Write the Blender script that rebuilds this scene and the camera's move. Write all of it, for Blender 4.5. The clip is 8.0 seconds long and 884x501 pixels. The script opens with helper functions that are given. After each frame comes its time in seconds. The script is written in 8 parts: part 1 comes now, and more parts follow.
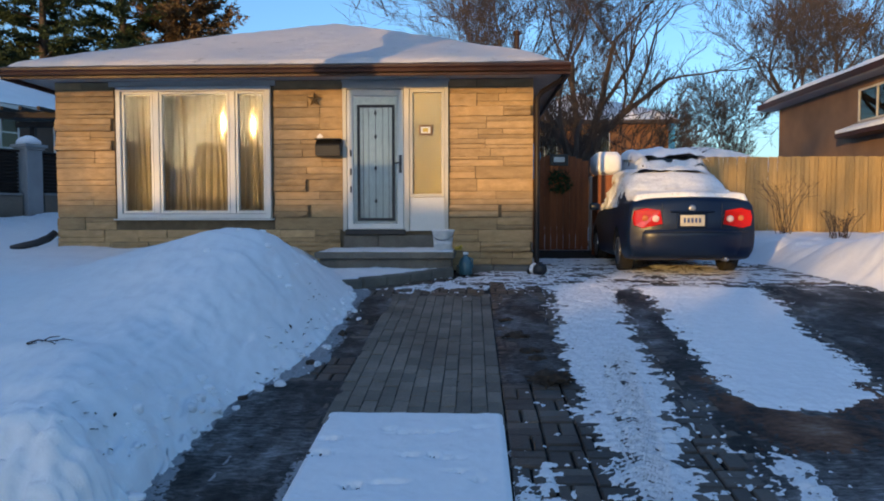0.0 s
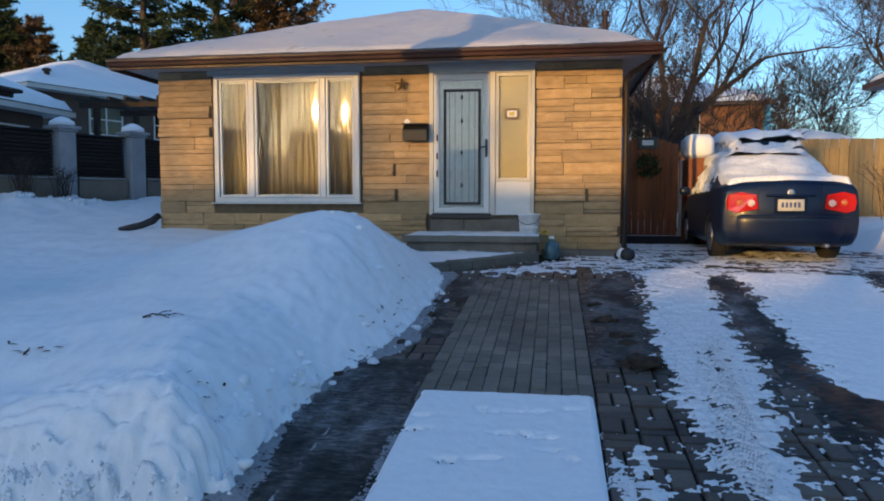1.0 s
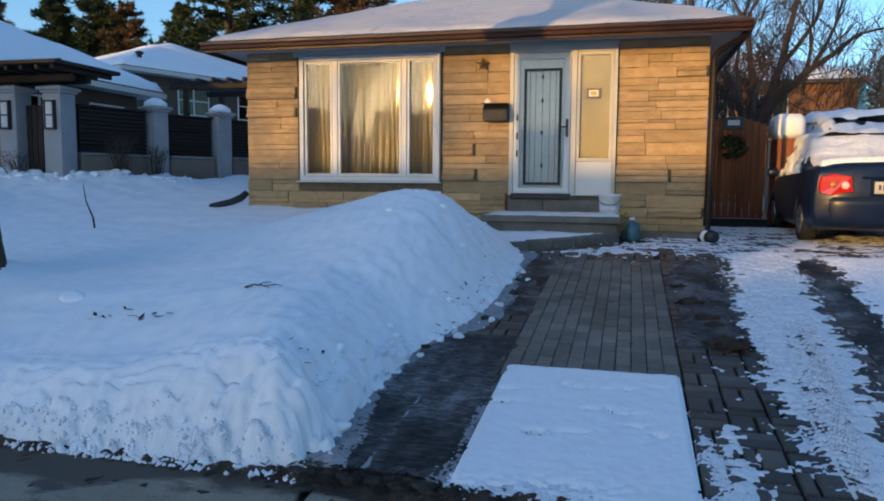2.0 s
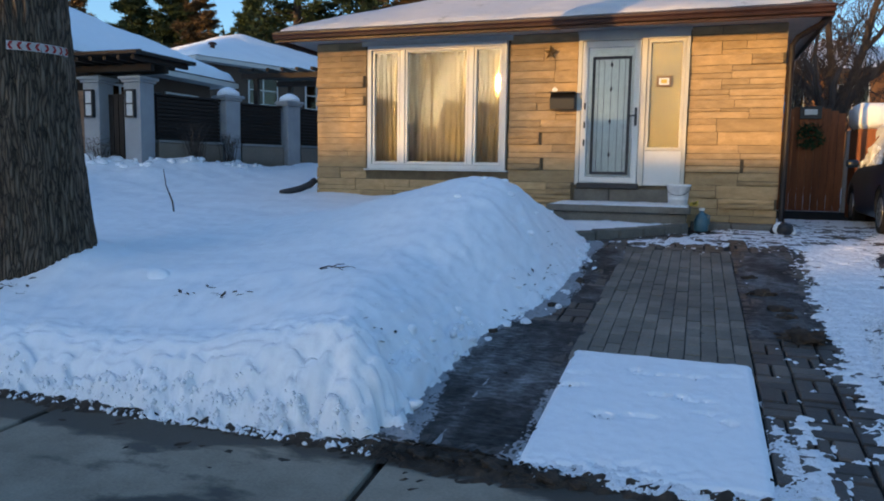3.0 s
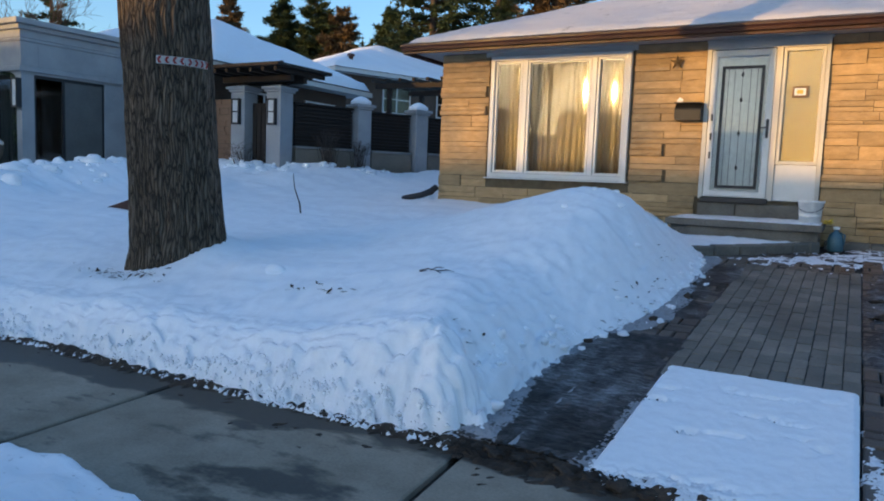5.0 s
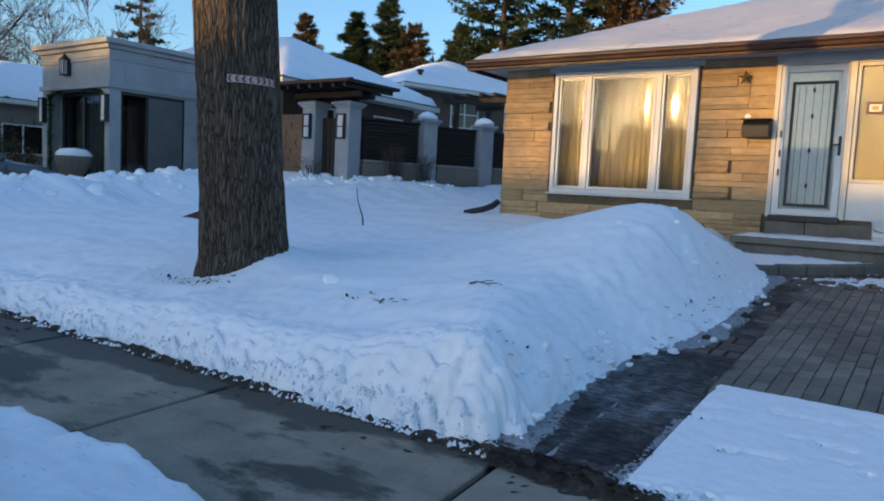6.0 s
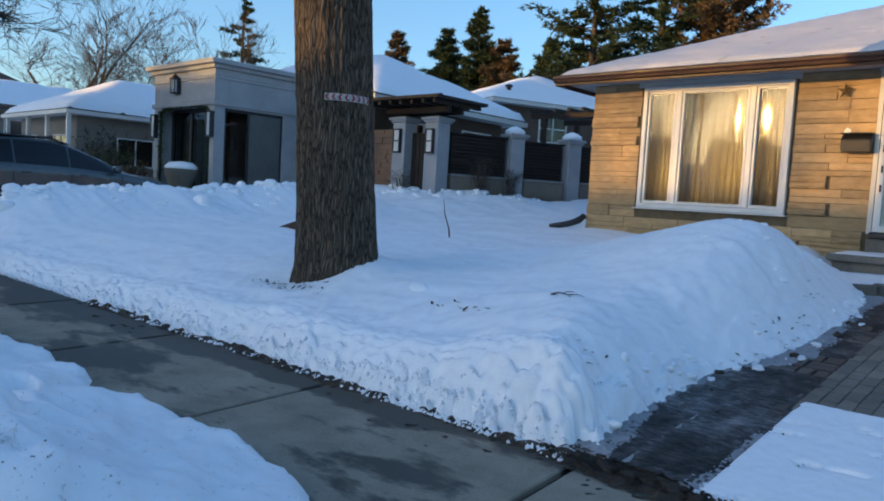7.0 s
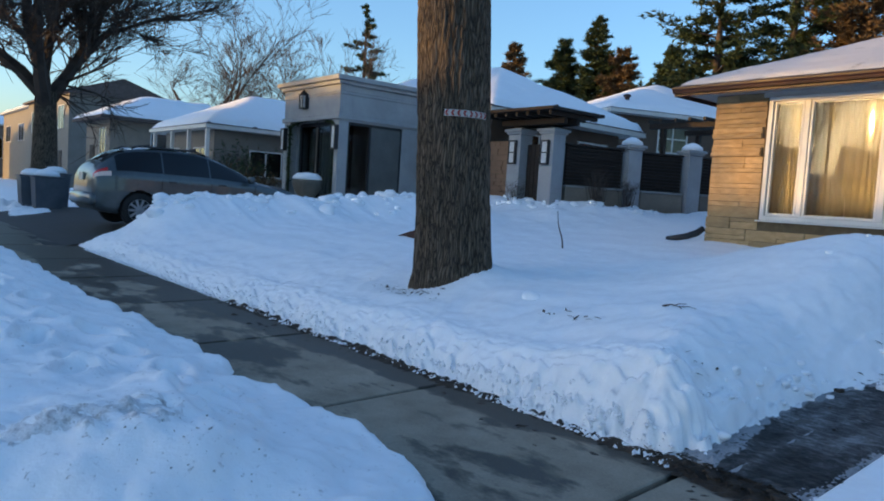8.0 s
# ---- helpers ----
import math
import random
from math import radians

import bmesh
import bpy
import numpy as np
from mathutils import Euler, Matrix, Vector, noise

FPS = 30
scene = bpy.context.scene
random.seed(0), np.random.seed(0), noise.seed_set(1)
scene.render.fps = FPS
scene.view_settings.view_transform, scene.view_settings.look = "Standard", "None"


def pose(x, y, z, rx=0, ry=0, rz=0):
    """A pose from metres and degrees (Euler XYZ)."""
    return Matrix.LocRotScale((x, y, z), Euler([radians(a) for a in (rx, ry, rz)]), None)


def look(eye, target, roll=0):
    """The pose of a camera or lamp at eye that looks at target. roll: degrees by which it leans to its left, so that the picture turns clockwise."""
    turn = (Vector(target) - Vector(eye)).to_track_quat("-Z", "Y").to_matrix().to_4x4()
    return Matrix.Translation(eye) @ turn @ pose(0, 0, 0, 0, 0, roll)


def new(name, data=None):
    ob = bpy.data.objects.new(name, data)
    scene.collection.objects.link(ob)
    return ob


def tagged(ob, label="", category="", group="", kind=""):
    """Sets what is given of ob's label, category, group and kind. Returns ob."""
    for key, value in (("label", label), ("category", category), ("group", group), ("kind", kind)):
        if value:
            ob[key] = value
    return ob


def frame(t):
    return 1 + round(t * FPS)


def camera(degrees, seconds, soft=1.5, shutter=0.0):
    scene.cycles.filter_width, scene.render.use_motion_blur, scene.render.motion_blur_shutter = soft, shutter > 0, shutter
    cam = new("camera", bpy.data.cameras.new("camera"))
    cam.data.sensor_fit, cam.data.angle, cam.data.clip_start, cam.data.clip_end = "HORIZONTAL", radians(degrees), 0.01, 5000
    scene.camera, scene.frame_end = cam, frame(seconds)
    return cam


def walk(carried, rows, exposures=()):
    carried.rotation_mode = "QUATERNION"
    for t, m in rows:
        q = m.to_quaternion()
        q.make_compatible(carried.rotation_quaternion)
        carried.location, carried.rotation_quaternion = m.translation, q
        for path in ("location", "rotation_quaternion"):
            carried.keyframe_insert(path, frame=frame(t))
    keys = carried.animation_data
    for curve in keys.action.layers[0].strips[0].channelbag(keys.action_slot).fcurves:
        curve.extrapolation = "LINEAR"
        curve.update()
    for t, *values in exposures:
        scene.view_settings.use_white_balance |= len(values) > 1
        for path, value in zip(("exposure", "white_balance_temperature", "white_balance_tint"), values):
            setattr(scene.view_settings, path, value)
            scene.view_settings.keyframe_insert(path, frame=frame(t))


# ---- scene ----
cam = camera(62.6, 8.0, soft=1.9)
PATH = [
    (0, (0.22, 0.274, 1.399), (0.136, 2.27, 1.303), -0.1),
    (0.5, (0.193, 0.25, 1.392), (-0.013, 2.236, 1.277), -0.1),
    (1, (0.155, 0.216, 1.38), (-0.149, 2.188, 1.244), 0.0),
    (1.5, (0.114, 0.161, 1.368), (-0.292, 2.112, 1.204), 0.2),
    (2.8, (0.032, 0.001, 1.351), (-0.587, 1.89, 1.135), 0.8),
    (3, (0.034, -0.007, 1.337), (-0.618, 1.871, 1.119), 0.9),
    (3.5, (0.052, -0.027, 1.336), (-0.685, 1.819, 1.111), 1.2),
    (4, (0.088, -0.039, 1.336), (-0.722, 1.776, 1.113), 1.5),
    (5.5, (0.385, -0.054, 1.339), (-0.67, 1.634, 1.15), 2.5),
    (6, (0.454, -0.084, 1.348), (-0.681, 1.554, 1.175), 2.8),
    (6.5, (0.52, -0.143, 1.347), (-0.712, 1.425, 1.191), 3.1),
    (7, (0.591, -0.23, 1.338), (-0.733, 1.263, 1.191), 3.3),
    (7.5, (0.682, -0.333, 1.334), (-0.749, 1.057, 1.195), 3.6),
    (8, (0.77, -0.412, 1.349), (-0.77, 0.856, 1.211), 3.7),
]
rows = [(t, look(eye, target, roll)) for t, eye, target, roll in PATH]
walk(cam, rows, [(0, 1.36, 6220, 12), (2, 1.47, 6330, 12), (4, 1.7, 6560, 12), (8, 1.69, 6560, 12)])

# ---- world, sun and exposure ----
SUN_AZ, SUN_EL = 27.8, 6.1          # degrees left of straight behind the viewer of the house, and above the horizon
to_sun = Vector((-math.sin(radians(SUN_AZ)) * math.cos(radians(SUN_EL)), -math.cos(radians(SUN_AZ)) * math.cos(radians(SUN_EL)), math.sin(radians(SUN_EL))))
world = bpy.data.worlds.new("winter_sky")
scene.world = world
world.use_nodes = True
wn, wl = world.node_tree.nodes, world.node_tree.links
wn.clear()
w_out, w_bg, w_sky = wn.new("ShaderNodeOutputWorld"), wn.new("ShaderNodeBackground"), wn.new("ShaderNodeTexSky")
w_sky.sky_type, w_sky.sun_disc = "NISHITA", False
w_sky.sun_elevation = radians(SUN_EL)
w_sky.sun_rotation = math.atan2(to_sun.x, to_sun.y)
w_sky.air_density, w_sky.dust_density, w_sky.ozone_density = 1.0, 1.4, 3.3
w_bg.inputs["Strength"].default_value = 0.15
wl.new(w_sky.outputs[0], w_bg.inputs[0])
wl.new(w_bg.outputs[0], w_out.inputs[0])
sun_data = bpy.data.lights.new("sun", "SUN")
sun_data.energy, sun_data.angle, sun_data.color = 1.75, radians(0.6), (1.0, 0.58, 0.16)
sun = new("sun", sun_data)
sun.matrix_world = look(to_sun * 80, (0, 0, 0))

# ---- materials ----
def node_mat(name):
    m = bpy.data.materials.new(name)
    m.use_nodes = True
    nt = m.node_tree
    bsdf = nt.nodes["Principled BSDF"]
    return m, nt, bsdf


def ramp(nt, fac, stops):
    r = nt.nodes.new("ShaderNodeValToRGB")
    el = r.color_ramp.elements
    while len(el) < len(stops):
        el.new(0.5)
    for e, (p, c) in zip(el, stops):
        e.position, e.color = p, (*c, 1)
    nt.links.new(fac, r.inputs[0])
    return r.outputs[0]


def tex_noise(nt, vec, scale, detail=4.0, rough=0.55, stretch=(1, 1, 1)):
    mp = nt.nodes.new("ShaderNodeMapping")
    mp.inputs["Scale"].default_value = stretch
    nt.links.new(vec, mp.inputs["Vector"])
    n = nt.nodes.new("ShaderNodeTexNoise")
    n.inputs["Scale"].default_value, n.inputs["Detail"].default_value, n.inputs["Roughness"].default_value = scale, detail, rough
    nt.links.new(mp.outputs[0], n.inputs["Vector"])
    return n.outputs[0]


def mixc(nt, fac, a, b, mode="MIX"):
    n = nt.nodes.new("ShaderNodeMix")
    n.data_type, n.blend_type = "RGBA", mode
    for sock, v in ((n.inputs[0], fac), (n.inputs[6], a), (n.inputs[7], b)):
        if isinstance(v, bpy.types.NodeSocket):
            nt.links.new(v, sock)
        elif isinstance(v, tuple):
            sock.default_value = (*v, 1)
        else:
            sock.default_value = v
    return n.outputs[2]


def bumped(nt, bsdf, height, strength, dist):
    b = nt.nodes.new("ShaderNodeBump")
    b.inputs["Strength"].default_value, b.inputs["Distance"].default_value = strength, dist
    nt.links.new(height, b.inputs["Height"])
    nt.links.new(b.outputs[0], bsdf.inputs["Normal"])


def surface(name, c1, c2, scale=4.0, rough=0.7, fine=60.0, bump=0.3, dist=0.004, metal=0.0, stretch=(1, 1, 1), vary=0.0, spec=0.3, island=0.0, coat=0.0, grit=1.0):
    """Two-scale mottled material: broad stains from c1 to c2, fine grain and relief; vary shifts each object's value."""
    m, nt, b = node_mat(name)
    co = nt.nodes.new("ShaderNodeNewGeometry").outputs["Position"]
    broad = tex_noise(nt, co, scale, 5, 0.6, stretch)
    grain = tex_noise(nt, co, fine, 3, 0.6, stretch)
    col = ramp(nt, broad, [(0.3, c1), (0.7, c2)])
    dark = ramp(nt, grain, [(0.25, (1 - 0.22 * grit,) * 3), (0.75, (1 + 0.12 * grit,) * 3)])
    col = mixc(nt, 1.0, col, dark, "MULTIPLY")
    for amount, out in ((vary, "ob"), (island, "geo")):
        if amount:
            src = nt.nodes.new("ShaderNodeObjectInfo").outputs["Random"] if out == "ob" else nt.nodes.new("ShaderNodeNewGeometry").outputs["Random Per Island"]
            v = ramp(nt, src, [(0.0, (1 - amount, 1 - amount, 1 - amount)), (0.5, (1.0, 1.0 - amount * 0.1, 1.0 - amount * 0.25)), (1.0, (1 + amount, 1 + amount * 0.9, 1 + amount * 0.8))])
            col = mixc(nt, 1.0, col, v, "MULTIPLY")
    nt.links.new(col, b.inputs["Base Color"])
    r = ramp(nt, broad, [(0.2, (rough * 0.85,) * 3), (0.8, (min(1, rough * 1.15),) * 3)])
    nt.links.new(r, b.inputs["Roughness"])
    b.inputs["Metallic"].default_value = metal
    b.inputs["Specular IOR Level"].default_value = spec
    b.inputs["Coat Weight"].default_value = coat
    if bump:
        bumped(nt, b, grain, bump, dist)
    return m


def snow_mat(name, base=(0.92, 0.935, 0.955), dirt=0.0, dirt_scale=5.0, relief=0.35):
    m, nt, b = node_mat(name)
    co = nt.nodes.new("ShaderNodeNewGeometry").outputs["Position"]
    lumps = tex_noise(nt, co, 9, 6, 0.62)
    fine = tex_noise(nt, co, 90, 4, 0.7)
    col = ramp(nt, lumps, [(0.3, tuple(c * 0.95 for c in base)), (0.65, base)])
    if dirt:
        d = ramp(nt, tex_noise(nt, co, dirt_scale, 8, 0.72), [(0.62 - dirt * 0.16, (0, 0, 0)), (0.74, (1, 1, 1))])
        col = mixc(nt, d, col, (0.17, 0.16, 0.155))
    nt.links.new(col, b.inputs["Base Color"])
    b.inputs["Roughness"].default_value = 0.62
    b.inputs["Specular IOR Level"].default_value = 0.25
    add = nt.nodes.new("ShaderNodeMath")
    add.operation = "MULTIPLY_ADD"
    nt.links.new(fine, add.inputs[0])
    add.inputs[1].default_value = 0.3
    nt.links.new(lumps, add.inputs[2])
    pits = tex_noise(nt, co, 27, 5, 0.65)
    more = nt.nodes.new("ShaderNodeMath")
    more.operation = "MULTIPLY_ADD"
    nt.links.new(pits, more.inputs[0])
    more.inputs[1].default_value = 0.45
    nt.links.new(add.outputs[0], more.inputs[2])
    bumped(nt, b, more.outputs[0], relief, 0.02)
    return m


def plain(name, col, rough=0.5, metal=0.0, coat=0.0, emit=None, power=0.0):
    m, nt, b = node_mat(name)
    co = nt.nodes.new("ShaderNodeNewGeometry").outputs["Position"]
    n = tex_noise(nt, co, 14, 5, 0.6)
    c = ramp(nt, n, [(0.3, tuple(x * 0.86 for x in col)), (0.7, tuple(min(1, x * 1.08) for x in col))])
    nt.links.new(c, b.inputs["Base Color"])
    b.inputs["Roughness"].default_value, b.inputs["Metallic"].default_value, b.inputs["Coat Weight"].default_value = rough, metal, coat
    if emit:
        b.inputs["Emission Color"].default_value, b.inputs["Emission Strength"].default_value = (*emit, 1), power
    return m


def glass_mat(name, tint=(0.9, 0.95, 0.95), rough=0.0, ripple=0.0, ior=1.5, dust=0.0):
    m, nt, b = node_mat(name)
    b.inputs["Base Color"].default_value = (*tint, 1)
    b.inputs["Transmission Weight"].default_value = 1.0
    b.inputs["Roughness"].default_value = rough
    b.inputs["IOR"].default_value = ior
    b.inputs["Coat Weight"].default_value, b.inputs["Coat Roughness"].default_value = dust, 0.3
    if ripple:
        co = nt.nodes.new("ShaderNodeNewGeometry").outputs["Position"]
        bumped(nt, b, tex_noise(nt, co, 26, 2, 0.5), ripple, 0.004)
    return m


SNOW = snow_mat("snow")
SNOW_ROOF = snow_mat("thin_icy_roof_snow", base=(0.61, 0.58, 0.578), dirt=0.12, dirt_scale=2.5)
SNOW_DIRTY = snow_mat("snow_dirty", dirt=0.1, dirt_scale=26)
SNOW_THIN = snow_mat("snow_trodden", base=(0.84, 0.855, 0.88), dirt=0.4, dirt_scale=30, relief=0.7)
STONE = surface("ledge_stone", (0.34, 0.227, 0.114), (0.5, 0.344, 0.185), 5, 0.85, 70, 0.5, 0.006, stretch=(1, 1, 2.5), vary=0.2)
MORTAR = surface("mortar", (0.1, 0.075, 0.045), (0.17, 0.13, 0.08), 6, 0.95)
VINYL = surface("white_vinyl", (0.62, 0.61, 0.575), (0.68, 0.665, 0.63), 3, 0.4, 40, 0.03, grit=0.15)
CREAM = surface("cream_aluminium", (0.5, 0.47, 0.41), (0.57, 0.54, 0.475), 3, 0.5, 40, 0.05, grit=0.2)
FASCIA = surface("brown_metal", (0.034, 0.0125, 0.0075), (0.066, 0.023, 0.0135), 3, 0.45, 30, 0.1)
SOFFIT = surface("soffit_metal", (0.30, 0.28, 0.27), (0.36, 0.34, 0.33), 4, 0.6, 30, 0.1)
SHINGLE = surface("shingle", (0.09, 0.07, 0.06), (0.14, 0.11, 0.1), 6, 0.9)
GLASS = glass_mat("window_glass", (0.9, 0.94, 0.92), 0.02, 0.0, 1.36, dust=0.06)
GLASS_RIPPLE = glass_mat("frosted_glass", (0.62, 0.66, 0.62), 0.16, 0.6, 1.5)
GLASS_TINT = glass_mat("tinted_car_glass", (0.03, 0.035, 0.04), 0.0)
AMBER = plain("amber_lens", (0.6, 0.16, 0.02), 0.2, 0, 0.6)
GLASS_DARK = glass_mat("dark_glass", (0.25, 0.3, 0.3), 0.0)
# Beige stands in for the golden reflection in the sidelight glass.
REFLECT_BEIGE = surface("reflected_beige", (0.27, 0.22, 0.14), (0.34, 0.28, 0.18), 3, 0.9, 120, 0.2)
CURTAIN = surface("curtain_cloth", (0.24, 0.205, 0.16), (0.3, 0.26, 0.2), 3, 0.9, 120, 0.2)
PLASTER = surface("room_plaster", (0.42, 0.38, 0.32), (0.48, 0.44, 0.38), 2, 0.9)
BLACK = plain("black_metal", (0.015, 0.015, 0.017), 0.45)
LEAD = plain("lead_came", (0.014, 0.015, 0.018), 0.5)
PORCH_STONE = surface("weathered_concrete", (0.12, 0.11, 0.092), (0.2, 0.18, 0.15), 3, 0.9, 45, 0.4, 0.004)
CONCRETE = surface("concrete", (0.24, 0.235, 0.22), (0.34, 0.33, 0.31), 2.2, 0.85, 45, 0.4, 0.004)


def damp_concrete(name):
    """Grey concrete with crisp-edged damp patches and pale dried salt."""
    m, nt, b = node_mat(name)
    co = nt.nodes.new("ShaderNodeNewGeometry").outputs["Position"]
    grain = tex_noise(nt, co, 70, 4, 0.7)
    dry = ramp(nt, tex_noise(nt, co, 2.3, 6, 0.65), [(0.3, (0.22, 0.185, 0.14)), (0.72, (0.37, 0.315, 0.245))])
    sep = nt.nodes.new("ShaderNodeSeparateXYZ")
    nt.links.new(co, sep.inputs[0])
    lay_ = nt.nodes.new("ShaderNodeMath")
    lay_.operation = "MULTIPLY_ADD"
    nt.links.new(sep.outputs[0], lay_.inputs[0])
    lay_.inputs[1].default_value = -0.036
    nt.links.new(sep.outputs[1], lay_.inputs[2])
    rim = nt.nodes.new("ShaderNodeMapRange")
    rim.inputs[1].default_value, rim.inputs[2].default_value, rim.inputs[3].default_value, rim.inputs[4].default_value = 2.72, 3.12, 0.0, 0.3
    nt.links.new(lay_.outputs[0], rim.inputs[0])
    soak = nt.nodes.new("ShaderNodeMath")
    nt.links.new(tex_noise(nt, co, 0.9, 7, 0.6, (1, 1.8, 1)), soak.inputs[0])
    nt.links.new(rim.outputs[0], soak.inputs[1])
    far_ = nt.nodes.new("ShaderNodeMath")
    far_.operation = "MULTIPLY_ADD"
    nt.links.new(sep.outputs[0], far_.inputs[0])
    far_.inputs[1].default_value = -0.016
    nt.links.new(soak.outputs[0], far_.inputs[2])
    wet = ramp(nt, far_.outputs[0], [(0.57, (0, 0, 0)), (0.63, (1, 1, 1))])
    col = mixc(nt, wet, dry, (0.07, 0.06, 0.047))
    salt = ramp(nt, tex_noise(nt, co, 9, 8, 0.75), [(0.62, (0, 0, 0)), (0.78, (0.5, 0.5, 0.5))])
    col = mixc(nt, salt, col, (0.32, 0.315, 0.31))
    col = mixc(nt, 1.0, col, ramp(nt, grain, [(0.25, (0.8, 0.8, 0.8)), (0.75, (1.15, 1.15, 1.15))]), "MULTIPLY")
    nt.links.new(col, b.inputs["Base Color"])
    nt.links.new(mixc(nt, wet, (0.85, 0.85, 0.85), (0.5, 0.5, 0.5)), b.inputs["Roughness"])
    b.inputs["Specular IOR Level"].default_value = 0.2
    bumped(nt, b, grain, 0.4, 0.003)
    return m


WALK = damp_concrete("sidewalk_concrete")
SOIL = surface("wet_soil", (0.022, 0.016, 0.012), (0.085, 0.06, 0.042), 9, 0.8, 40, 0.8, 0.015)
PAVER = surface("paver_grey", (0.11, 0.098, 0.082), (0.235, 0.208, 0.172), 2.2, 0.7, 70, 0.6, 0.003, vary=0.2)
PAVER_DARK = surface("paver_charcoal", (0.03, 0.026, 0.024), (0.125, 0.108, 0.092), 1.5, 0.5, 60, 0.6, 0.005, island=0.4)
BED = surface("paver_bed", (0.014, 0.013, 0.012), (0.03, 0.028, 0.026), 6, 0.9)
JOINT = surface("joint_sand", (0.008, 0.007, 0.006), (0.09, 0.082, 0.07), 9, 0.9, 30, 0.4, 0.004)


def frost_mat(name, stops):
    """Frozen grit: dark wet patches breaking into pale streaks of frost."""
    m, nt, b = node_mat(name)
    co = nt.nodes.new("ShaderNodeNewGeometry").outputs["Position"]
    streak = tex_noise(nt, co, 26, 6, 0.75, (0.45, 1.5, 1))
    mix_ = nt.nodes.new("ShaderNodeMath")
    mix_.operation = "MULTIPLY_ADD"
    nt.links.new(streak, mix_.inputs[0])
    mix_.inputs[1].default_value = 0.75
    nt.links.new(tex_noise(nt, co, 1.9, 5, 0.6, (1.3, 0.8, 1)), mix_.inputs[2])
    half = nt.nodes.new("ShaderNodeMath")
    half.operation = "MULTIPLY"
    nt.links.new(mix_.outputs[0], half.inputs[0])
    half.inputs[1].default_value = 0.5
    col = ramp(nt, half.outputs[0], [(p / 2, c) for p, c in stops])
    nt.links.new(col, b.inputs["Base Color"])
    b.inputs["Roughness"].default_value = 0.62
    b.inputs["Specular IOR Level"].default_value = 0.22
    bumped(nt, b, streak, 0.8, 0.01)
    return m


ICE_FILM = frost_mat("wet_icy_grit", [(0.72, (0.008, 0.0075, 0.007)), (0.88, (0.04, 0.038, 0.036)), (1.0, (0.13, 0.13, 0.13)), (1.14, (0.34, 0.345, 0.36))])
MUD_FILM = frost_mat("reddish_mud_stain", [(0.78, (0.016, 0.01, 0.008)), (0.9, (0.1, 0.048, 0.027)), (1.02, (0.17, 0.088, 0.05)), (1.15, (0.26, 0.2, 0.16))])
SLUSH = snow_mat("grey_slush", base=(0.34, 0.345, 0.36), dirt=0.7, dirt_scale=26, relief=0.8)
ASPHALT = surface("asphalt", (0.04, 0.04, 0.042), (0.07, 0.07, 0.07), 2, 0.8)
FENCE_WOOD = surface("fence_pine", (0.3, 0.21, 0.095), (0.41, 0.295, 0.145), 5, 0.85, 30, 0.4, 0.004, stretch=(3, 3, 0.25), vary=0.15)
GATE_WOOD = surface("gate_cedar", (0.2, 0.065, 0.026), (0.31, 0.11, 0.044), 5, 0.75, 30, 0.4, 0.004, stretch=(3, 3, 0.25), vary=0.15)
DARK_WOOD = surface("dark_stained_wood", (0.016, 0.012, 0.01), (0.034, 0.025, 0.02), 5, 0.7, 30, 0.3, vary=0.2)
STUCCO = surface("grey_stucco", (0.31, 0.318, 0.325), (0.4, 0.408, 0.415), 2, 0.9, 90, 0.4, 0.003)
BRICK_BROWN = surface("brown_brick", (0.2, 0.12, 0.075), (0.27, 0.165, 0.105), 1.5, 0.9, 40, 0.4)
BRICK_DARK = surface("dark_brick", (0.085, 0.06, 0.045), (0.125, 0.09, 0.068), 1.5, 0.9, 40, 0.4)
BRICK_BUFF = surface("buff_brick", (0.22, 0.182, 0.142), (0.29, 0.24, 0.19), 1.5, 0.9, 40, 0.4)
SIDING = surface("beige_siding", (0.17, 0.152, 0.128), (0.22, 0.198, 0.17), 1.5, 0.7)


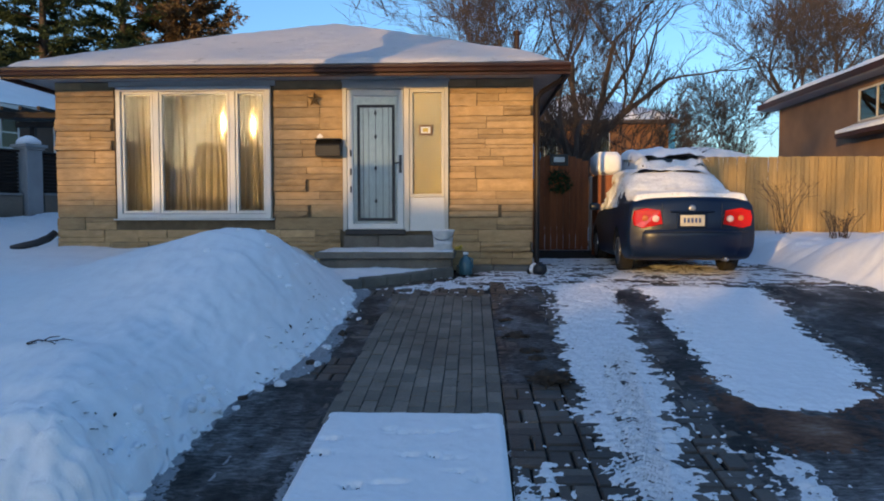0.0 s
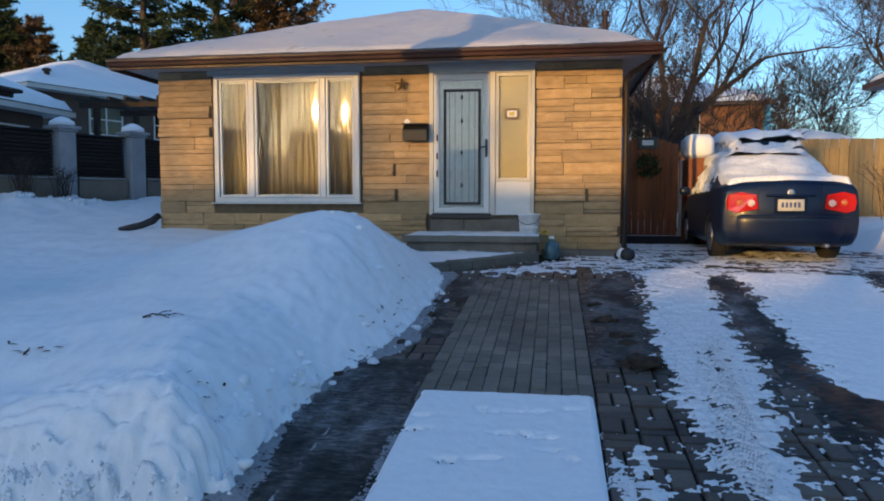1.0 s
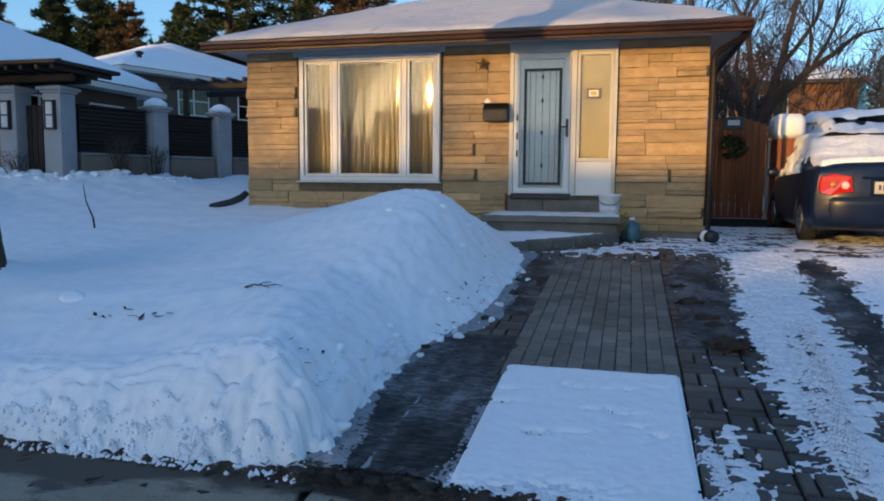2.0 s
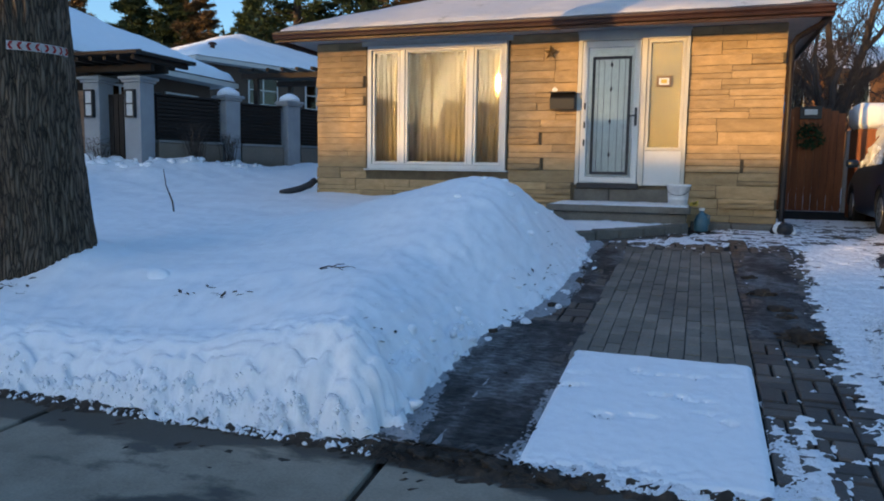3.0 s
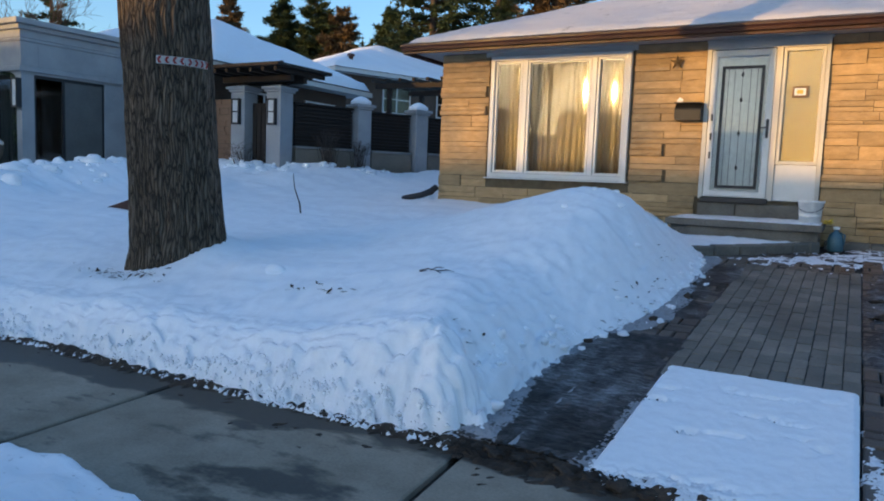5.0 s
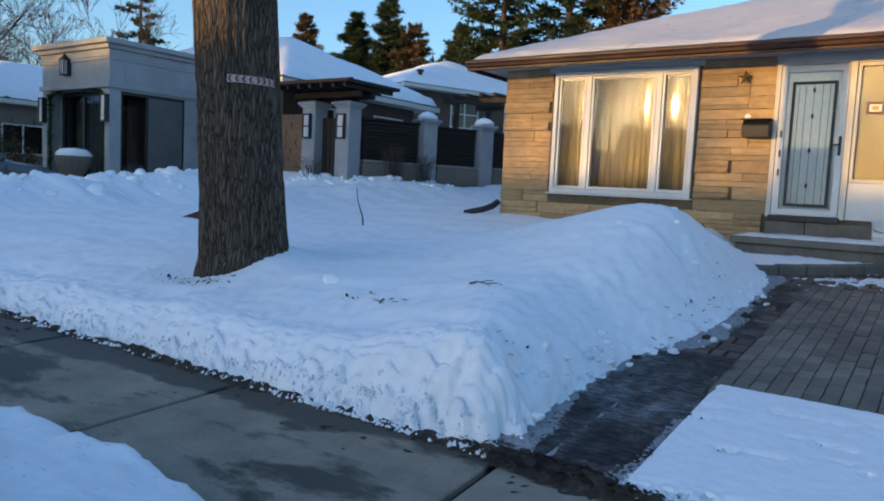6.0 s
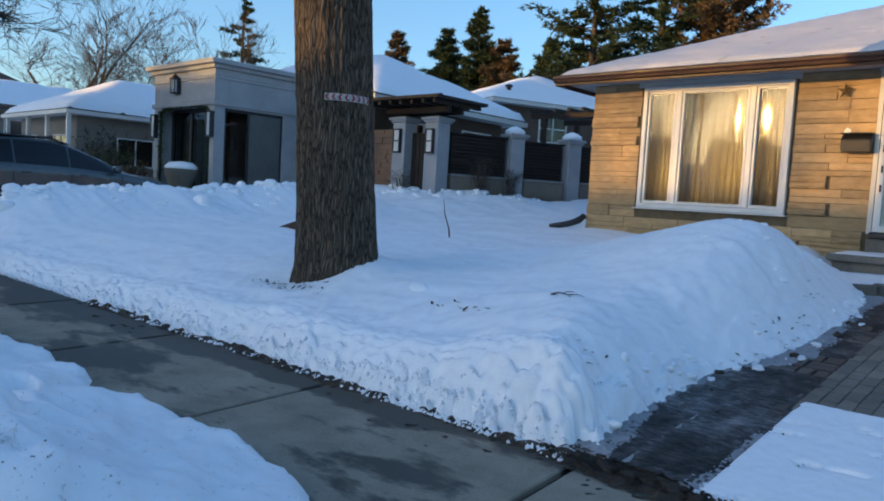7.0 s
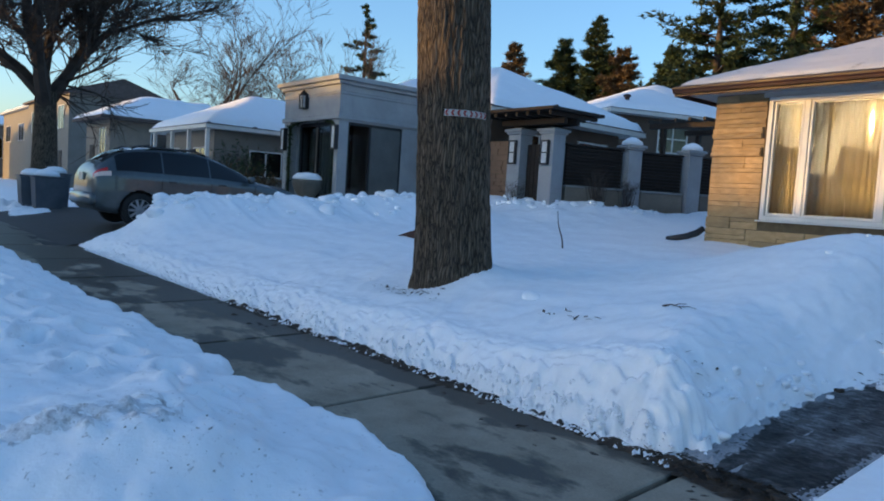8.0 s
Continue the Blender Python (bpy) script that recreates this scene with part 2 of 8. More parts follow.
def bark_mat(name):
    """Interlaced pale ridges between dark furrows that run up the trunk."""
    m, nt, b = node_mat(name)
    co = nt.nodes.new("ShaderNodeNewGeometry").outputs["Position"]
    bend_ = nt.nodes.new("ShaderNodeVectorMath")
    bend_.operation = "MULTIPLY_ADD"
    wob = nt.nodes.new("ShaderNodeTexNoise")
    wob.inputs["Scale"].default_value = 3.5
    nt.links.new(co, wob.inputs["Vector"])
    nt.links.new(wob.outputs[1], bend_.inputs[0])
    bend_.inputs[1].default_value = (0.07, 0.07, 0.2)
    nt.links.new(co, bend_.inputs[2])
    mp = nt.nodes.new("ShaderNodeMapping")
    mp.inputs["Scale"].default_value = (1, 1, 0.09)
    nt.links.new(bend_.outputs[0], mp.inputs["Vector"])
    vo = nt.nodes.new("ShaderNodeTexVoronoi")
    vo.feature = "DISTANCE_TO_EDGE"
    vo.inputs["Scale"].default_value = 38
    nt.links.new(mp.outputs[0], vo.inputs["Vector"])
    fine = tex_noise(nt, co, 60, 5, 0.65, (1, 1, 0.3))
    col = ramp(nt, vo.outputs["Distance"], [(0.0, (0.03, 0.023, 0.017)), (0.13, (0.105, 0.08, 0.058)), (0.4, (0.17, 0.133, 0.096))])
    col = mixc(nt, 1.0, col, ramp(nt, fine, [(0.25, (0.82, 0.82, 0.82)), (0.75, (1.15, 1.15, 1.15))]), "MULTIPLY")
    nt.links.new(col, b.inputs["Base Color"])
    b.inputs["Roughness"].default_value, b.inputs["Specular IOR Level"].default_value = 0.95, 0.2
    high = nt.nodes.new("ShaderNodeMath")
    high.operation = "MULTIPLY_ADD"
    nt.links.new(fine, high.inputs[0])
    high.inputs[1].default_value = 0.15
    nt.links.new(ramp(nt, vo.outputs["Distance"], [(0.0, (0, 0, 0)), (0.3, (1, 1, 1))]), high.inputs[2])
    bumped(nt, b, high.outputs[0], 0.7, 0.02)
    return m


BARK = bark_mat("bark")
TWIG = surface("twig_bark", (0.036, 0.027, 0.022), (0.085, 0.064, 0.052), 3, 0.9)
NEEDLE = surface("pine_needles", (0.02, 0.035, 0.014), (0.05, 0.075, 0.028), 0.7, 0.8, 8, 0.0, island=0.45)
NEEDLE_BROWN = surface("rusty_needles", (0.09, 0.055, 0.025), (0.15, 0.1, 0.05), 0.7, 0.85, 8, 0.0, island=0.4)
DRY = plain("dry_leaf", (0.07, 0.05, 0.03), 0.9)
PAINT_BLUE = plain("car_paint_navy", (0.005, 0.013, 0.042), 0.3, 0.0, 0.12)
PAINT_BLUE.node_tree.nodes["Principled BSDF"].inputs["Specular IOR Level"].default_value = 0.25
PAINT_GREY = plain("car_paint_grey", (0.07, 0.084, 0.09), 0.35, 0.5, 0.6)
TYRE = surface("tyre_rubber", (0.012, 0.012, 0.013), (0.03, 0.028, 0.027), 10, 0.85)
ALLOY = plain("alloy", (0.35, 0.35, 0.36), 0.4, 0.9)
TAIL_RED = plain("tail_lens_red", (0.55, 0.012, 0.008), 0.12, 0, 0.8)
TAIL_CLEAR = plain("tail_lens_clear", (0.85, 0.6, 0.5), 0.15, 0, 0.6)
PLATE = plain("plate_white", (0.55, 0.51, 0.41), 0.5)
INK = plain("plate_ink", (0.05, 0.08, 0.2), 0.6)
TRIM_GREY = plain("plastic_grey", (0.05, 0.05, 0.052), 0.6)
BUCKET = plain("white_plastic", (0.78, 0.78, 0.76), 0.45)
TEAL = plain("teal_plastic", (0.05, 0.13, 0.17), 0.4)
YELLOW = plain("yellow_plastic", (0.6, 0.42, 0.05), 0.5)
RED = plain("tape_red", (0.5, 0.03, 0.025), 0.5)
WHITE_TAPE = plain("tape_white", (0.8, 0.78, 0.76), 0.5)
BLUE_TRIM = plain("blue_trim", (0.03, 0.2, 0.42), 0.5)
BIN = surface("bin_plastic", (0.07, 0.08, 0.095), (0.1, 0.11, 0.13), 4, 0.6)
LAMP_GLASS = plain("lamp_glass", (0.6, 0.62, 0.62), 0.3)
BRASS = plain("star_metal", (0.28, 0.2, 0.1), 0.45, 0.7)
HOSE = plain("black_hose", (0.02, 0.02, 0.022), 0.6)


# ---- mesh helpers ----
def mesh_of(name, bm, material, smooth=False):
    me = bpy.data.meshes.new(name)
    bm.to_mesh(me)
    bm.free()
    if material:
        for m_ in material if isinstance(material, (list, tuple)) else [material]:
            me.materials.append(m_)
    if smooth:
        me.shade_smooth()
    return me


def part(name, bm, material, parent, label="", smooth=False):
    ob = new(name, mesh_of(name, bm, material, smooth))
    if parent:
        ob.parent = parent
        ob.matrix_parent_inverse = parent.matrix_basis.inverted()
    if label:
        tagged(ob, label)
    return ob


def thing(name, at, label, category, group="", kind=""):
    ob = new(name)
    ob.empty_display_size = 0.2
    ob.matrix_basis = pose(*at)
    return tagged(ob, label, category, group, kind)


def single(name, bm, material, label, category, group="", kind="", smooth=False):
    return tagged(part(name, bm, material, None, "", smooth), label, category, group, kind)


def box(bm, x0, x1, y0, y1, z0, z1, bevel=0.0, m=None):
    vs = [bm.verts.new((x, y, z)) for x in (x0, x1) for y in (y0, y1) for z in (z0, z1)]
    fs = [bm.faces.new([vs[i] for i in q]) for q in ((0, 1, 3, 2), (4, 6, 7, 5), (0, 4, 5, 1), (2, 3, 7, 6), (0, 2, 6, 4), (1, 5, 7, 3))]
    if bevel:
        bmesh.ops.bevel(bm, geom=list({e for f in fs for e in f.edges}), offset=bevel, segments=1, affect="EDGES")
    if m is not None:
        bmesh.ops.transform(bm, matrix=m, verts=[v for v in bm.verts if v.is_valid][-(24 if bevel else 8):])
    return bm


def boxes(*rows, bevel=0.0):
    bm = bmesh.new()
    for r in rows:
        b2 = bmesh.new()
        box(b2, *r, bevel=bevel)
        me = bpy.data.meshes.new("t")
        b2.to_mesh(me)
        b2.free()
        bm.from_mesh(me)
        bpy.data.meshes.remove(me)
    return bm


def tube(bm, pts, radii, sides=8, cap=True):
    """A tapered tube along pts."""
    rings = []
    prev = None
    for i, p in enumerate(pts):
        p = Vector(p)
        a = Vector(pts[max(i - 1, 0)])
        b = Vector(pts[min(i + 1, len(pts) - 1)])
        d = (b - a).normalized()
        if prev is None:
            up = Vector((0, 0, 1)) if abs(d.z) < 0.9 else Vector((1, 0, 0))
            u = d.cross(up).normalized()
        else:
            u = (prev - d * prev.dot(d)).normalized()
        prev = u
        v = d.cross(u)
        r = radii[i] if isinstance(radii, (list, tuple)) else radii
        rings.append([bm.verts.new(p + (u * math.cos(2 * math.pi * k / sides) + v * math.sin(2 * math.pi * k / sides)) * r) for k in range(sides)])
    for r0, r1 in zip(rings, rings[1:]):
        for k in range(sides):
            bm.faces.new((r0[k], r0[(k + 1) % sides], r1[(k + 1) % sides], r1[k]))
    if cap:
        bm.faces.new(rings[0][::-1])
        bm.faces.new(rings[-1])
    return bm


def lathe(bm, profile, sides=24, at=(0, 0, 0), m=None):
    """Revolve (radius, z) pairs round z."""
    rings = []
    for r, z in profile:
        ring = [Vector((r * math.cos(2 * math.pi * k / sides), r * math.sin(2 * math.pi * k / sides), z)) for k in range(sides)]
        rings.append([bm.verts.new((m @ p if m else p) + Vector(at)) for p in ring])
    for r0, r1 in zip(rings, rings[1:]):
        for k in range(sides):
            bm.faces.new((r0[k], r0[(k + 1) % sides], r1[(k + 1) % sides], r1[k]))
    bm.faces.new(rings[0][::-1])
    bm.faces.new(rings[-1])
    return bm


def prism(bm, outline, d, axis="y", at=0.0):
    """A flat outline (pairs in the other two axes), thickened from at to at + d along the axis."""
    def put(u, v, w):
        return (w, u, v) if axis == "x" else (u, w, v) if axis == "y" else (u, v, w)
    a = [bm.verts.new(put(u, v, at)) for u, v in outline]
    b = [bm.verts.new(put(u, v, at + d)) for u, v in outline]
    bm.faces.new(a)
    bm.faces.new(b[::-1])
    for i in range(len(a)):
        j = (i + 1) % len(a)
        bm.faces.new((a[j], a[i], b[i], b[j]))
    return bm


def fixed(bm):
    bmesh.ops.recalc_face_normals(bm, faces=bm.faces)
    return bm


def frac(x, y, z=0.0, s=1.0, oct=4):
    return noise.fractal(Vector((x * s, y * s, z * s)), 0.8, 2.0, oct)


def smooth(a, b, x):
    t = max(0.0, min(1.0, (x - a) / (b - a)))
    return t * t * (3 - 2 * t)


def lin(x, xs, ys):
    return float(np.interp(x, xs, ys))


def field(name, xs, ys, height, keep, skirt=None):
    """A sheet over the grid xs by ys at height(x, y), where keep(x, y, h) holds, as bmesh."""
    bm = bmesh.new()
    grid = {}
    H = {}
    for i, x in enumerate(xs):
        for j, y in enumerate(ys):
            H[i, j] = height(x, y)
    def vert(i, j):
        if (i, j) not in grid:
            grid[i, j] = bm.verts.new((xs[i], ys[j], H[i, j]))
        return grid[i, j]
    for i in range(len(xs) - 1):
        for j in range(len(ys) - 1):
            c = ((i, j), (i + 1, j), (i + 1, j + 1), (i, j + 1))
            if any(keep(xs[a], ys[b], H[a, b]) for a, b in c):
                bm.faces.new([vert(a, b) for a, b in c])
    return bm


def steps(a, b, d):
    n = max(1, int(round((b - a) / d)))
    return [a + (b - a) * k / n for k in range(n + 1)]


def ring(bm, x0, x1, z0, z1, b, y0, y1, bevel=0.0, face="-y", at=0.0):
    """A rectangular frame as one piece, b wide, from depth y0 to y1."""
    b2 = bmesh.new()
    loops = []
    for y in (y0, y1):
        for o in (0, b):
            loops.append([b2.verts.new((x, y, z)) for x, z in ((x0 + o, z0 + o), (x1 - o, z0 + o), (x1 - o, z1 - o), (x0 + o, z1 - o))])
    a, c, d, e = loops
    for i in range(4):
        j = (i + 1) % 4
        b2.faces.new((a[i], a[j], c[j], c[i]))
        b2.faces.new((d[j], d[i], e[i], e[j]))
        b2.faces.new((a[j], a[i], d[i], d[j]))
        b2.faces.new((c[i], c[j], e[j], e[i]))
    fixed(b2)
    if bevel:
        bmesh.ops.bevel(b2, geom=b2.edges[:], offset=bevel, segments=1, affect="EDGES")
    m = {"-y": pose(0, at, 0), "+x": pose(at, 0, 0, 0, 0, 90), "+y": pose(0, at, 0) @ Matrix.Diagonal((1, -1, 1, 1)), "-x": pose(at, 0, 0, 0, 0, 90) @ Matrix.Diagonal((1, -1, 1, 1))}[face]
    bmesh.ops.transform(b2, matrix=m, verts=b2.verts)
    me = bpy.data.meshes.new("t")
    b2.to_mesh(me)
    b2.free()
    bm.from_mesh(me)
    bpy.data.meshes.remove(me)
    return bm


def wall_cells(xc, zc, holes, y0, y1):
    """One connected wall in the xz plane, cut by lines xc and zc, with whole cells (i, k) left open."""
    bm = bmesh.new()
    grid = {}
    def v(i, k, y):
        if (i, k, y) not in grid:
            grid[i, k, y] = bm.verts.new((xc[i], y, zc[k]))
        return grid[i, k, y]
    solid = {(i, k) for i in range(len(xc) - 1) for k in range(len(zc) - 1)} - set(holes)
    for i, k in solid:
        bm.faces.new([v(i, k, y0), v(i + 1, k, y0), v(i + 1, k + 1, y0), v(i, k + 1, y0)])
        bm.faces.new([v(i, k, y1), v(i, k + 1, y1), v(i + 1, k + 1, y1), v(i + 1, k, y1)])
        for (di, dk), (p, q) in (((-1, 0), ((0, 0), (0, 1))), ((1, 0), ((1, 0), (1, 1))), ((0, -1), ((0, 0), (1, 0))), ((0, 1), ((0, 1), (1, 1)))):
            if (i + di, k + dk) not in solid:
                a, b = (i + p[0], k + p[1]), (i + q[0], k + q[1])
                bm.faces.new([v(*a, y0), v(*b, y0), v(*b, y1), v(*a, y1)])
    return fixed(bm)

# ---- ground, street, sidewalk ----
def drive_z(y):
    return lin(y, [2, 3, 5, 9, 14, 20], [0, 0.02, 0.2, 0.54, 0.62, 0.9])


def rise(x):
    """The street climbs a little and bends towards the viewer's side as it runs west."""
    return max(0.0, -4.0 - x)


def bend(x, y):
    k = rise(x) * (1 - smooth(4.0, 9.0, y))
    return y + 0.042 * k, 0.0167 * k


def ground_z(x, y):
    return lin(y, [-14, -12.4, -3.2, -2.4, 2, 3.2, 11, 16, 60], [0.0, -0.12, -0.12, -0.1, -0.1, -0.1, 0.4, 0.75, 0.9]) - 0.05


gx = [-1500, -700, -300, -140, -70, *steps(-45, 25, 2.5), 50, 100, 250, 600, 1500]
gy = [-1500, -600, -250, -100, -50, *steps(-30, 30, 1.25), 45, 60, 120, 300, 700, 1500]
tagged(part("ground", field("ground", gx, gy, ground_z, lambda *a: True), SNOW, None, smooth=True), "snow-covered ground of the neighbourhood, reaching the horizon", "ground", kind="structure")
tagged(part("road", boxes((-120, 120, -12.2, -3.4, -0.4, -0.1)), ASPHALT, None), "plain grey asphalt street between snow banks", "road", kind="structure")

# concrete kerb along the street
tagged(part("kerb", boxes((-120, 120, -3.4, -3.22, -0.4, 0.03), bevel=0.015), CONCRETE, None), "low concrete kerb along the street", "kerb", kind="structure")

# sidewalk: concrete slabs with open, slightly skewed joints
walk_bed = tagged(part("sidewalk", boxes((-40, 14, 0.2, 3.25, -0.3, -0.035)), SOIL, None), "grey concrete sidewalk with damp stains and dark joints", "sidewalk", kind="structure")
SLAB = [-40.0] + [-3.2 + 1.98 * k for k in range(-18, 5)] + [9.0, 14.0]
for a, b in zip(SLAB, SLAB[1:]):
    bm = bmesh.new()
    lip = 0.01 * math.sin(a * 3.1)
    sk = 0.075
    o = [(a + 0.022 + sk, 1.58), (b - 0.022 + sk, 1.58), (b - 0.022 - sk, 3.2), (a + 0.022 - sk, 3.2)]
    prism(bm, o, 0.09, "z", -0.09 + lip * 0.4)
    for v in bm.verts:
        v.co.y -= 0.042 * rise(v.co.x)
        v.co.z += 0.0167 * rise(v.co.x)
    fixed(bm)
    bmesh.ops.bevel(bm, geom=[e for e in bm.edges], offset=0.008, segments=1, affect="EDGES")
    part("slab", bm, WALK, walk_bed)

# driveway apron on the street side, beside and under the viewer
tagged(part("apron", boxes((-0.95, 6.0, -3.2, 1.54, -0.2, -0.01)), ASPHALT, None), "asphalt driveway apron crossing the verge to the street", "driveway", kind="structure")

# dark crumbly soil and leaf scraps along the edge of the sidewalk
def soil_h(x, y0):
    y, lift = bend(x, y0)
    d = 1 - abs(y - 3.07) / (0.085 + 0.05 * frac(x, 3.0, 0, 0.9) + 0.1 * math.exp(-((x + 0.9) / 0.45) ** 2))
    return lift + 0.004 + 0.045 * max(-0.6, d) * (0.6 + 0.7 * frac(x, y, 1, 7)) + 0.02 * frac(x, y, 4, 22)
bm = field("soil", steps(-7, 1.0, 0.03), steps(2.6, 3.5, 0.03), soil_h, lambda x, y, h: h > 0.0167 * rise(x) + 0.006)
single("soil_edge", bm, SOIL, "dark wet soil and leaf scraps along the edge of the sidewalk", "soil", kind="stuff", smooth=False)


# ---- snow of the front yard ----
FOOT_Y = [2.9, 3.1, 4, 5, 5.6, 6.5, 7.7, 8.6, 9.2, 10.2, 11.0]
FOOT_X = [-1.27, -1.28, -1.35, -1.25, -1.05, -0.97, -0.97, -1.05, -1.25, -1.75, -1.98]


def fence_gap(x, y):
    """Distance in front of the neighbour's garden wall."""
    ax, ay, bx, by = -12.9, 12.75, -11.5, 12.85
    if y > 12.9:
        ax, ay, bx, by = -11.5, 12.9, -9.7, 17.6
    t = max(0.0, min(1.0, ((x - ax) * (bx - ax) + (y - ay) * (by - ay)) / ((bx - ax) ** 2 + (by - ay) ** 2)))
    return math.hypot(x - ax - t * (bx - ax), y - ay - t * (by - ay))


def lumps(x, y, seed, s):
    """Rounded chunks of many sizes packed side by side: 1 at their middles."""
    return max(0.0, 1.0 - 1.3 * noise.voronoi(Vector((x * s, y * s, seed)))[0][0])


def yard_h(x, y0):
    y, lift = bend(x, y0)
    base = lin(y, [3.0, 3.5, 4.3, 7, 11.4, 14, 17.5], [0.3, 0.36, 0.56, 0.74, 0.92, 1.1, 1.2])
    base += 0.16 * smooth(-3.4, -1.7, x) * (1 - smooth(3.6, 5.5, y)) - 0.1 * smooth(-4, -9, x) * (1 - smooth(3.5, 6, y))
    # heap beside the driveway
    u, v = x + 1.95, y - 7.0
    sx = 1.5 if u < 0 else 0.75
    sy = 1.6 if v < 0 else 1.25
    base += 0.52 * math.exp(-(abs(u) / sx) ** 2.2 - (abs(v) / sy) ** 2.2)
    # ploughed ridge along the neighbour's driveway and drifts along his wall
    crest = smooth(3.3, 4.2, y) * (1 - smooth(8.5, 11, y))
    base += (0.42 + 0.1 * frac(y, 3.3, 2, 1.1)) * math.exp(-((x + 12.0 + 0.25 * frac(y, 1, 1, 0.8)) / 0.95) ** 2) * crest
    base += 0.25 * smooth(-9.5, -12.0, x) * smooth(6.5, 9.5, y) * (1 - smooth(11, 13, y))
    gap = fence_gap(x, y)
    base += (0.48 + 0.16 * frac(x, y, 6, 0.9)) * math.exp(-(gap / 1.15) ** 2) * smooth(9.8, 12.2, y) * (1 - 0.45 * smooth(12.9, 15.5, y))
    base += 0.035 * frac(x, y, 0, 0.9) + 0.009 * frac(x, y, 7, 3.2) + 0.004 * frac(x, y, 3, 11)
    base += 0.03 * smooth(7.0, 10.0, y) * smooth(-6.5, -9.0, x) * frac(x, y, 44, 2.4)
    # broken, lumpy flanks of the banks
    edge = sum(lin(y + 0.2 * k, FOOT_Y, FOOT_X) for k in (-2, -1, 0, 1, 2)) / 5 + 0.025 * frac(1, y, 5, 0.8)
    d = edge - x
    d += (0.05 * frac(x * 3, y, 5, 3) + 0.04 * frac(x * 2, y, 8, 11)) * math.exp(-(d / 0.16) ** 2)
    fy = 3.06 + 0.05 * frac(x, 2.0 + y, 9, 1.3) + 0.018 * frac(x, y * 5, 2, 5)
    e = y - fy
    if -0.1 < e < 0.75:
        fade = smooth(0.75, 0.3, e)
        e += fade * 0.02 * (lumps(x, y * 5.0, 3.0, 4.2) - 0.4) * (0.5 + noise.noise(Vector((x * 1.1, 7.7, 0.3)))) + 0.05 * smooth(0.16, 0.02, e) * (lumps(x, y * 2.0, 8.0, 16) - 0.4)
        e -= 0.09 * fade * max(0.0, noise.noise(Vector((x * 7.5, y * 30, 4.4))) - 0.3)
    if -0.1 < d < 0.8:
        fade = smooth(0.8, 0.3, d) * (1 - 0.6 * smooth(4.5, 7.5, y))
        d += fade * (0.03 * (lumps(x * 4, y, 5.0, 4) - 0.4) - 0.08 * max(0.0, noise.noise(Vector((x * 22, y * 6.5, 2.4))) - 0.25))
    rough = 0.75 * math.exp(-(d / 0.28) ** 2) + 1.0 * math.exp(-(d / 0.7) ** 2) * (1 - smooth(3.5, 5.0, y)) + math.exp(-(e / 0.3) ** 2)
    base += rough * (0.03 * frac(x, y, 11, 4.5, 2) + 0.022 * frac(x, y, 15, 11, 2)) + 0.03 * frac(x, y, 31, 2.1) * smooth(2.0, 0.3, min(d, e))
    base -= 0.08 * rough * max(0.0, frac(x, y, 51, 7, 2) - 0.25)
    foot = math.exp(-(e / 0.1) ** 2) + 0.5 * math.exp(-(d / 0.08) ** 2)
    base += foot * (0.07 * frac(x, y, 61, 13) + 0.08 * frac(x, y, 65, 27))
    # crusted ripples on the flank of the heap
    base += 0.05 * math.exp(-((d - 0.5) / 0.3) ** 2) * smooth(3.6, 4.6, y) * smooth(8.6, 7.6, y) * (max(0.0, frac(x, y, 71, 2.6) - 0.08) - 0.8 * max(0.0, frac(x, y, 75, 4.2) - 0.22))
    base += 0.03 * math.exp(-((x + 1.5) / 0.7) ** 2) * smooth(4.5, 5.5, y) * frac(x, y, 21, 1.7)
    # flank and front face meet in a rounded corner
    dn = d / lin(y, [3, 3.7, 5, 7, 9], [0.36, 0.52, 0.88, 0.95, 0.6])
    en = (e + (0.012 * frac(x, y * 5, 41, 4.0, 2) + 0.012 * frac(x, y * 4, 45, 10, 2)) * smooth(0.6, 0.2, e)) / 0.3
    dn += (0.02 * frac(x * 4.5, y, 47, 4, 2) + 0.02 * frac(x * 4, y, 49, 9, 2)) * (1 - smooth(3.6, 5.2, y)) * smooth(1.4, 0.6, dn)
    face = 1 - min(1.0, math.hypot(max(0.0, 1 - dn), max(0.0, 1 - en)))
    side = math.sin(math.pi / 2 * max(0.0, face) ** lin(y, [3.3, 5], [0.75, 1.0]))
    wx = lin(y, [3, 7.6, 9.0], [-13.25, -13.25, -16.3]) + 0.12 * frac(y, 4, 4, 1.5)
    west = smooth(wx, wx + 0.85, x)
    # worn hollow round the trunk
    td = math.hypot(x + 4.9, y - 4.35)
    base += math.exp(-((td - 0.38) / 0.26) ** 2) * (0.03 + 0.09 * ((x + 4.9) * 0.63 + (y - 4.35) * 0.78) / max(0.05, td))
    base += lift
    near = smooth(1.5, 0.95, d)
    g = drive_z(y) * near + lift * (1 - near)
    g = max(0.0, min(g, base))
    return g - 0.03 + (base - g + 0.03) * min(side, west)


def yard_keep(x, y, h):
    yy, lift = bend(x, y)
    if y > 11.42 and x > -6.3 or y > 12.9 and (x < -11.4 or fence_gap(x, y) < 0.1 or x < -11.5 + (y - 12.9) * 0.383):
        return False
    return h > (drive_z(yy) if x > lin(yy, FOOT_Y, FOOT_X) - 0.6 else lift) - 0.02


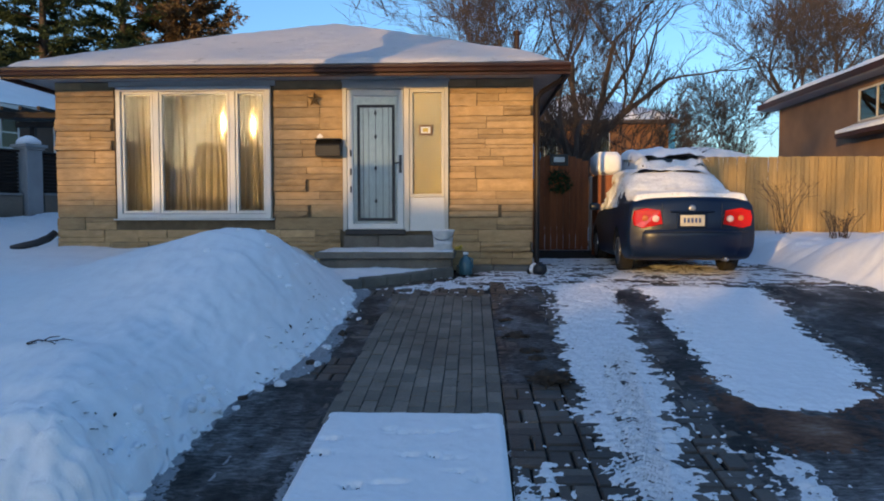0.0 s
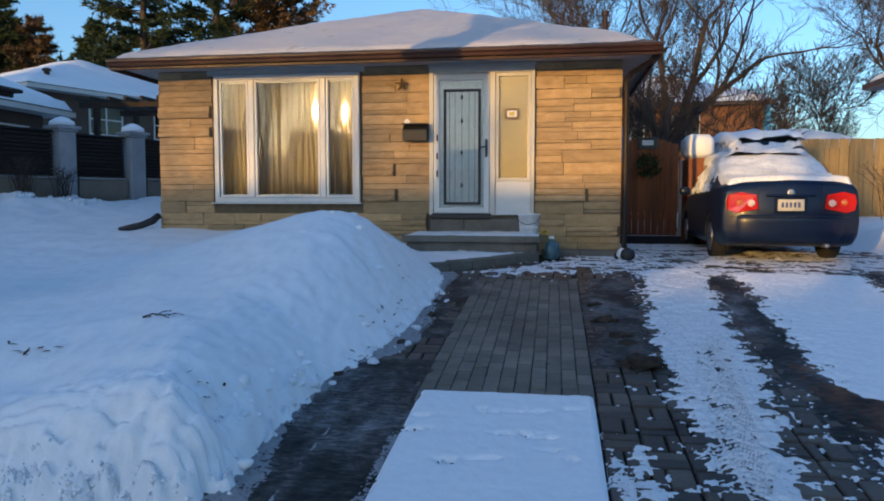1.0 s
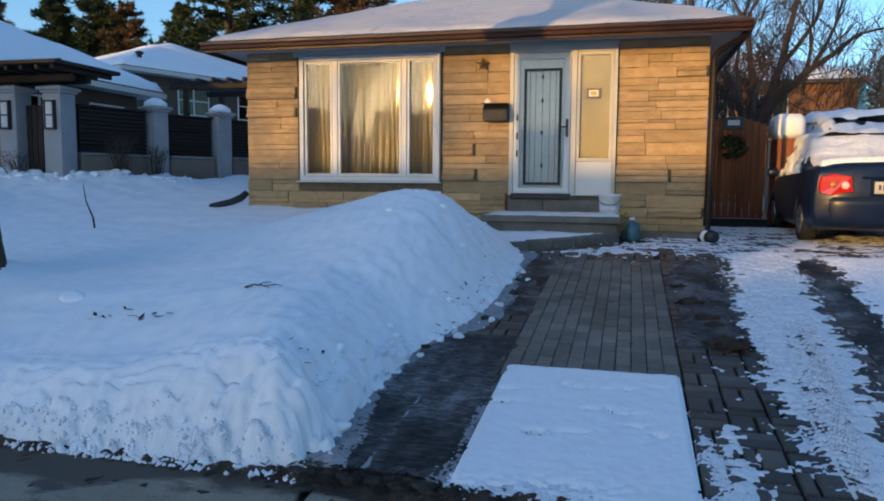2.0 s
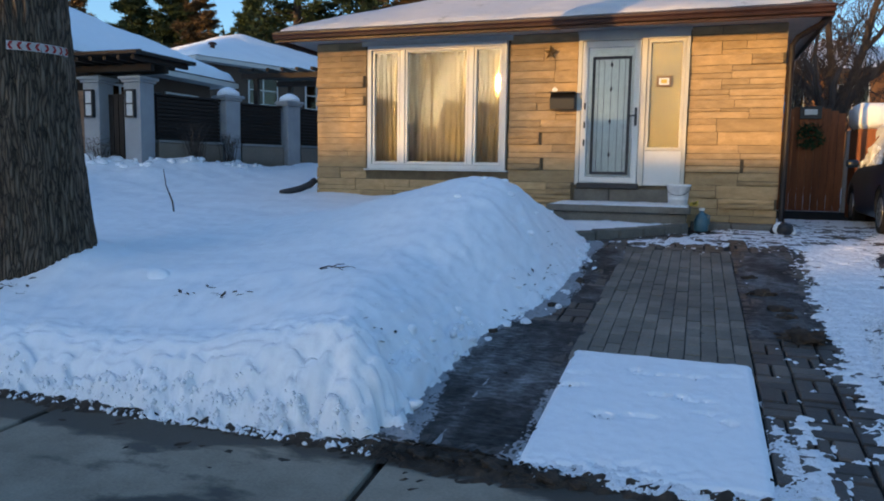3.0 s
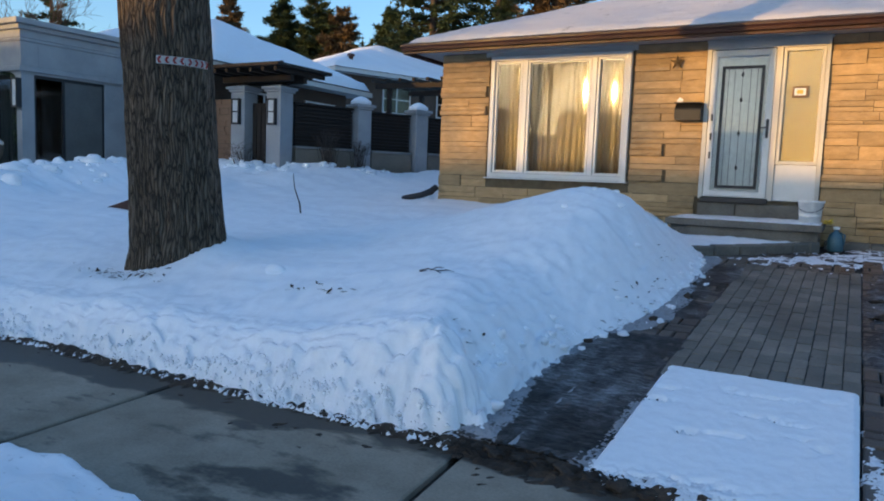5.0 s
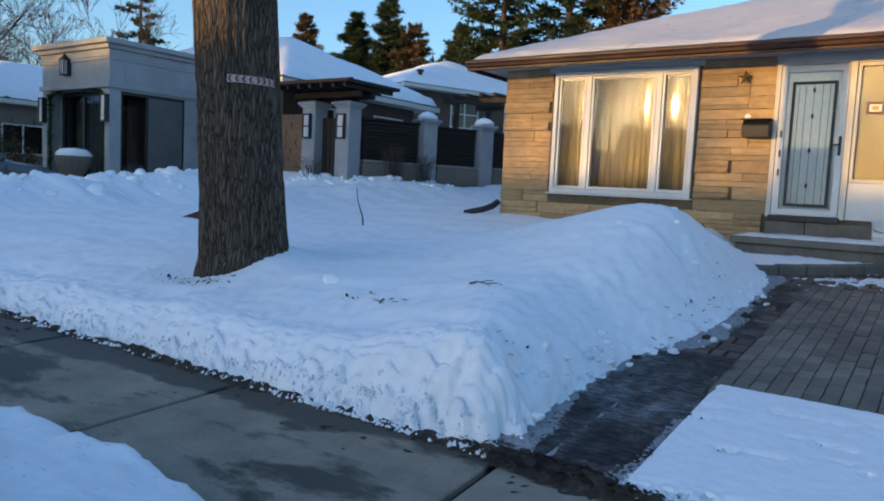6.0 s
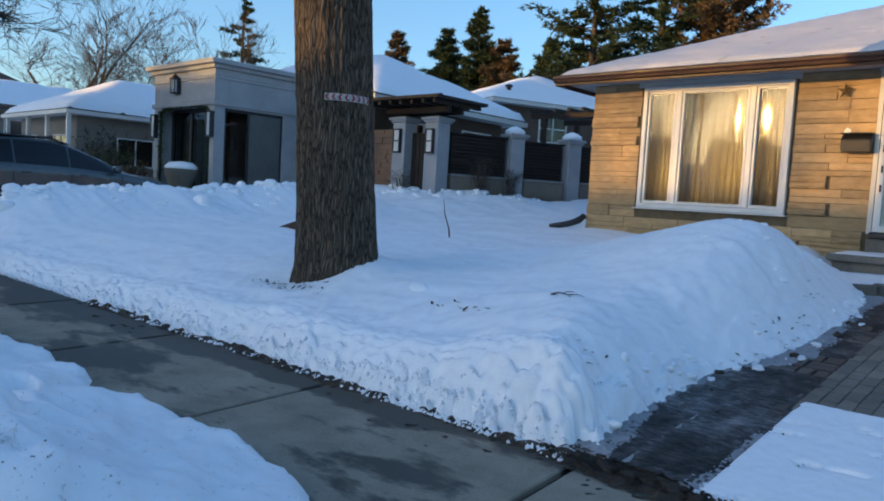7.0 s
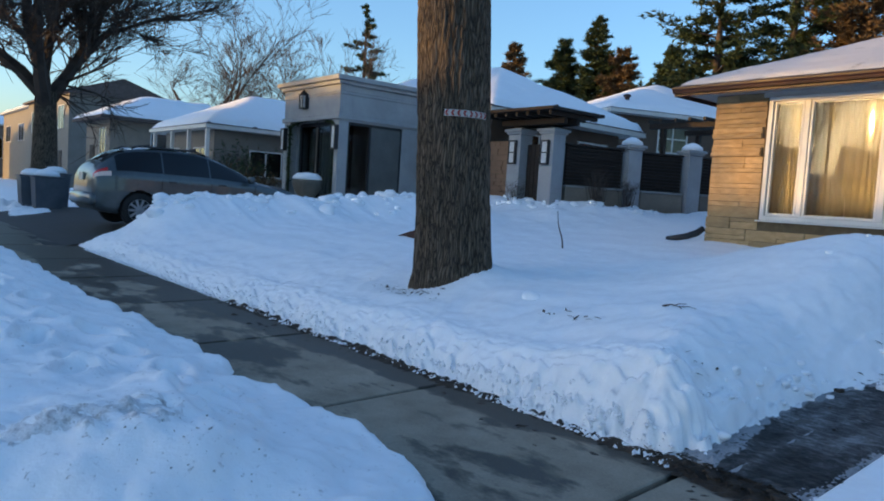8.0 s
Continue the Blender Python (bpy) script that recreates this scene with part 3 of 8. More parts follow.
ys = steps(2.5, 2.9, 0.05) + steps(2.9, 3.5, 0.0125)[1:] + steps(3.5, 9, 0.042)[1:] + steps(9, 17.5, 0.1)[1:]
xs = steps(-16.2, -7, 0.07) + steps(-7, -3.5, 0.026)[1:] + steps(-3.5, -0.85, 0.018)[1:]
single("yard_snow", field("yard", xs, ys, yard_h, yard_keep), SNOW, "deep undisturbed snow over the front lawn, heaped along the driveway", "snow", kind="stuff", smooth=True)


# ---- snow bank on the street side of the sidewalk ----
PRINTS = [(-5.19, 0.85), (-3.81, 0.68), (-3.43, 0.54), (-3.01, 0.88), (-2.88, 1.16), (-4.4, 0.52), (-4.75, 1.05), (-4.1, 1.02), (-3.5, 1.1), (-5.7, 0.72), (-6.3, 0.95), (-5.0, 0.42), (-2.6, 0.95), (-6.9, 0.7), (-7.6, 0.9), (-8.4, 0.6)]


def bank_h(x, y0):
    y, lift = y0 + 0.042 * rise(x), 0.0167 * rise(x)
    edge = 1.82 + 0.07 * frac(x, 1.5, 0, 0.8) + 0.05 * frac(x, 4, 1, 3) - 0.14 * math.exp(-((x + 3.75) / 0.22) ** 2) - 0.5 * smooth(-2.0, -1.0, x)
    d = edge - y
    h = 0.34 * (1 - math.exp(-max(0, d) / 1.3)) + 0.05 * smooth(0, 0.1, d)
    h += 0.15 * math.exp(-((x + 2.3) / 0.9) ** 2 - ((y - 0.6) / 0.4) ** 2) + 0.05 * abs(frac(x, y, 8, 1.7))
    h += 0.04 * frac(x, y, 0, 1.3) + 0.016 * frac(x, y, 3, 3.5) + 0.006 * frac(x, y, 5, 11)
    for k, (fx, fy) in enumerate(PRINTS):
        if abs(x - fx) < 0.4 and abs(y - fy) < 0.4:
            a = 0.5 * math.sin(k * 2.3)
            u, w = (x - fx) * math.cos(a) + (y - fy) * math.sin(a), (y - fy) * math.cos(a) - (x - fx) * math.sin(a)
            q = (u / 0.17) ** 2 + (w / 0.085) ** 2
            h += -0.15 * math.exp(-q ** 3) + 0.04 * math.exp(-(math.sqrt(q) - 1.5) ** 2 * 5)
    # crumbled crest where the bank breaks off towards the apron
    cut = (x + 2.17) * 0.95 - (y - 0.55) * 0.31 + 0.1 * frac(x, y, 12, 2.2)
    near = smooth(1.2, 0.75, y)
    h += math.exp(-(cut / 0.22) ** 2) * near * (0.03 + 0.04 * frac(x, y, 14, 5) + 0.025 * frac(x, y, 17, 13))
    h -= near * smooth(0.0, 0.75, cut) * (0.26 + 0.05 * frac(x, y, 19, 4) + 0.04 * frac(x, y, 23, 11))
    east = smooth(0.0, 0.5, -0.95 + 0.1 * frac(y, 3, 1, 2) - x)
    return lift - 0.04 + (h + 0.04) * smooth(-0.01, 0.12, d) * east


xs = steps(-36, -9, 0.2) + steps(-9, -5.5, 0.06)[1:] + steps(-5.5, -0.8, 0.03)[1:]
ys = steps(-3.1, -0.6, 0.2) + steps(-0.6, 2.15, 0.035)[1:]
single("verge_snow", field("verge", xs, ys, bank_h, lambda x, y, h: h > 0.0167 * rise(x) - 0.03), SNOW_DIRTY, "trampled, grit-specked snow bank between sidewalk and street", "snow", kind="stuff", smooth=True)


# gritty frozen crust along the crest of the bank
GRIT_CRUST = snow_mat("gritty_crust", base=(0.78, 0.785, 0.8), dirt=0.75, dirt_scale=16, relief=0.8)
def crust_h(x, y):
    c = (x + 2.17) * 0.95 - (y - 0.55) * 0.31 + 0.1 * frac(x, y, 12, 2.2)
    m = math.exp(-((c - 0.02) / 0.07) ** 2) * smooth(0.8, 0.55, y) * smooth(-0.5, 0.1, y) + 0.35 * frac(x, y, 33, 9) + 0.3 * frac(x, y, 37, 24)
    return bank_h(x, y) + 0.01 * (m - 0.5)
single("snow_crust", field("crust", steps(-2.75, -1.6, 0.016), steps(-0.5, 0.9, 0.016), crust_h, lambda x, y, h: h > bank_h(x, y)), GRIT_CRUST, "grey gritty crust along the crest of the snow bank", "snow", kind="stuff", smooth=True)


# ---- snow bank on the far side of the driveway ----
def right_h(x, y):
    edge = lin(y, [3, 5, 7, 8.6, 12, 16, 17], [3.3, 3.35, 4.1, 4.75, 4.75, 4.9, 4.9]) + 0.08 * frac(y, 2, 0, 1.5)
    d = x - edge
    h = lin(y, [3, 8, 12, 17], [0.55, 0.85, 0.95, 1.0]) + 0.42 * math.exp(-((x - 5.7) / 0.85) ** 2 - ((y - 9.0) / 1.5) ** 2)
    h += 0.05 * frac(x, y, 2, 1.2) + 0.03 * frac(x, y, 6, 4)
    g = drive_z(y)
    return g - 0.03 + (h - g + 0.03) * smooth(0, 0.9, d)


single("side_snow", field("side", steps(3.0, 12, 0.07), steps(3.0, 17.25, 0.09), right_h, lambda x, y, h: h > drive_z(y) - 0.02), SNOW, "snow bank thrown up beside the driveway", "snow", kind="stuff", smooth=True)


# ---- driveway ----
drive = tagged(part("driveway", field("bed", steps(-1.6, 5.2, 0.4), steps(3.0, 15.5, 0.25), lambda x, y: drive_z(y) - 0.02, lambda *a: True), BED, None), "driveway of grey interlocking pavers, partly cleared of snow", "driveway", kind="structure")


def paver_joined(name, x0, x1, y0, y1, w, l, seed, keep):
    """Pairs of pavers laid alternately lengthwise and crosswise."""
    rnd = random.Random(seed)
    verts, faces = [], []
    def slab(ax, bx, ay, by):
        t = 0.004 + rnd.uniform(-0.006, 0.005)
        c, r = 0.007, 0.008
        ax, bx, ay, by = (v + rnd.uniform(-0.004, 0.004) for v in (ax, bx, ay, by))
        z0, z1 = drive_z(ay), drive_z(by)
        base = len(verts)
        for (px, py, dz_) in ((ax, ay, -0.03), (bx, ay, -0.03), (bx, by, -0.03), (ax, by, -0.03), (ax, ay, t - c), (bx, ay, t - c), (bx, by, t - c), (ax, by, t - c),
                              (ax + r, ay + r, t), (bx - r, ay + r, t), (bx - r, by - r, t), (ax + r, by - r, t)):
            verts.append((px, py, (z0 if py < (ay + by) / 2 else z1) + dz_))
        for q in ((0, 1, 5, 4), (1, 2, 6, 5), (2, 3, 7, 6), (3, 0, 4, 7), (4, 5, 9, 8), (5, 6, 10, 9), (6, 7, 11, 10), (7, 4, 8, 11), (8, 9, 10, 11)):
            faces.append([base + i for i in q])
    g = 0.008
    nx, ny = int((x1 - x0) / l), int((y1 - y0) / l)
    for i in range(nx):
        for j in range(ny):
            ax, ay = x0 + i * l, y0 + j * l
            if not keep(ax, ay):
                continue
            w = l * rnd.choice((0.36, 0.5, 0.5, 0.64))
            if (i + j) % 2:
                slab(ax + g, ax + w - g, ay + g, ay + l - g)
                slab(ax + w + g, ax + l - g, ay + g, ay + l - g)
            else:
                slab(ax + g, ax + l - g, ay + g, ay + w - g)
                slab(ax + g, ax + l - g, ay + w + g, ay + l - g)
    me = bpy.data.meshes.new(name)
    me.from_pydata(verts, [], faces)
    me.materials.append(PAVER_DARK)
    ob = new(name, me)
    ob.parent = drive
    return tagged(ob, "dark wet pavers laid in a basket weave", kind="stuff")


paver_joined("paver_field", -1.55, -0.69, 3.15, 9.3, 0.11, 0.215, 3, lambda x, y: True)
paver_joined("paver_field", 0.416, 5.0, 3.15, 12.5, 0.1, 0.205, 4, lambda x, y: True)
paver_joined("paver_field", -0.69, 0.42, 8.42, 10.1, 0.105, 0.21, 5, lambda x, y: True)


# thin leftovers of snow on the pavers
def strip_snow(label, x0, x1, y0, y1, left, right, thick, seed, bite=0.1, holes=0.0, step=0.028, low=None, mat=None, ridges=0.0):
    step = min(step, 0.014) if y1 < 9.5 else 0.032
    def h(x, y):
        l, r = left(y), right(y)
        n = frac(x, y, seed, 2.6)
        n2 = frac(x, y, seed + 3, 9)
        d = min(x - l, r - x)
        if low:
            d = min(d, y - low(x))
        d += bite * n + bite * 0.5 * n2
        v = thick * smooth(-0.1, 0.22, d)
        v += (0.008 * frac(x, y * 0.7, seed + 12, 19) + 0.005 * frac(x, y * 0.7, seed + 15, 47, 2)) * (1 - 0.55 * smooth(0.1, 0.35, d)) - 0.0015
        v += (0.006 if thick > 0.015 else 0.0) * smooth(0.0, 0.2, d)
        v -= holes * thick * (max(0.0, 0.05 + frac(x * 0.6, y * 1.5, seed + 8, 3.3) + 0.6 * frac(x * 0.6, y * 1.5, seed + 5, 13)) + 1.6 * max(0.0, frac(x * 0.5, y * 1.7, seed + 19, 8) - 0.28))
        if ridges:
            off = abs(x - lin(y, [3.2, 3.6, 4.35, 5.05, 6.0], [0.96, 1.03, 1.15, 1.22, 1.34]))
            v -= 4.0 * thick * smooth(0.13, 0.09, off) * smooth(6.3, 5.7, y) * max(0.0, math.sin((y + 0.8 * off) * 115) * 0.75 + 1.3 * n2 + 0.15)
        return drive_z(y) + max(-0.012, v) + 0.004 * smooth(0.0, 0.006, v) + 0.003 * n2 - 0.002
    bm = field("s", steps(x0, x1, step), steps(y0, y1, step), h, lambda x, y, z: z > drive_z(y) + 0.004)
    return single("snow_patch", bm, mat or SNOW_THIN, label, "snow", "snow left on the driveway", kind="stuff", smooth=True)


AY = [3.2, 3.62, 4.25, 5.2, 5.72, 6.97, 8.44, 9.5]
strip_snow("wide strip of packed snow with tyre prints on the pavers", 0.5, 2.2, 3.2, 9.2,
           lambda y: lin(y, AY, [0.95, 0.93, 0.91, 0.92, 0.93, 0.97, 1.12, 1.2]), lambda y: lin(y, AY, [1.3, 1.32, 1.4, 1.55, 1.6, 1.68, 1.85, 1.95]), 0.019, 2, 0.09, 0.8, ridges=1.0)
strip_snow("smooth sheet of snow left between the wheel tracks", 1.5, 3.8, 4.2, 8.9,
           lambda y: lin(y, AY, [1.9, 1.9, 1.9, 1.88, 1.9, 2.02, 2.2, 2.3]), lambda y: lin(y, AY, [2.6, 2.6, 2.7, 2.92, 3.08, 3.25, 3.5, 3.6]), 0.018, 14, 0.1, 0.35,
           low=lambda x: lin(x, [1.8, 2.1, 2.4, 2.7, 3], [4.95, 4.72, 4.7, 4.9, 5.1]), mat=SNOW)
strip_snow("small leftover snow patch on the pavers", 1.5, 2.3, 3.3, 4.5,
           lambda y: lin(y, [3.3, 3.9, 4.4], [1.72, 1.68, 1.74]), lambda y: lin(y, [3.3, 3.9, 4.4], [1.95, 2.0, 1.85]), 0.018, 25, 0.08, 0.6)
strip_snow("thin sliver of snow beside the path", 0.5, 0.75, 3.15, 4.0,
           lambda y: lin(y, [3.2, 3.5, 3.9], [0.5, 0.57, 0.585]), lambda y: lin(y, [3.2, 3.5, 3.9], [0.63, 0.65, 0.61]), 0.03, 29, 0.02, 0.2)
strip_snow("thin trodden snow across the top of the driveway", -1.1, 4.9, 8.2, 13.5,
           lambda y: lin(y, [8, 8.8, 9.2, 10, 14], [0.6, -1.1, -0.6, 0.2, 1.1]), lambda y: 4.95, 0.0085, 33, 0.3, 2.6, step=0.045,
           low=lambda x: 8.75 + 0.15 * math.sin(x * 2.1))


# wet, half-frozen grit over the pavers beside the heap and beside the path
def film(label, x0, x1, y0, y1, left, right, seed, mat=ICE_FILM, name='ice_film', lift=0.004):
    dust = name == 'snow_dusting'
    def h(x, y):
        d = min(x - left(y), right(y) - x, y - y0, y1 - y) + (0.03 if dust else 0.06) * frac(x, y, seed, 3)
        v = drive_z(y) + lift + 0.011 * smooth(-0.02, 0.12, d) - 0.004
        if dust:
            return v - 0.03 * smooth(0.04, -0.06, d) + 0.005 * frac(x, y * 0.7, seed + 4, 24) + 0.012 * frac(x, y, seed + 6, 60, 2)
        return v + 0.006 * frac(x, y * 0.5, seed + 2, 9) + 0.006 * frac(x, y * 0.7, seed + 4, 24)
    s = 0.009 if dust else 0.02
    bm = field('s', steps(x0, x1, s), steps(y0, y1, s * 1.3), h, lambda x, y, z: z > drive_z(y) - 0.004)
    return single(name, bm, mat, label, 'snow' if dust else 'mud' if name == 'mud_stain' else 'ice', 'icy films on the driveway', kind='stuff', smooth=True)


film('dark wet ice and grit over the pavers beside the heap', -1.5, -0.64, 3.15, 5.35, lambda y: -1.5, lambda y: -0.67, 71)
film('dark wet ice and grit over the pavers beside the heap', -1.3, -0.64, 5.9, 8.4, lambda y: -1.3, lambda y: -0.68 - 0.1 * math.sin(y * 3), 75)
film('dark wet ice and grit beside the paver path', 0.42, 1.0, 5.3, 8.6, lambda y: 0.44 + 0.06 * math.sin(y * 4), lambda y: 0.98, 79)
film('dark wet meltwater ice in the wheel track', 1.5, 2.3, 4.9, 8.9, lambda y: 1.62 + 0.05 * (y - 5), lambda y: 2.0 + 0.03 * (y - 5), 83)

film('thin trodden snow lying in the joints of the pavers', 0.41, 0.72, 3.08, 4.2, lambda y: 0.42, lambda y: lin(y, [3.1, 3.5, 3.9, 4.2], [0.66, 0.6, 0.5, 0.44]), 87, SNOW_THIN, 'snow_dusting', 0.0)
film('dusting of snow and salt at the foot of the heap', -1.5, -0.7, 3.15, 8.8, lambda y: lin(y, FOOT_Y, FOOT_X) - 0.15, lambda y: lin(y, FOOT_Y, FOOT_X) + 0.08 + 0.05 * math.sin(y * 2.3), 95, SLUSH, 'snow_dusting', 0.01)
film('frost and trodden snow beside the snow sheet', -0.84, -0.64, 3.1, 4.1, lambda y: lin(y, [3.1, 4.1], [-0.8, -0.72]), lambda y: -0.64, 97, SLUSH, 'snow_dusting', 0.002)
film('reddish-brown mud and leaf stain on the pavers', 1.75, 2.9, 4.15, 5.5, lambda y: lin(y, [4.15, 4.5, 4.8, 5.5], [2.0, 1.86, 1.82, 1.9]), lambda y: lin(y, [4.15, 4.5, 4.75, 4.85, 5.5], [2.2, 2.6, 2.3, 2.0, 1.95]), 111, MUD_FILM, 'mud_stain', 0.014)
film('crumbly edge of the snow sheet against the soil', -0.8, 0.62, 3.0, 3.24, lambda y: -0.72, lambda y: 0.6, 99, SNOW_THIN, 'snow_dusting', 0.003)
film('dark wet ice and grit on the far pavers', 2.5, 5.0, 3.2, 9.2, lambda y: lin(y, [3.2, 4.6, 5.2, 8.5], [2.6, 2.6, 3.0, 3.6]), lambda y: 5.0, 103)
film('dark wet ice and grit on the far pavers', 1.6, 2.9, 3.12, 4.9, lambda y: 1.65, lambda y: 2.8, 107)

# straight pale ridge of snow left by the shovel
def shovel_h(x, y):
    w = abs(x - lin(y, [3.2, 4.4], [-1.085, -1.06]) - 0.008 * frac(y, 3, 3, 6))
    return drive_z(y) + 0.004 + 0.009 * (1 - w / 0.014) * (0.85 + 0.6 * frac(x, y, 5, 14)) * smooth(4.2, 3.95, y)
single('snow_ridge', field('s', steps(-1.14, -1.0, 0.008), steps(3.15, 4.5, 0.02), shovel_h, lambda x, y, z: z > drive_z(y) + 0.006), SLUSH, 'thin straight ridge of snow left by a shovel', 'snow', 'snow left on the driveway', kind='stuff', smooth=True)


# square-cut sheet of snow lying on the path
SCUFFS = [(-0.26, 4.41, 0.025, 0.03, 1.4), (-0.08, 4.37, 0.12, 0.015, 1.5), (0.1, 4.39, 0.03, 0.03, 1.0), (0.28, 4.46, 0.04, 0.02, 1.0), (-0.05, 4.06, 0.09, 0.016, 1.6), (0.1, 4.03, 0.09, 0.016, 0.9), (-0.37, 3.7, 0.035, 0.028, 2.2),
          (-0.22, 3.74, 0.12, 0.016, 0.9), (-0.56, 4.27, 0.07, 0.02, 1.8), (-0.6, 4.07, 0.07, 0.02, 1.8), (0.25, 3.78, 0.03, 0.02, 2.0), (0.15, 3.87, 0.05, 0.016, 0.9), (-0.25, 3.16, 0.3, 0.05, 0.5)]


def mat_h(x, y):
    h = 0.018 + 0.004 * frac(x, y, 3, 5) + 0.002 * frac(x, y, 9, 20)
    for fx, fy, sx, sy, deep in SCUFFS:
        h -= 0.075 * deep * math.exp(-((x - fx) / sx) ** 2 - ((y - fy - 0.1 * (x - fx)) / sy) ** 2) * max(0.0, 0.45 + 1.3 * frac(x, y, 4, 17))
    d = min(x + 0.66 - 0.01 * frac(y, 1, 1, 6), 0.4 + 0.008 * frac(y, 2, 1, 6) - x, 4.69 + 0.01 * frac(x, 1, 1, 9) - y, y - 3.1 - 0.06 * frac(x, 7, 1, 3))
    return drive_z(y) + 0.003 + (h if d > 0.014 else h * max(0, d / 0.014))


bm = field("mat", steps(-0.68, 0.42, 0.013), steps(3.0, 4.72, 0.013), mat_h, lambda x, y, h: h > drive_z(y) + 0.005)
single("snow_sheet", bm, SNOW, "square-edged sheet of clean snow on the paver path", "snow", smooth=True)

# crumbs and clods of snow broken off along the foot of the banks
rnd = random.Random(19)
bm = bmesh.new()
for k in range(5200):
    if k < 5000:
        x = -1.36 - 11.0 * rnd.random() ** 1.8
        up = rnd.random() ** 2.2
        y = 3.03 - 0.042 * rise(x) + rnd.gauss(0.0, 0.016) + 0.1 * up
    else:
        y = rnd.uniform(3.2, 8.4)
        x = lin(y, FOOT_Y, FOOT_X) + rnd.gauss(-0.02, 0.05)
        if k % 3:
            continue
    r = 0.005 + 0.015 * rnd.random() ** 2.2
    c = Vector((x, y, max(0.0167 * rise(x) + r * 0.5, yard_h(x, y) + r * 0.25) if k < 5000 else max(yard_h(x, y), drive_z(y)) + r * 0.4))
    vs = [bm.verts.new(c + Vector(q) * r * rnd.uniform(0.7, 1.3)) for q in ((1, 0, 0), (-1, 0, 0), (0, 1, 0), (0, -1, 0), (0, 0, 1), (0, 0, -1))]
    for q in ((0, 2, 4), (2, 1, 4), (1, 3, 4), (3, 0, 4), (2, 0, 5), (1, 2, 5), (3, 1, 5), (0, 3, 5)):
        bm.faces.new([vs[i] for i in q])
single("snow_crumbs", bm, SNOW, "loose crumbs of snow along the foot of the banks", "snow", kind="stuff", smooth=True)

# ---- the stone bungalow ----
HX0, HX1, HY0, HY1 = -6.26, 1.13, 11.4, 22.6
SOF = 3.47
house = thing("house", (-2.6, 11.4, 0.4), "single-storey house faced in buff ledge stone, snow on its hipped roof", "house")
W = 0.22
bm = wall_cells([HX0, -5.28, -2.88, -1.76, -0.15, HX1], [0.2, 1.16, 1.387, 3.385, SOF], [(1, 2), (3, 1), (3, 2), (3, 3)], HY0 + 0.03, HY0 + W)
front_wall = part("front_wall", bm, MORTAR, house, "front wall of long split buff stones")
part("side_wall", boxes((HX1 - W, HX1, HY0 + W, HY1 - W, 0.2, SOF)), BRICK_BUFF, house, "plain brick side wall")
part("side_wall", boxes((HX0, HX0 + W, HY0 + W, HY1 - W, 0.2, SOF)), BRICK_BUFF, house)
part("back_wall", boxes((HX0, HX1, HY1 - W, HY1, 0.2, SOF)), BRICK_BUFF, house)
part("floor", boxes((HX0 + W, HX1 - W, HY0 + W, HY1 - W, 0.9, 1.1)), DARK_WOOD, house)
part("partition", boxes((HX0 + W, HX1 - W, 14.6, 14.7, 1.1, SOF - 0.02), (-2.2, -2.1, HY0 + W, 14.6, 1.1, SOF - 0.02)), PLASTER, house)
part("ceiling", boxes((HX0 + W, HX1 - W, HY0 + W, HY1 - W, SOF - 0.016, SOF - 0.004)), PLASTER, house)

# eaves
EX0, EX1, EY0, EY1 = -6.7, 1.61, 10.75, 23.25
for bx in ((EX0 + 0.03, EX1 - 0.03, EY0 + 0.03, HY0 + 0.028), (EX0 + 0.03, HX0 - 0.002, HY0 + 0.03, EY1 - 0.03), (HX1 + 0.002, EX1 - 0.03, HY0 + 0.03, EY1 - 0.03), (HX0, HX1, HY1 + 0.002, EY1 - 0.03)):
    part("soffit", boxes((*bx, SOF + 0.002, SOF + 0.02)), SOFFIT, house, "painted metal soffit")
for bx in ((EX0, EX1, EY0, EY0 + 0.03), (EX0, EX0 + 0.03, EY0 + 0.032, EY1 - 0.032), (EX1 - 0.03, EX1, EY0 + 0.032, EY1 - 0.032), (EX0, EX1, EY1 - 0.03, EY1)):
    part("fascia", boxes((*bx, SOF - 0.068, SOF + 0.085), bevel=0.006), FASCIA, house, "reddish brown metal fascia")
# frieze board over window and door
part("frieze", boxes((-5.4, -2.8, HY0 - 0.02, HY0 + 0.02, 3.392, SOF)), CREAM, house, "cream board under the soffit")
part("frieze", boxes((-1.78, -0.13, HY0 - 0.025, HY0 + 0.02, 3.432, SOF)), CREAM, house)
# gutter along the front
bm = bmesh.new()
prism(bm, [(EY0 - 0.004, SOF - 0.03), (EY0 - 0.065, SOF - 0.02), (EY0 - 0.075, SOF + 0.02), (EY0 - 0.1, SOF + 0.045), (EY0 - 0.1, SOF + 0.075), (EY0 - 0.004, SOF + 0.075)], EX1 - EX0 - 0.02, "x", EX0 + 0.01)
part("gutter", fixed(bm), FASCIA, house, "brown eavestrough along the front")


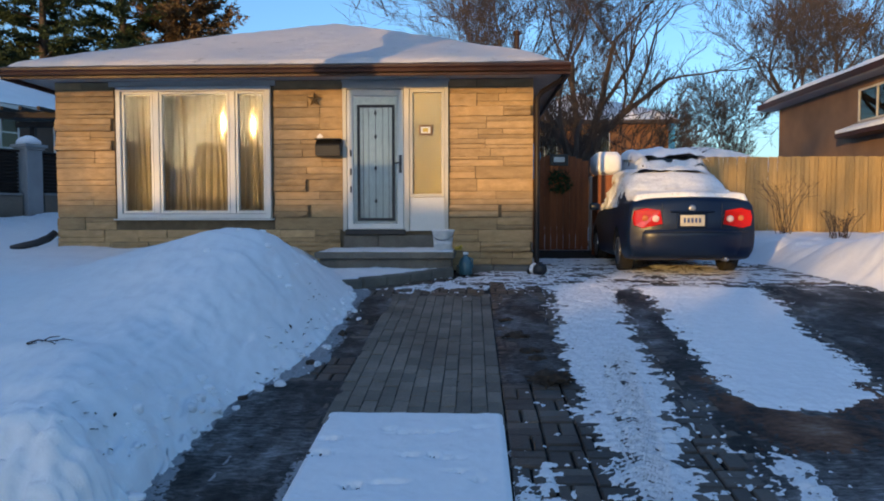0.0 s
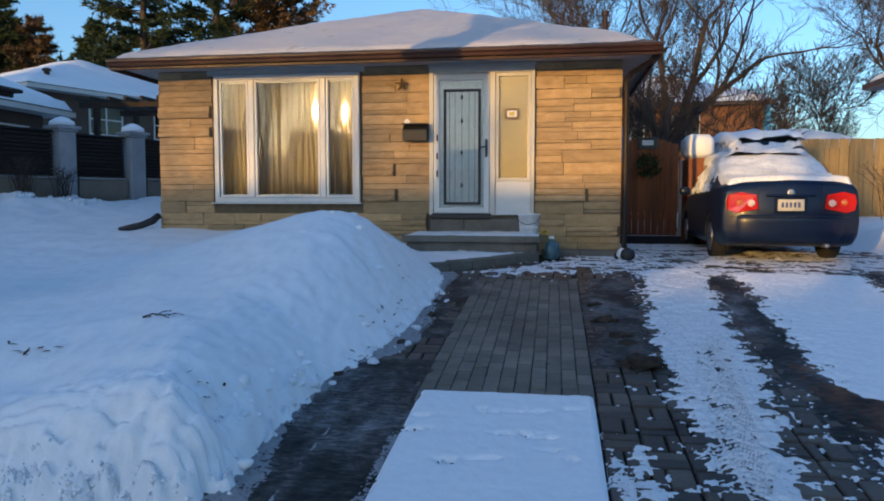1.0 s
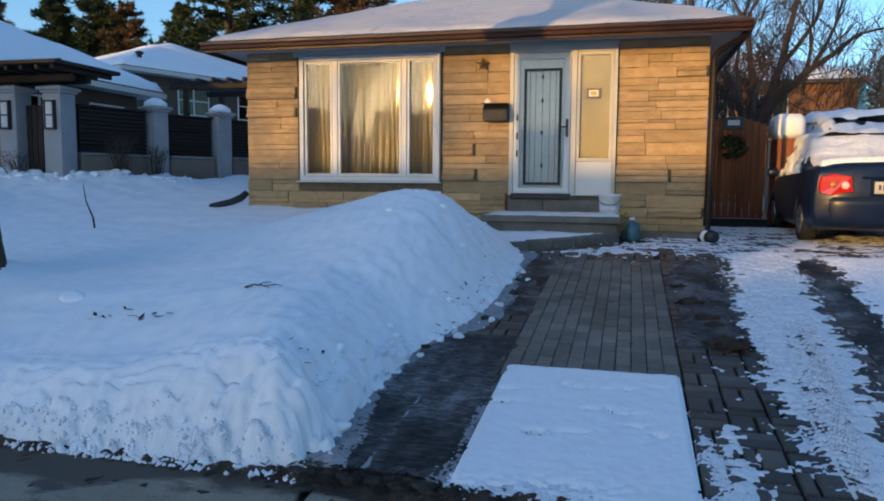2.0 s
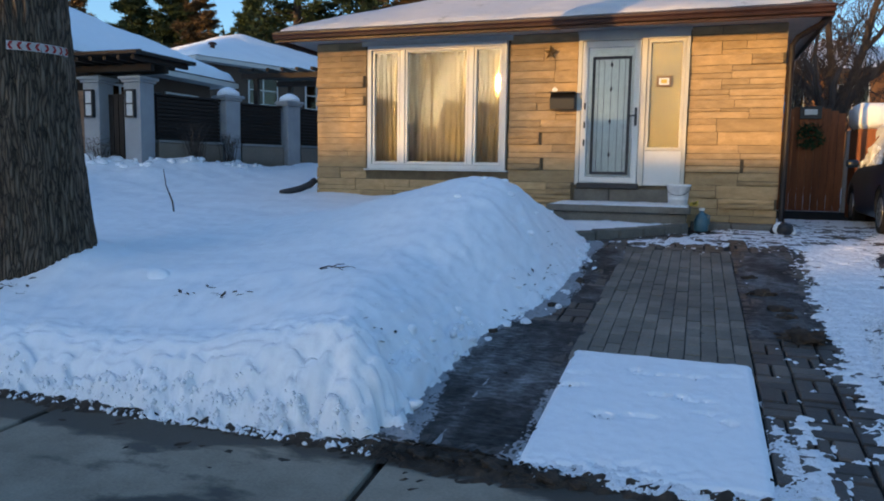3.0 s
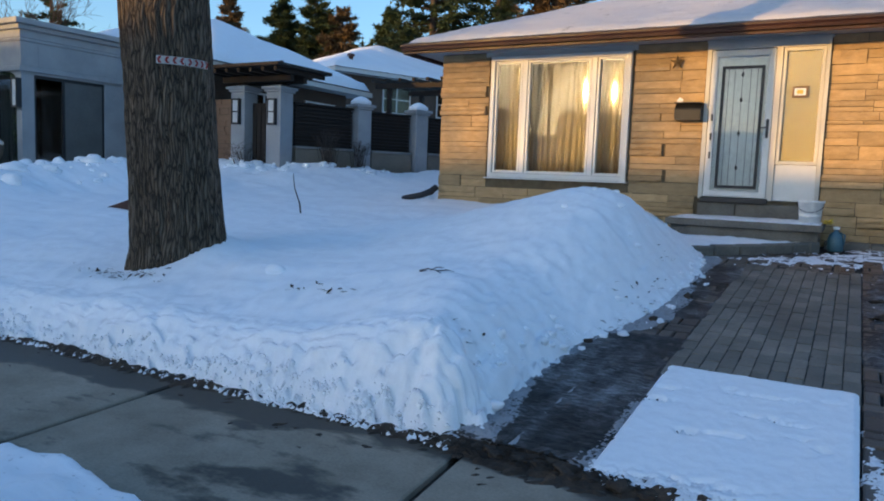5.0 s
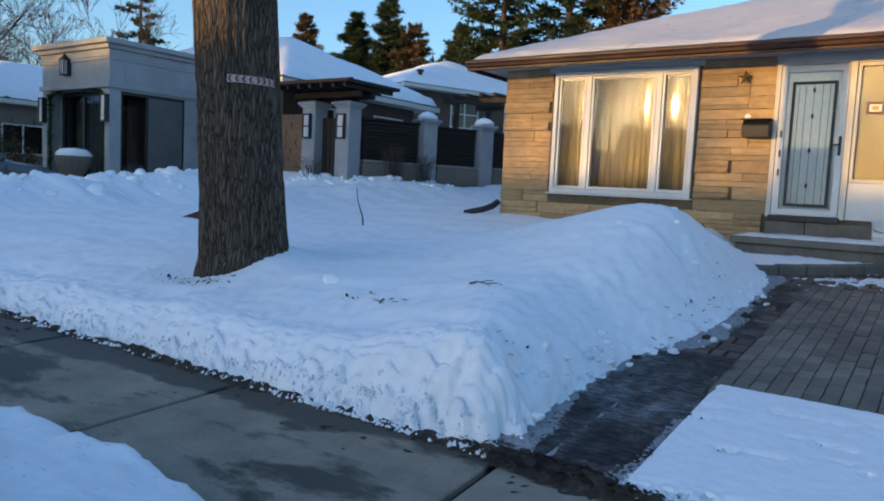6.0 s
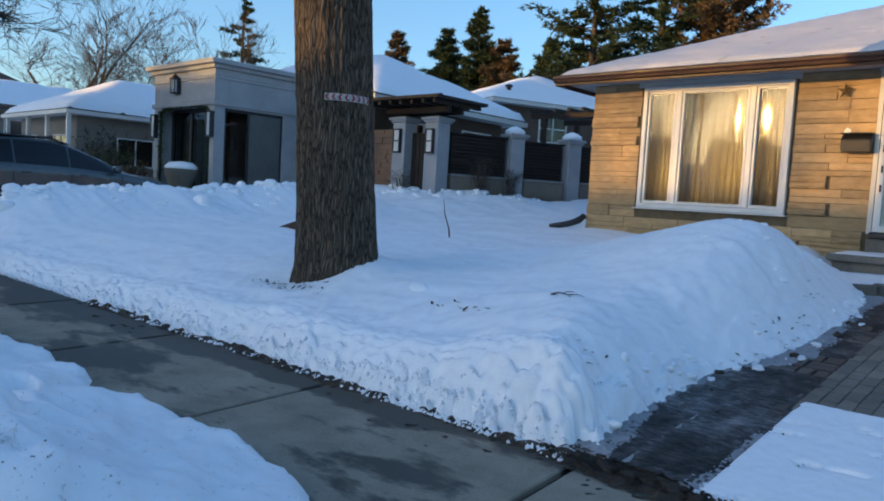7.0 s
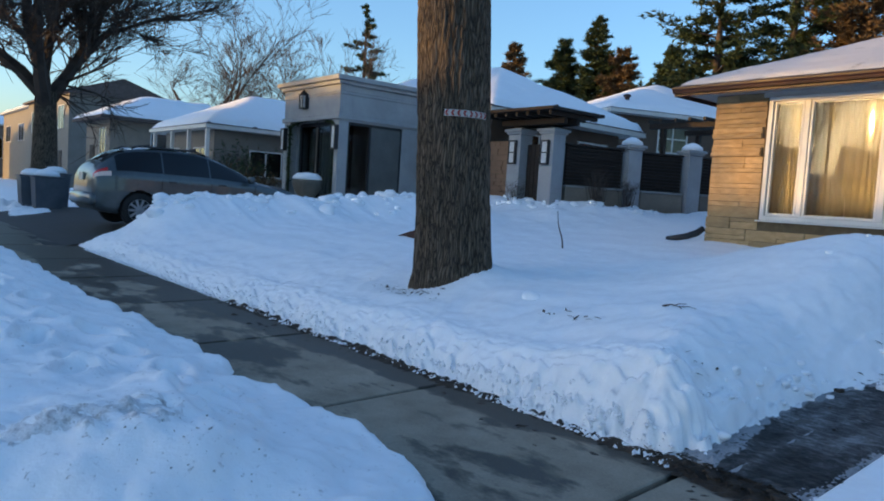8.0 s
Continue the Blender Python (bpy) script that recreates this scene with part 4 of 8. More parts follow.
def hip(bm, x0, x1, y0, y1, z, rise, inset=None):
    """A hipped roof body; the ridge runs along the longer side."""
    w, d = x1 - x0, y1 - y0
    h = min(w, d) / 2 if inset is None else inset
    c = [bm.verts.new(p) for p in ((x0, y0, z), (x1, y0, z), (x1, y1, z), (x0, y1, z))]
    if w <= d:
        r = [bm.verts.new(((x0 + x1) / 2, y0 + h, z + rise)), bm.verts.new(((x0 + x1) / 2, y1 - h, z + rise))]
        fs = ((c[0], c[1], r[0]), (c[1], c[2], r[1], r[0]), (c[2], c[3], r[1]), (c[3], c[0], r[0], r[1]))
    else:
        r = [bm.verts.new((x0 + h, (y0 + y1) / 2, z + rise)), bm.verts.new((x1 - h, (y0 + y1) / 2, z + rise))]
        fs = ((c[0], c[1], r[1], r[0]), (c[1], c[2], r[1]), (c[2], c[3], r[0], r[1]), (c[3], c[0], r[0]))
    for f in fs:
        bm.faces.new(f)
    bm.faces.new(c[::-1])
    return fixed(bm)


def roof_snow(x0, x1, y0, y1, z, slope, top, thick, step, seed, bare=None, margin=0.06):
    """A rounded blanket of snow over a hipped roof."""
    def h(x, y):
        inner = min(x - x0, x1 - x, y - y0, y1 - y)
        zz = min(z + slope * max(0, inner), top)
        t = thick * (0.85 + 0.35 * frac(x, y, seed, 0.7) + 0.12 * frac(x, y, seed + 2, 4))
        if bare:
            t *= bare(x, y)
        return zz + (t + 0.02) * smooth(-0.03, 0.12, inner - margin - 0.05 * frac(x, y, seed + 4, 2.2)) ** 0.5 - 0.02
    return field("snow", steps(x0 + 0.02, x1 - 0.02, step), steps(y0 + 0.02, y1 - 0.02, step), h, lambda x, y, q: q > min(z + slope * max(0, min(x - x0, x1 - x, y - y0, y1 - y)), top) - 0.018)


RS = 0.392
part("roof", hip(bmesh.new(), EX0 - 0.03, EX1 + 0.03, EY0 - 0.04, EY1 + 0.04, SOF + 0.09, (EX1 - EX0 + 0.06) / 2 * RS), SHINGLE, house, "low hipped shingle roof")
part("roof_snow", roof_snow(EX0, EX1, EY0, EY1, SOF + 0.095, RS, 5.2, 0.075, 0.07, 5,
     bare=lambda x, y: 1 - smooth(0.75, 1.45, x - 0.35 * (y - 10.75) + 0.15 * frac(x, y, 8, 3)) * smooth(12.2, 11.0, y)), SNOW_ROOF, house, "thin settled snow on the roof", smooth=True)
bm = bmesh.new()
lathe(bm, [(0.055, 3.8), (0.055, 5.05), (0.08, 5.06), (0.08, 5.14), (0.02, 5.17)], 12, (1.12, 15.3, 0))
part("vent_pipe", bm, FASCIA, house, "rusty brown metal flue pipe")

# front window
win = part("window", ring(bmesh.new(), -5.285, -2.875, 1.36, 3.39, 0.075, 11.35, 11.45, 0.008), VINYL, house, "large white three-part window with curtains behind")
for a, b in ((-4.705, -4.615), (-3.513, -3.427)):
    part("mullion", boxes((a, b, 11.372, 11.45, 1.437, 3.313), bevel=0.008), VINYL, win)


def bowed_pane(x0, x1, z0, z1, y, radius, turn):
    """A thin sealed pane, drawn inwards by the cold and turned a little in its sash."""
    bm = bmesh.new()
    nx, nz = 16, 20
    cx, cz = (x0 + x1) / 2, (z0 + z1) / 2
    for dy in (0.0, 0.006):
        g = [[bm.verts.new((x, y + dy + ((x1 - cx) ** 2 - (x - cx) ** 2) / (2 * radius) + ((z1 - cz) ** 2 - (z - cz) ** 2) / 120 - turn * (x - cx), z)) for z in steps(z0, z1, (z1 - z0) / nz)] for x in steps(x0, x1, (x1 - x0) / nx)]
        for c, d in zip(g, g[1:]):
            for k in range(nz):
                q = (c[k], d[k], d[k + 1], c[k + 1])
                bm.faces.new(q if dy == 0.0 else q[::-1])
    return bm


for a, b, bow, turn in ((-5.207, -4.708, 12.0, 0.0), (-4.612, -3.516, 5.6, 0.0), (-3.424, -2.953, 8.0, 0.092)):
    part("sash", ring(bmesh.new(), a + 0.003, b - 0.003, 1.438, 3.312, 0.04, 11.385, 11.44, 0.006), VINYL, win)
    p = part("pane", bowed_pane(a + 0.036, b - 0.036, 1.474, 3.276, 11.405, bow, turn), GLASS, win, smooth=True)
    p.visible_shadow = False
    part("spacer", ring(bmesh.new(), a + 0.042, b - 0.042, 1.477, 3.273, 0.012, 11.442, 11.449), ALLOY, win)
part("sill", boxes((-5.33, -2.84, 11.31, 11.45, 1.335, 1.358), bevel=0.004), VINYL, win)


def curtain(x0, x1, y, z0, z1, waves, depth, seed):
    bm = bmesh.new()
    rnd = random.Random(seed)
    ph = rnd.uniform(0, 6)
    cols = steps(x0, x1, 0.012)
    zs = steps(z0, z1, 0.15)
    grid = []
    for x in cols:
        u = (x - x0) / (x1 - x0)
        grid.append([bm.verts.new((x + 0.02 * math.sin(z * 2 + u * 9), y + depth * (0.35 + 0.65 * (z1 - z) / (z1 - z0)) * (math.sin(u * waves * 6.283 + ph) + 0.4 * math.sin(u * waves * 14.1 + z)), z)) for z in zs])
    for a, b in zip(grid, grid[1:]):
        for k in range(len(zs) - 1):
            bm.faces.new((a[k], b[k], b[k + 1], a[k + 1]))
    bmesh.ops.solidify(bm, geom=bm.faces[:], thickness=0.003)
    return bm


for a, b, w in ((-5.32, -4.66, 6), (-4.655, -4.06, 5), (-4.055, -3.46, 6), (-3.455, -2.84, 5)):
    single("curtain", curtain(a, b, 11.62, 1.13, 3.35, w, 0.016, int(a * -10)), CURTAIN, "hanging beige curtain with soft folds behind the glass", "curtain", "curtains of the front window", smooth=True)

# entrance: storm door, sidelight
ent = part("door_frame", wall_cells([-1.76, -1.70, -0.825, -0.745, -0.2, -0.15], [1.162, 3.32, 3.43], [(1, 0), (3, 0)], 11.35, 11.5), CREAM, house, "cream painted door frame with a sidelight")
part("sidelight_panel", boxes((-0.742, -0.203, 11.385, 11.44, 1.165, 1.68), bevel=0.006), VINYL, ent, "white lower panel")
part("sidelight_stop", ring(bmesh.new(), -0.742, -0.203, 1.683, 3.317, 0.05, 11.375, 11.44, 0.005), CREAM, ent)
part("sidelight_pane", boxes((-0.69, -0.25, 11.40, 11.408, 1.72, 3.27)), GLASS_RIPPLE, ent, "rippled obscure glass").visible_shadow = False
# Backing added so the glass shows its golden reflection as plain colour.
part("sheer", boxes((-0.73, -0.215, 11.425, 11.43, 1.70, 3.31)), REFLECT_BEIGE, ent, "beige backing that paints the golden reflection in the glass")
pq = part("plaque", ring(bmesh.new(), -0.6, -0.39, 2.62, 2.78, 0.03, 11.384, 11.398, 0.003), surface("plaque_wood", (0.16, 0.09, 0.04), (0.24, 0.14, 0.07), 6, 0.6), ent, "small brown framed sign in the sidelight")
# Pale square and yellow core paint a bright lamp reflection inside the frame.
part("plaque_face", boxes((-0.569, -0.421, 11.39, 11.397, 2.651, 2.749)), BUCKET, pq, "pale square painted as the reflection of a lamp")
part("plaque_mark", boxes((-0.535, -0.455, 11.386, 11.3895, 2.672, 2.728)), YELLOW, pq)


sd = part("storm_door", ring(bmesh.new(), -1.695, -0.83, 1.19, 3.315, 0.095, 11.36, 11.41, 0.008), VINYL, house, "white storm door with leaded full-length glass")
part("door_glass", boxes((-1.605, -0.92, 11.38, 11.386, 1.29, 3.19)), GLASS, sd).visible_shadow = False
part("inner_door", boxes((-1.69, -0.835, 11.415, 11.45, 1.165, 3.318)), BUCKET, sd, "white inner door")
part("came_border", ring(bmesh.new(), -1.54, -0.965, 1.32, 3.085, 0.042, 11.37, 11.379), LEAD, sd, "dark leaded border")
for x in (-1.45, -1.365, -1.26, -1.15, -1.06):
    part("came", boxes((x, x + 0.006, 11.374, 11.379, 1.357, 3.073)), LEAD, sd)
for z in (1.62, 2.12, 2.6, 2.96):
    bm = bmesh.new()
    prism(bm, [(-1.257, z - 0.05), (-1.235, z), (-1.257, z + 0.05), (-1.279, z)], 0.006, "y", 11.368)
    part("came_diamond", fixed(bm), LEAD, sd)
for z in (1.75, 2.02, 2.3):
    part("hinge", boxes((-1.65, -1.625, 11.348, 11.36, z, z + 0.1), bevel=0.003), BLACK, sd)
bm = boxes((-0.895, -0.86, 11.335, 11.36, 2.05, 2.32), bevel=0.006)
tube(bm, [(-0.877, 11.34, 2.2), (-0.877, 11.30, 2.2), (-0.9, 11.29, 2.2), (-0.99, 11.29, 2.19)], 0.011, 8)
part("handle", bm, BLACK, sd, "black lever handle on a long plate")
part("threshold", boxes((-1.72, -0.8, 11.31, 11.358, 1.11, 1.186), bevel=0.006), BLACK, house, "black door sweep and threshold")
part("step_wall", boxes((-1.76, -1.23, 11.37, 11.45, 0.9, 1.105), (-1.22, -0.15, 11.37, 11.45, 0.9, 1.105), bevel=0.008), PORCH_STONE, house, "grey block foundation under the door")

# downspout at the corner
bm = bmesh.new()
tube(bm, [(1.55, 10.92, 3.44), (1.5, 11.0, 3.36), (1.25, 11.3, 3.24), (1.19, 11.35, 3.14), (1.19, 11.35, 0.75), (1.19, 11.25, 0.64), (1.2, 10.95, 0.6)], 0.042, 8)
part("downspout", bm, surface("downspout_paint", (0.012, 0.008, 0.006), (0.024, 0.014, 0.01), 3, 0.5), house, "dark brown downspout at the corner", smooth=True)
bm = boxes((1.132, 1.25, 12.5, 12.78, 2.0, 2.6), bevel=0.02)
lathe(bm, [(0.085, 0), (0.085, 0.09), (0.06, 0.11)], 16, (1.25, 12.64, 2.4), pose(0, 0, 0, 0, 90, 0))
part("meter_box", bm, BLUE_TRIM, house, "bluish electricity meter on the side wall")

# porch
porch = thing("porch", (-1.0, 10.8, 0.5), "grey concrete porch step with a thin crust of snow", "porch")
part("porch_base", boxes((-1.92, -0.08, 10.36, 11.365, 0.3, 0.8), bevel=0.01), PORCH_STONE, porch)
part("porch_slab", boxes((-1.98, -0.03, 10.28, 11.37, 0.802, 0.895), bevel=0.012), PORCH_STONE, porch)


def thin_snow(x0, x1, y0, y1, z, t, seed, step=0.03, bite=0.3):
    def h(x, y):
        d = min(x - x0, x1 - x, y - y0, y1 - y) / 0.1 + bite * 2 * frac(x, y, seed, 3)
        return z + min(1.0, max(-0.4, d)) * t * (1 + 0.5 * frac(x, y, seed + 1, 5))
    return field("s", steps(x0, x1, step), steps(y0, y1, step), h, lambda x, y, q: q > z)


part("porch_snow", thin_snow(-1.96, -0.05, 10.29, 11.3, 0.893, 0.025, 4), SNOW_THIN, porch, smooth=True)

# curved stone edging and the snowy bed in front of the porch
EDGE = [(-1.32, 8.72), (-1.12, 8.9), (-0.88, 9.18), (-0.62, 9.52), (-0.38, 9.9), (-0.2, 10.2), (-0.1, 10.42)]
edging = thing("edging", (-0.7, 9.5, 0.5), "curved edging of rounded grey concrete blocks", "edging")
for (ax, ay), (bx, by) in zip(EDGE, EDGE[1:]):
    L = math.hypot(bx - ax, by - ay)
    bm = box(bmesh.new(), 0.004, L - 0.004, -0.07, 0.07, -0.12, 0.11, bevel=0.02)
    ob = part("block", bm, PORCH_STONE, edging)
    ob.matrix_basis = edging.matrix_basis.inverted() @ pose(ax, ay, drive_z((ay + by) / 2) + 0.01, 0, 0, math.degrees(math.atan2(by - ay, bx - ax)))
    ob.matrix_parent_inverse = Matrix()


def bed_h(x, y):
    d = (x - lin(y, [p[1] for p in EDGE], [p[0] for p in EDGE]))
    return 0.62 + 0.03 * frac(x, y, 2, 1.6) + 0.01 * frac(x, y, 4, 8) - 0.09 * smooth(-0.1, 0.05, d) + 0.05 * smooth(9.2, 10.4, y)


single("bed_snow", field("bed", steps(-2.3, -0.05, 0.04), steps(8.75, 10.34, 0.04), bed_h, lambda x, y, h: x < lin(y, [p[1] for p in EDGE], [p[0] for p in EDGE]) - 0.02), SNOW, "smooth snow filling the bed in front of the porch", "snow", kind="stuff", smooth=True)
# low ledge along the wall beside the porch
tagged(part("ledge", boxes((-0.02, 0.52, 10.98, 11.36, 0.3, 0.655), (0.53, 1.1, 10.98, 11.36, 0.3, 0.65), bevel=0.012), PORCH_STONE, None), "low grey concrete ledge at the foot of the wall", "ledge")

# ---- other houses ----
def wall_window(parent, x0, x1, y, z0, z1, face="-y", rows=1, cols=2, frame_mat=None, glass=None):
    """A window set on a wall: frame with bars and a pane; face: the way the wall looks."""
    fm, gm = frame_mat or VINYL, glass or GLASS_DARK
    b = 0.05
    def rot(r):
        a0, a1, c0, c1, e0, e1 = r
        if face == "-y":
            return (a0, a1, y - c1, y - c0, e0, e1)
        if face == "+y":
            return (a0, a1, y + c0, y + c1, e0, e1)
        if face == "+x":
            return (y + c0, y + c1, a0, a1, e0, e1)
        return (y - c1, y - c0, a0, a1, e0, e1)
    w = part("window", ring(bmesh.new(), x0, x1, z0, z1, b, -0.05, 0.0, 0, face, y), fm, parent)
    for k in range(1, cols):
        xm = x0 + (x1 - x0) * k / cols
        part("bar", boxes(rot((xm - 0.025, xm + 0.025, 0.0, 0.045, z0 + b, z1 - b))), fm, w)
    for k in range(1, rows):
        zm = z0 + (z1 - z0) * k / rows
        part("bar", boxes(rot((x0 + b, x1 - b, 0.022, 0.04, zm - 0.02, zm + 0.02))), fm, w)
    part("pane", boxes(rot((x0 + 0.02, x1 - 0.02, 0.006, 0.02, z0 + 0.02, z1 - 0.02))), gm, w)
    part("sill", boxes(rot((x0 - 0.05, x1 + 0.05, 0.0, 0.09, z0 - 0.06, z0 - 0.004))), CONCRETE, w)
    return w


def hip_house(name, label, x0, x1, y0, y1, z0, eave, rise, wall, group="", over=0.5, snow=0.14, seed=1, wins=(), door=None, fascia=None, coarse=0.25, gable=False, top=None):
    h = thing(name, ((x0 + x1) / 2, y0, z0), label, "house", group)
    part("wall", boxes((x0, x1, y0, y1, z0 - 0.5, eave)), wall, h)
    a0, a1, b0, b1 = x0 - over, x1 + over, y0 - over, y1 + over
    part("fascia", boxes((a0, a1, b0, b1, eave - 0.0, eave + 0.14)), fascia or VINYL, h)
    sl = rise / (min(a1 - a0, b1 - b0) / 2)
    part("roof", hip(bmesh.new(), a0 - 0.02, a1 + 0.02, b0 - 0.02, b1 + 0.02, eave + 0.145, rise, 0.02 if gable else None), top or (SNOW if gable else SHINGLE), h)
    if not gable:
        part("roof_snow", roof_snow(a0 + 0.02, a1 - 0.02, b0 + 0.02, b1 - 0.02, eave + 0.15, sl, 99, snow, coarse, seed), SNOW, h, "thick smooth snow on the roof", smooth=True)
    for w in wins:
        wall_window(h, *w)
    if door:
        dx, dy, dz = door
        d = part("door", boxes((dx, dx + 0.95, dy - 0.05, dy, dz, dz + 2.1), bevel=0.01), DARK_WOOD, h)
        part("knob", lathe(bmesh.new(), [(0.01, 0), (0.03, 0.02), (0.03, 0.04), (0.01, 0.06)], 10, (dx + 0.85, dy - 0.05, dz + 1.0), pose(0, 0, 0, 90, 0, 0)), ALLOY, d)
    return h


# neighbour: grey stucco portico and low hipped house behind a walled garden
hip_house("house", "low hipped house with dark walls and thick snow on its roof", -24, -14.0, 13.2, 18.8, 1.0, 3.75, 1.75, BRICK_DARK, over=0.6, snow=0.2, seed=11, coarse=0.16,
               wins=((14.2, 16.0, -14.0, 2.1, 3.4, "+x"), (16.8, 18.2, -14.0, 2.1, 3.4, "+x")))
nb2 = hip_house("house", "taller rear house block with a snowy hipped roof", -27.6, -17.55, 22.6, 32.5, 1.0, 5.15, 2.0, BRICK_DARK, over=0.55, snow=0.2, seed=17, coarse=0.2,
                wins=((24.6, 26.0, -17.55, 3.8, 4.95, "+x", 2, 2), (27.4, 28.6, -17.55, 3.8, 4.95, "+x", 2, 2)))
bm = bmesh.new()
lathe(bm, [(0.09, 0), (0.09, 0.3), (0.16, 0.31), (0.14, 0.38), (0.03, 0.42)], 12, (-17.9, 23.3, 5.6))
part("roof_vent", bm, FASCIA, nb2, "small brown roof vent")
# it stands askew to the street
nb2.matrix_basis = Matrix.Translation((-17, 22.05, 0)) @ pose(0, 0, 0, 0, 0, -21) @ Matrix.Translation((17, -22.05, 0)) @ nb2.matrix_basis

PX0, PX1, PY0, PY1, PZ = -18.98, -15.9, 9.55, 13.4, 4.5
por = thing("portico", (-17.6, 11, 1.0), "flat-roofed grey stucco portico with an arched opening and cornice", "portico")
part("pier", boxes((-16.1, PX1, PY0, PY0 + 0.3, 0.4, 3.25), bevel=0.01), STUCCO, por)
part("pier", boxes((PX0, -18.75, PY0, PY0 + 0.3, 0.4, 3.25), bevel=0.01), STUCCO, por)
part("pier", boxes((-16.4, PX1, 11.61, PY1, 0.4, 3.25), bevel=0.01), STUCCO, por)
part("rear_wall", boxes((PX0, -16.41, PY1 - 0.3, PY1, 0.4, 3.25)), STUCCO, por)
# Side wall and ceiling added to keep light out of the arch.
part("west_wall", boxes((PX0, PX0 + 0.3, PY0 + 0.302, PY1 - 0.302, 0.4, 3.25)), STUCCO, por)
part("inner_ceiling", boxes((PX0 + 0.402, -16.402, PY0 + 0.402, PY1 - 0.302, 3.6, 3.7)), STUCCO, por)
# head wall with arch
n = 14
arch = [(PX0, 3.252), (PX0, 3.95), (PX1, 3.95), (PX1, 3.252), (-16.102, 3.252), (-16.102, 3.16)]
arch += [(-17.425 + 1.323 * math.cos(math.pi * k / n), 3.16 + 0.24 * math.sin(math.pi * k / n)) for k in range(n + 1)][1:-1]
arch += [(-18.748, 3.16), (-18.748, 3.252)]
bm = bmesh.new()
prism(bm, arch, 0.4, "y", PY0)
part("head_wall", fixed(bm), STUCCO, por)
for a, b in ((-16.4, PX1), (PX0, PX0 + 0.4)):
    part("side_beam", boxes((a, b, PY0 + 0.402, PY1, 3.252, 3.95)), STUCCO, por)
part("string_course", boxes((PX0 - 0.06, PX1 + 0.06, PY0 - 0.06, PY1, 3.30, 3.42), (PX0 - 0.03, PX1 + 0.03, PY0 - 0.03, PY1, 3.952, 4.02), bevel=0.015), STUCCO, por)
part("cornice", boxes((PX0 - 0.02, PX1 + 0.02, PY0 - 0.02, PY1, 4.022, 4.2), (PX0 - 0.1, PX1 + 0.1, PY0 - 0.1, PY1 + 0.05, 4.202, 4.30), (PX0 - 0.2, PX1 + 0.2, PY0 - 0.2, PY1 + 0.1, 4.302, 4.42), bevel=0.012), STUCCO, por, "stepped stucco cornice")
part("roof_slab", boxes((PX0 - 0.1, PX1 + 0.1, PY0 - 0.1, PY1, 4.422, 4.44)), STUCCO, por)
# side glazing: clear and opaque panel
gz = part("glazing", boxes((-15.98, -15.93, PY0 + 0.302, PY0 + 0.35, 1.2, 3.25), (-15.98, -15.93, 10.53, 10.59, 1.2, 3.25), (-15.98, -15.93, 11.56, 11.608, 1.2, 3.25), (-15.98, -15.93, PY0 + 0.352, 10.528, 3.18, 3.25), (-15.98, -15.93, 10.592, 11.558, 3.18, 3.25)), BLACK, por, "dark framed side glazing")
part("pane", boxes((-15.96, -15.95, PY0 + 0.34, 10.54, 1.2, 3.2)), GLASS_DARK, gz)
part("panel", boxes((-15.965, -15.94, 10.58, 11.57, 1.2, 3.2)), surface("grey_panel", (0.1, 0.105, 0.1), (0.14, 0.145, 0.14), 2, 0.5), gz, "flat grey panel")
part("plinth", boxes((-16.42, PX1 + 0.05, PY0 - 0.05, PY1, 0.3, 1.2)), CONCRETE, por)
# garland round the arch
bm = bmesh.new()
rnd = random.Random(8)
path = [(-18.7, 1.2 + 0.1 * k) for k in range(20)] + [(-17.43 - 1.27 * math.cos(math.pi * k / 16), 3.12 + 0.22 * math.sin(math.pi * k / 16)) for k in range(17)] + [(-16.16, 3.1 - 0.1 * k) for k in range(20)]
tube(bm, [(px, PY0 + 0.05, pz) for px, pz in path], [0.035] * len(path), 6)
for px, pz in path:
    for k in range(9):
        d = Vector((rnd.uniform(-1, 1), rnd.uniform(-1, 0.6), rnd.uniform(-1, 1))).normalized() * rnd.uniform(0.08, 0.17)
        s = Vector((rnd.uniform(-1, 1), rnd.uniform(-1, 1), rnd.uniform(-1, 1))).normalized() * 0.03
        c = Vector((px + rnd.uniform(-0.05, 0.05), PY0 + 0.05, pz))
        bm.faces.new([bm.verts.new(v) for v in (c - s, c + s, c + d)])
single("garland", bm, NEEDLE, "dark evergreen garland hung round the arched opening", "garland")
# entrance inside the arch: glazed doors with pale curtains
ent2 = part("entry_door", ring(bmesh.new(), -18.66, -16.42, 1.0, 3.3, 0.1, 9.9, 9.98), BLACK, por, "dark glazed double entry door")
part("centre_stile", boxes((-17.7, -17.6, 9.9, 9.98, 1.102, 3.198)), BLACK, ent2)
for a, b in ((-18.6, -17.7), (-17.6, -16.56)):
    part("pane", boxes((a, b, 9.93, 9.94, 1.1, 3.2)), GLASS_DARK, ent2)
part("drape", curtain(-18.3, -18.05, 10.04, 1.1, 3.1, 2, 0.03, 3), VINYL, ent2, smooth=True)
part("drape", curtain(-17.58, -17.3, 10.04, 1.1, 3.1, 2, 0.03, 4), VINYL, ent2, smooth=True)
part("drape", curtain(-17.2, -17.0, 10.04, 1.1, 3.1, 2, 0.03, 6), VINYL, ent2, smooth=True)
# Black sheet that paints the dark interior behind the door glass.
part("dark_lobby", boxes((-18.6, -16.46, 10.3, 10.35, 1.0, 3.2)), BLACK, ent2)


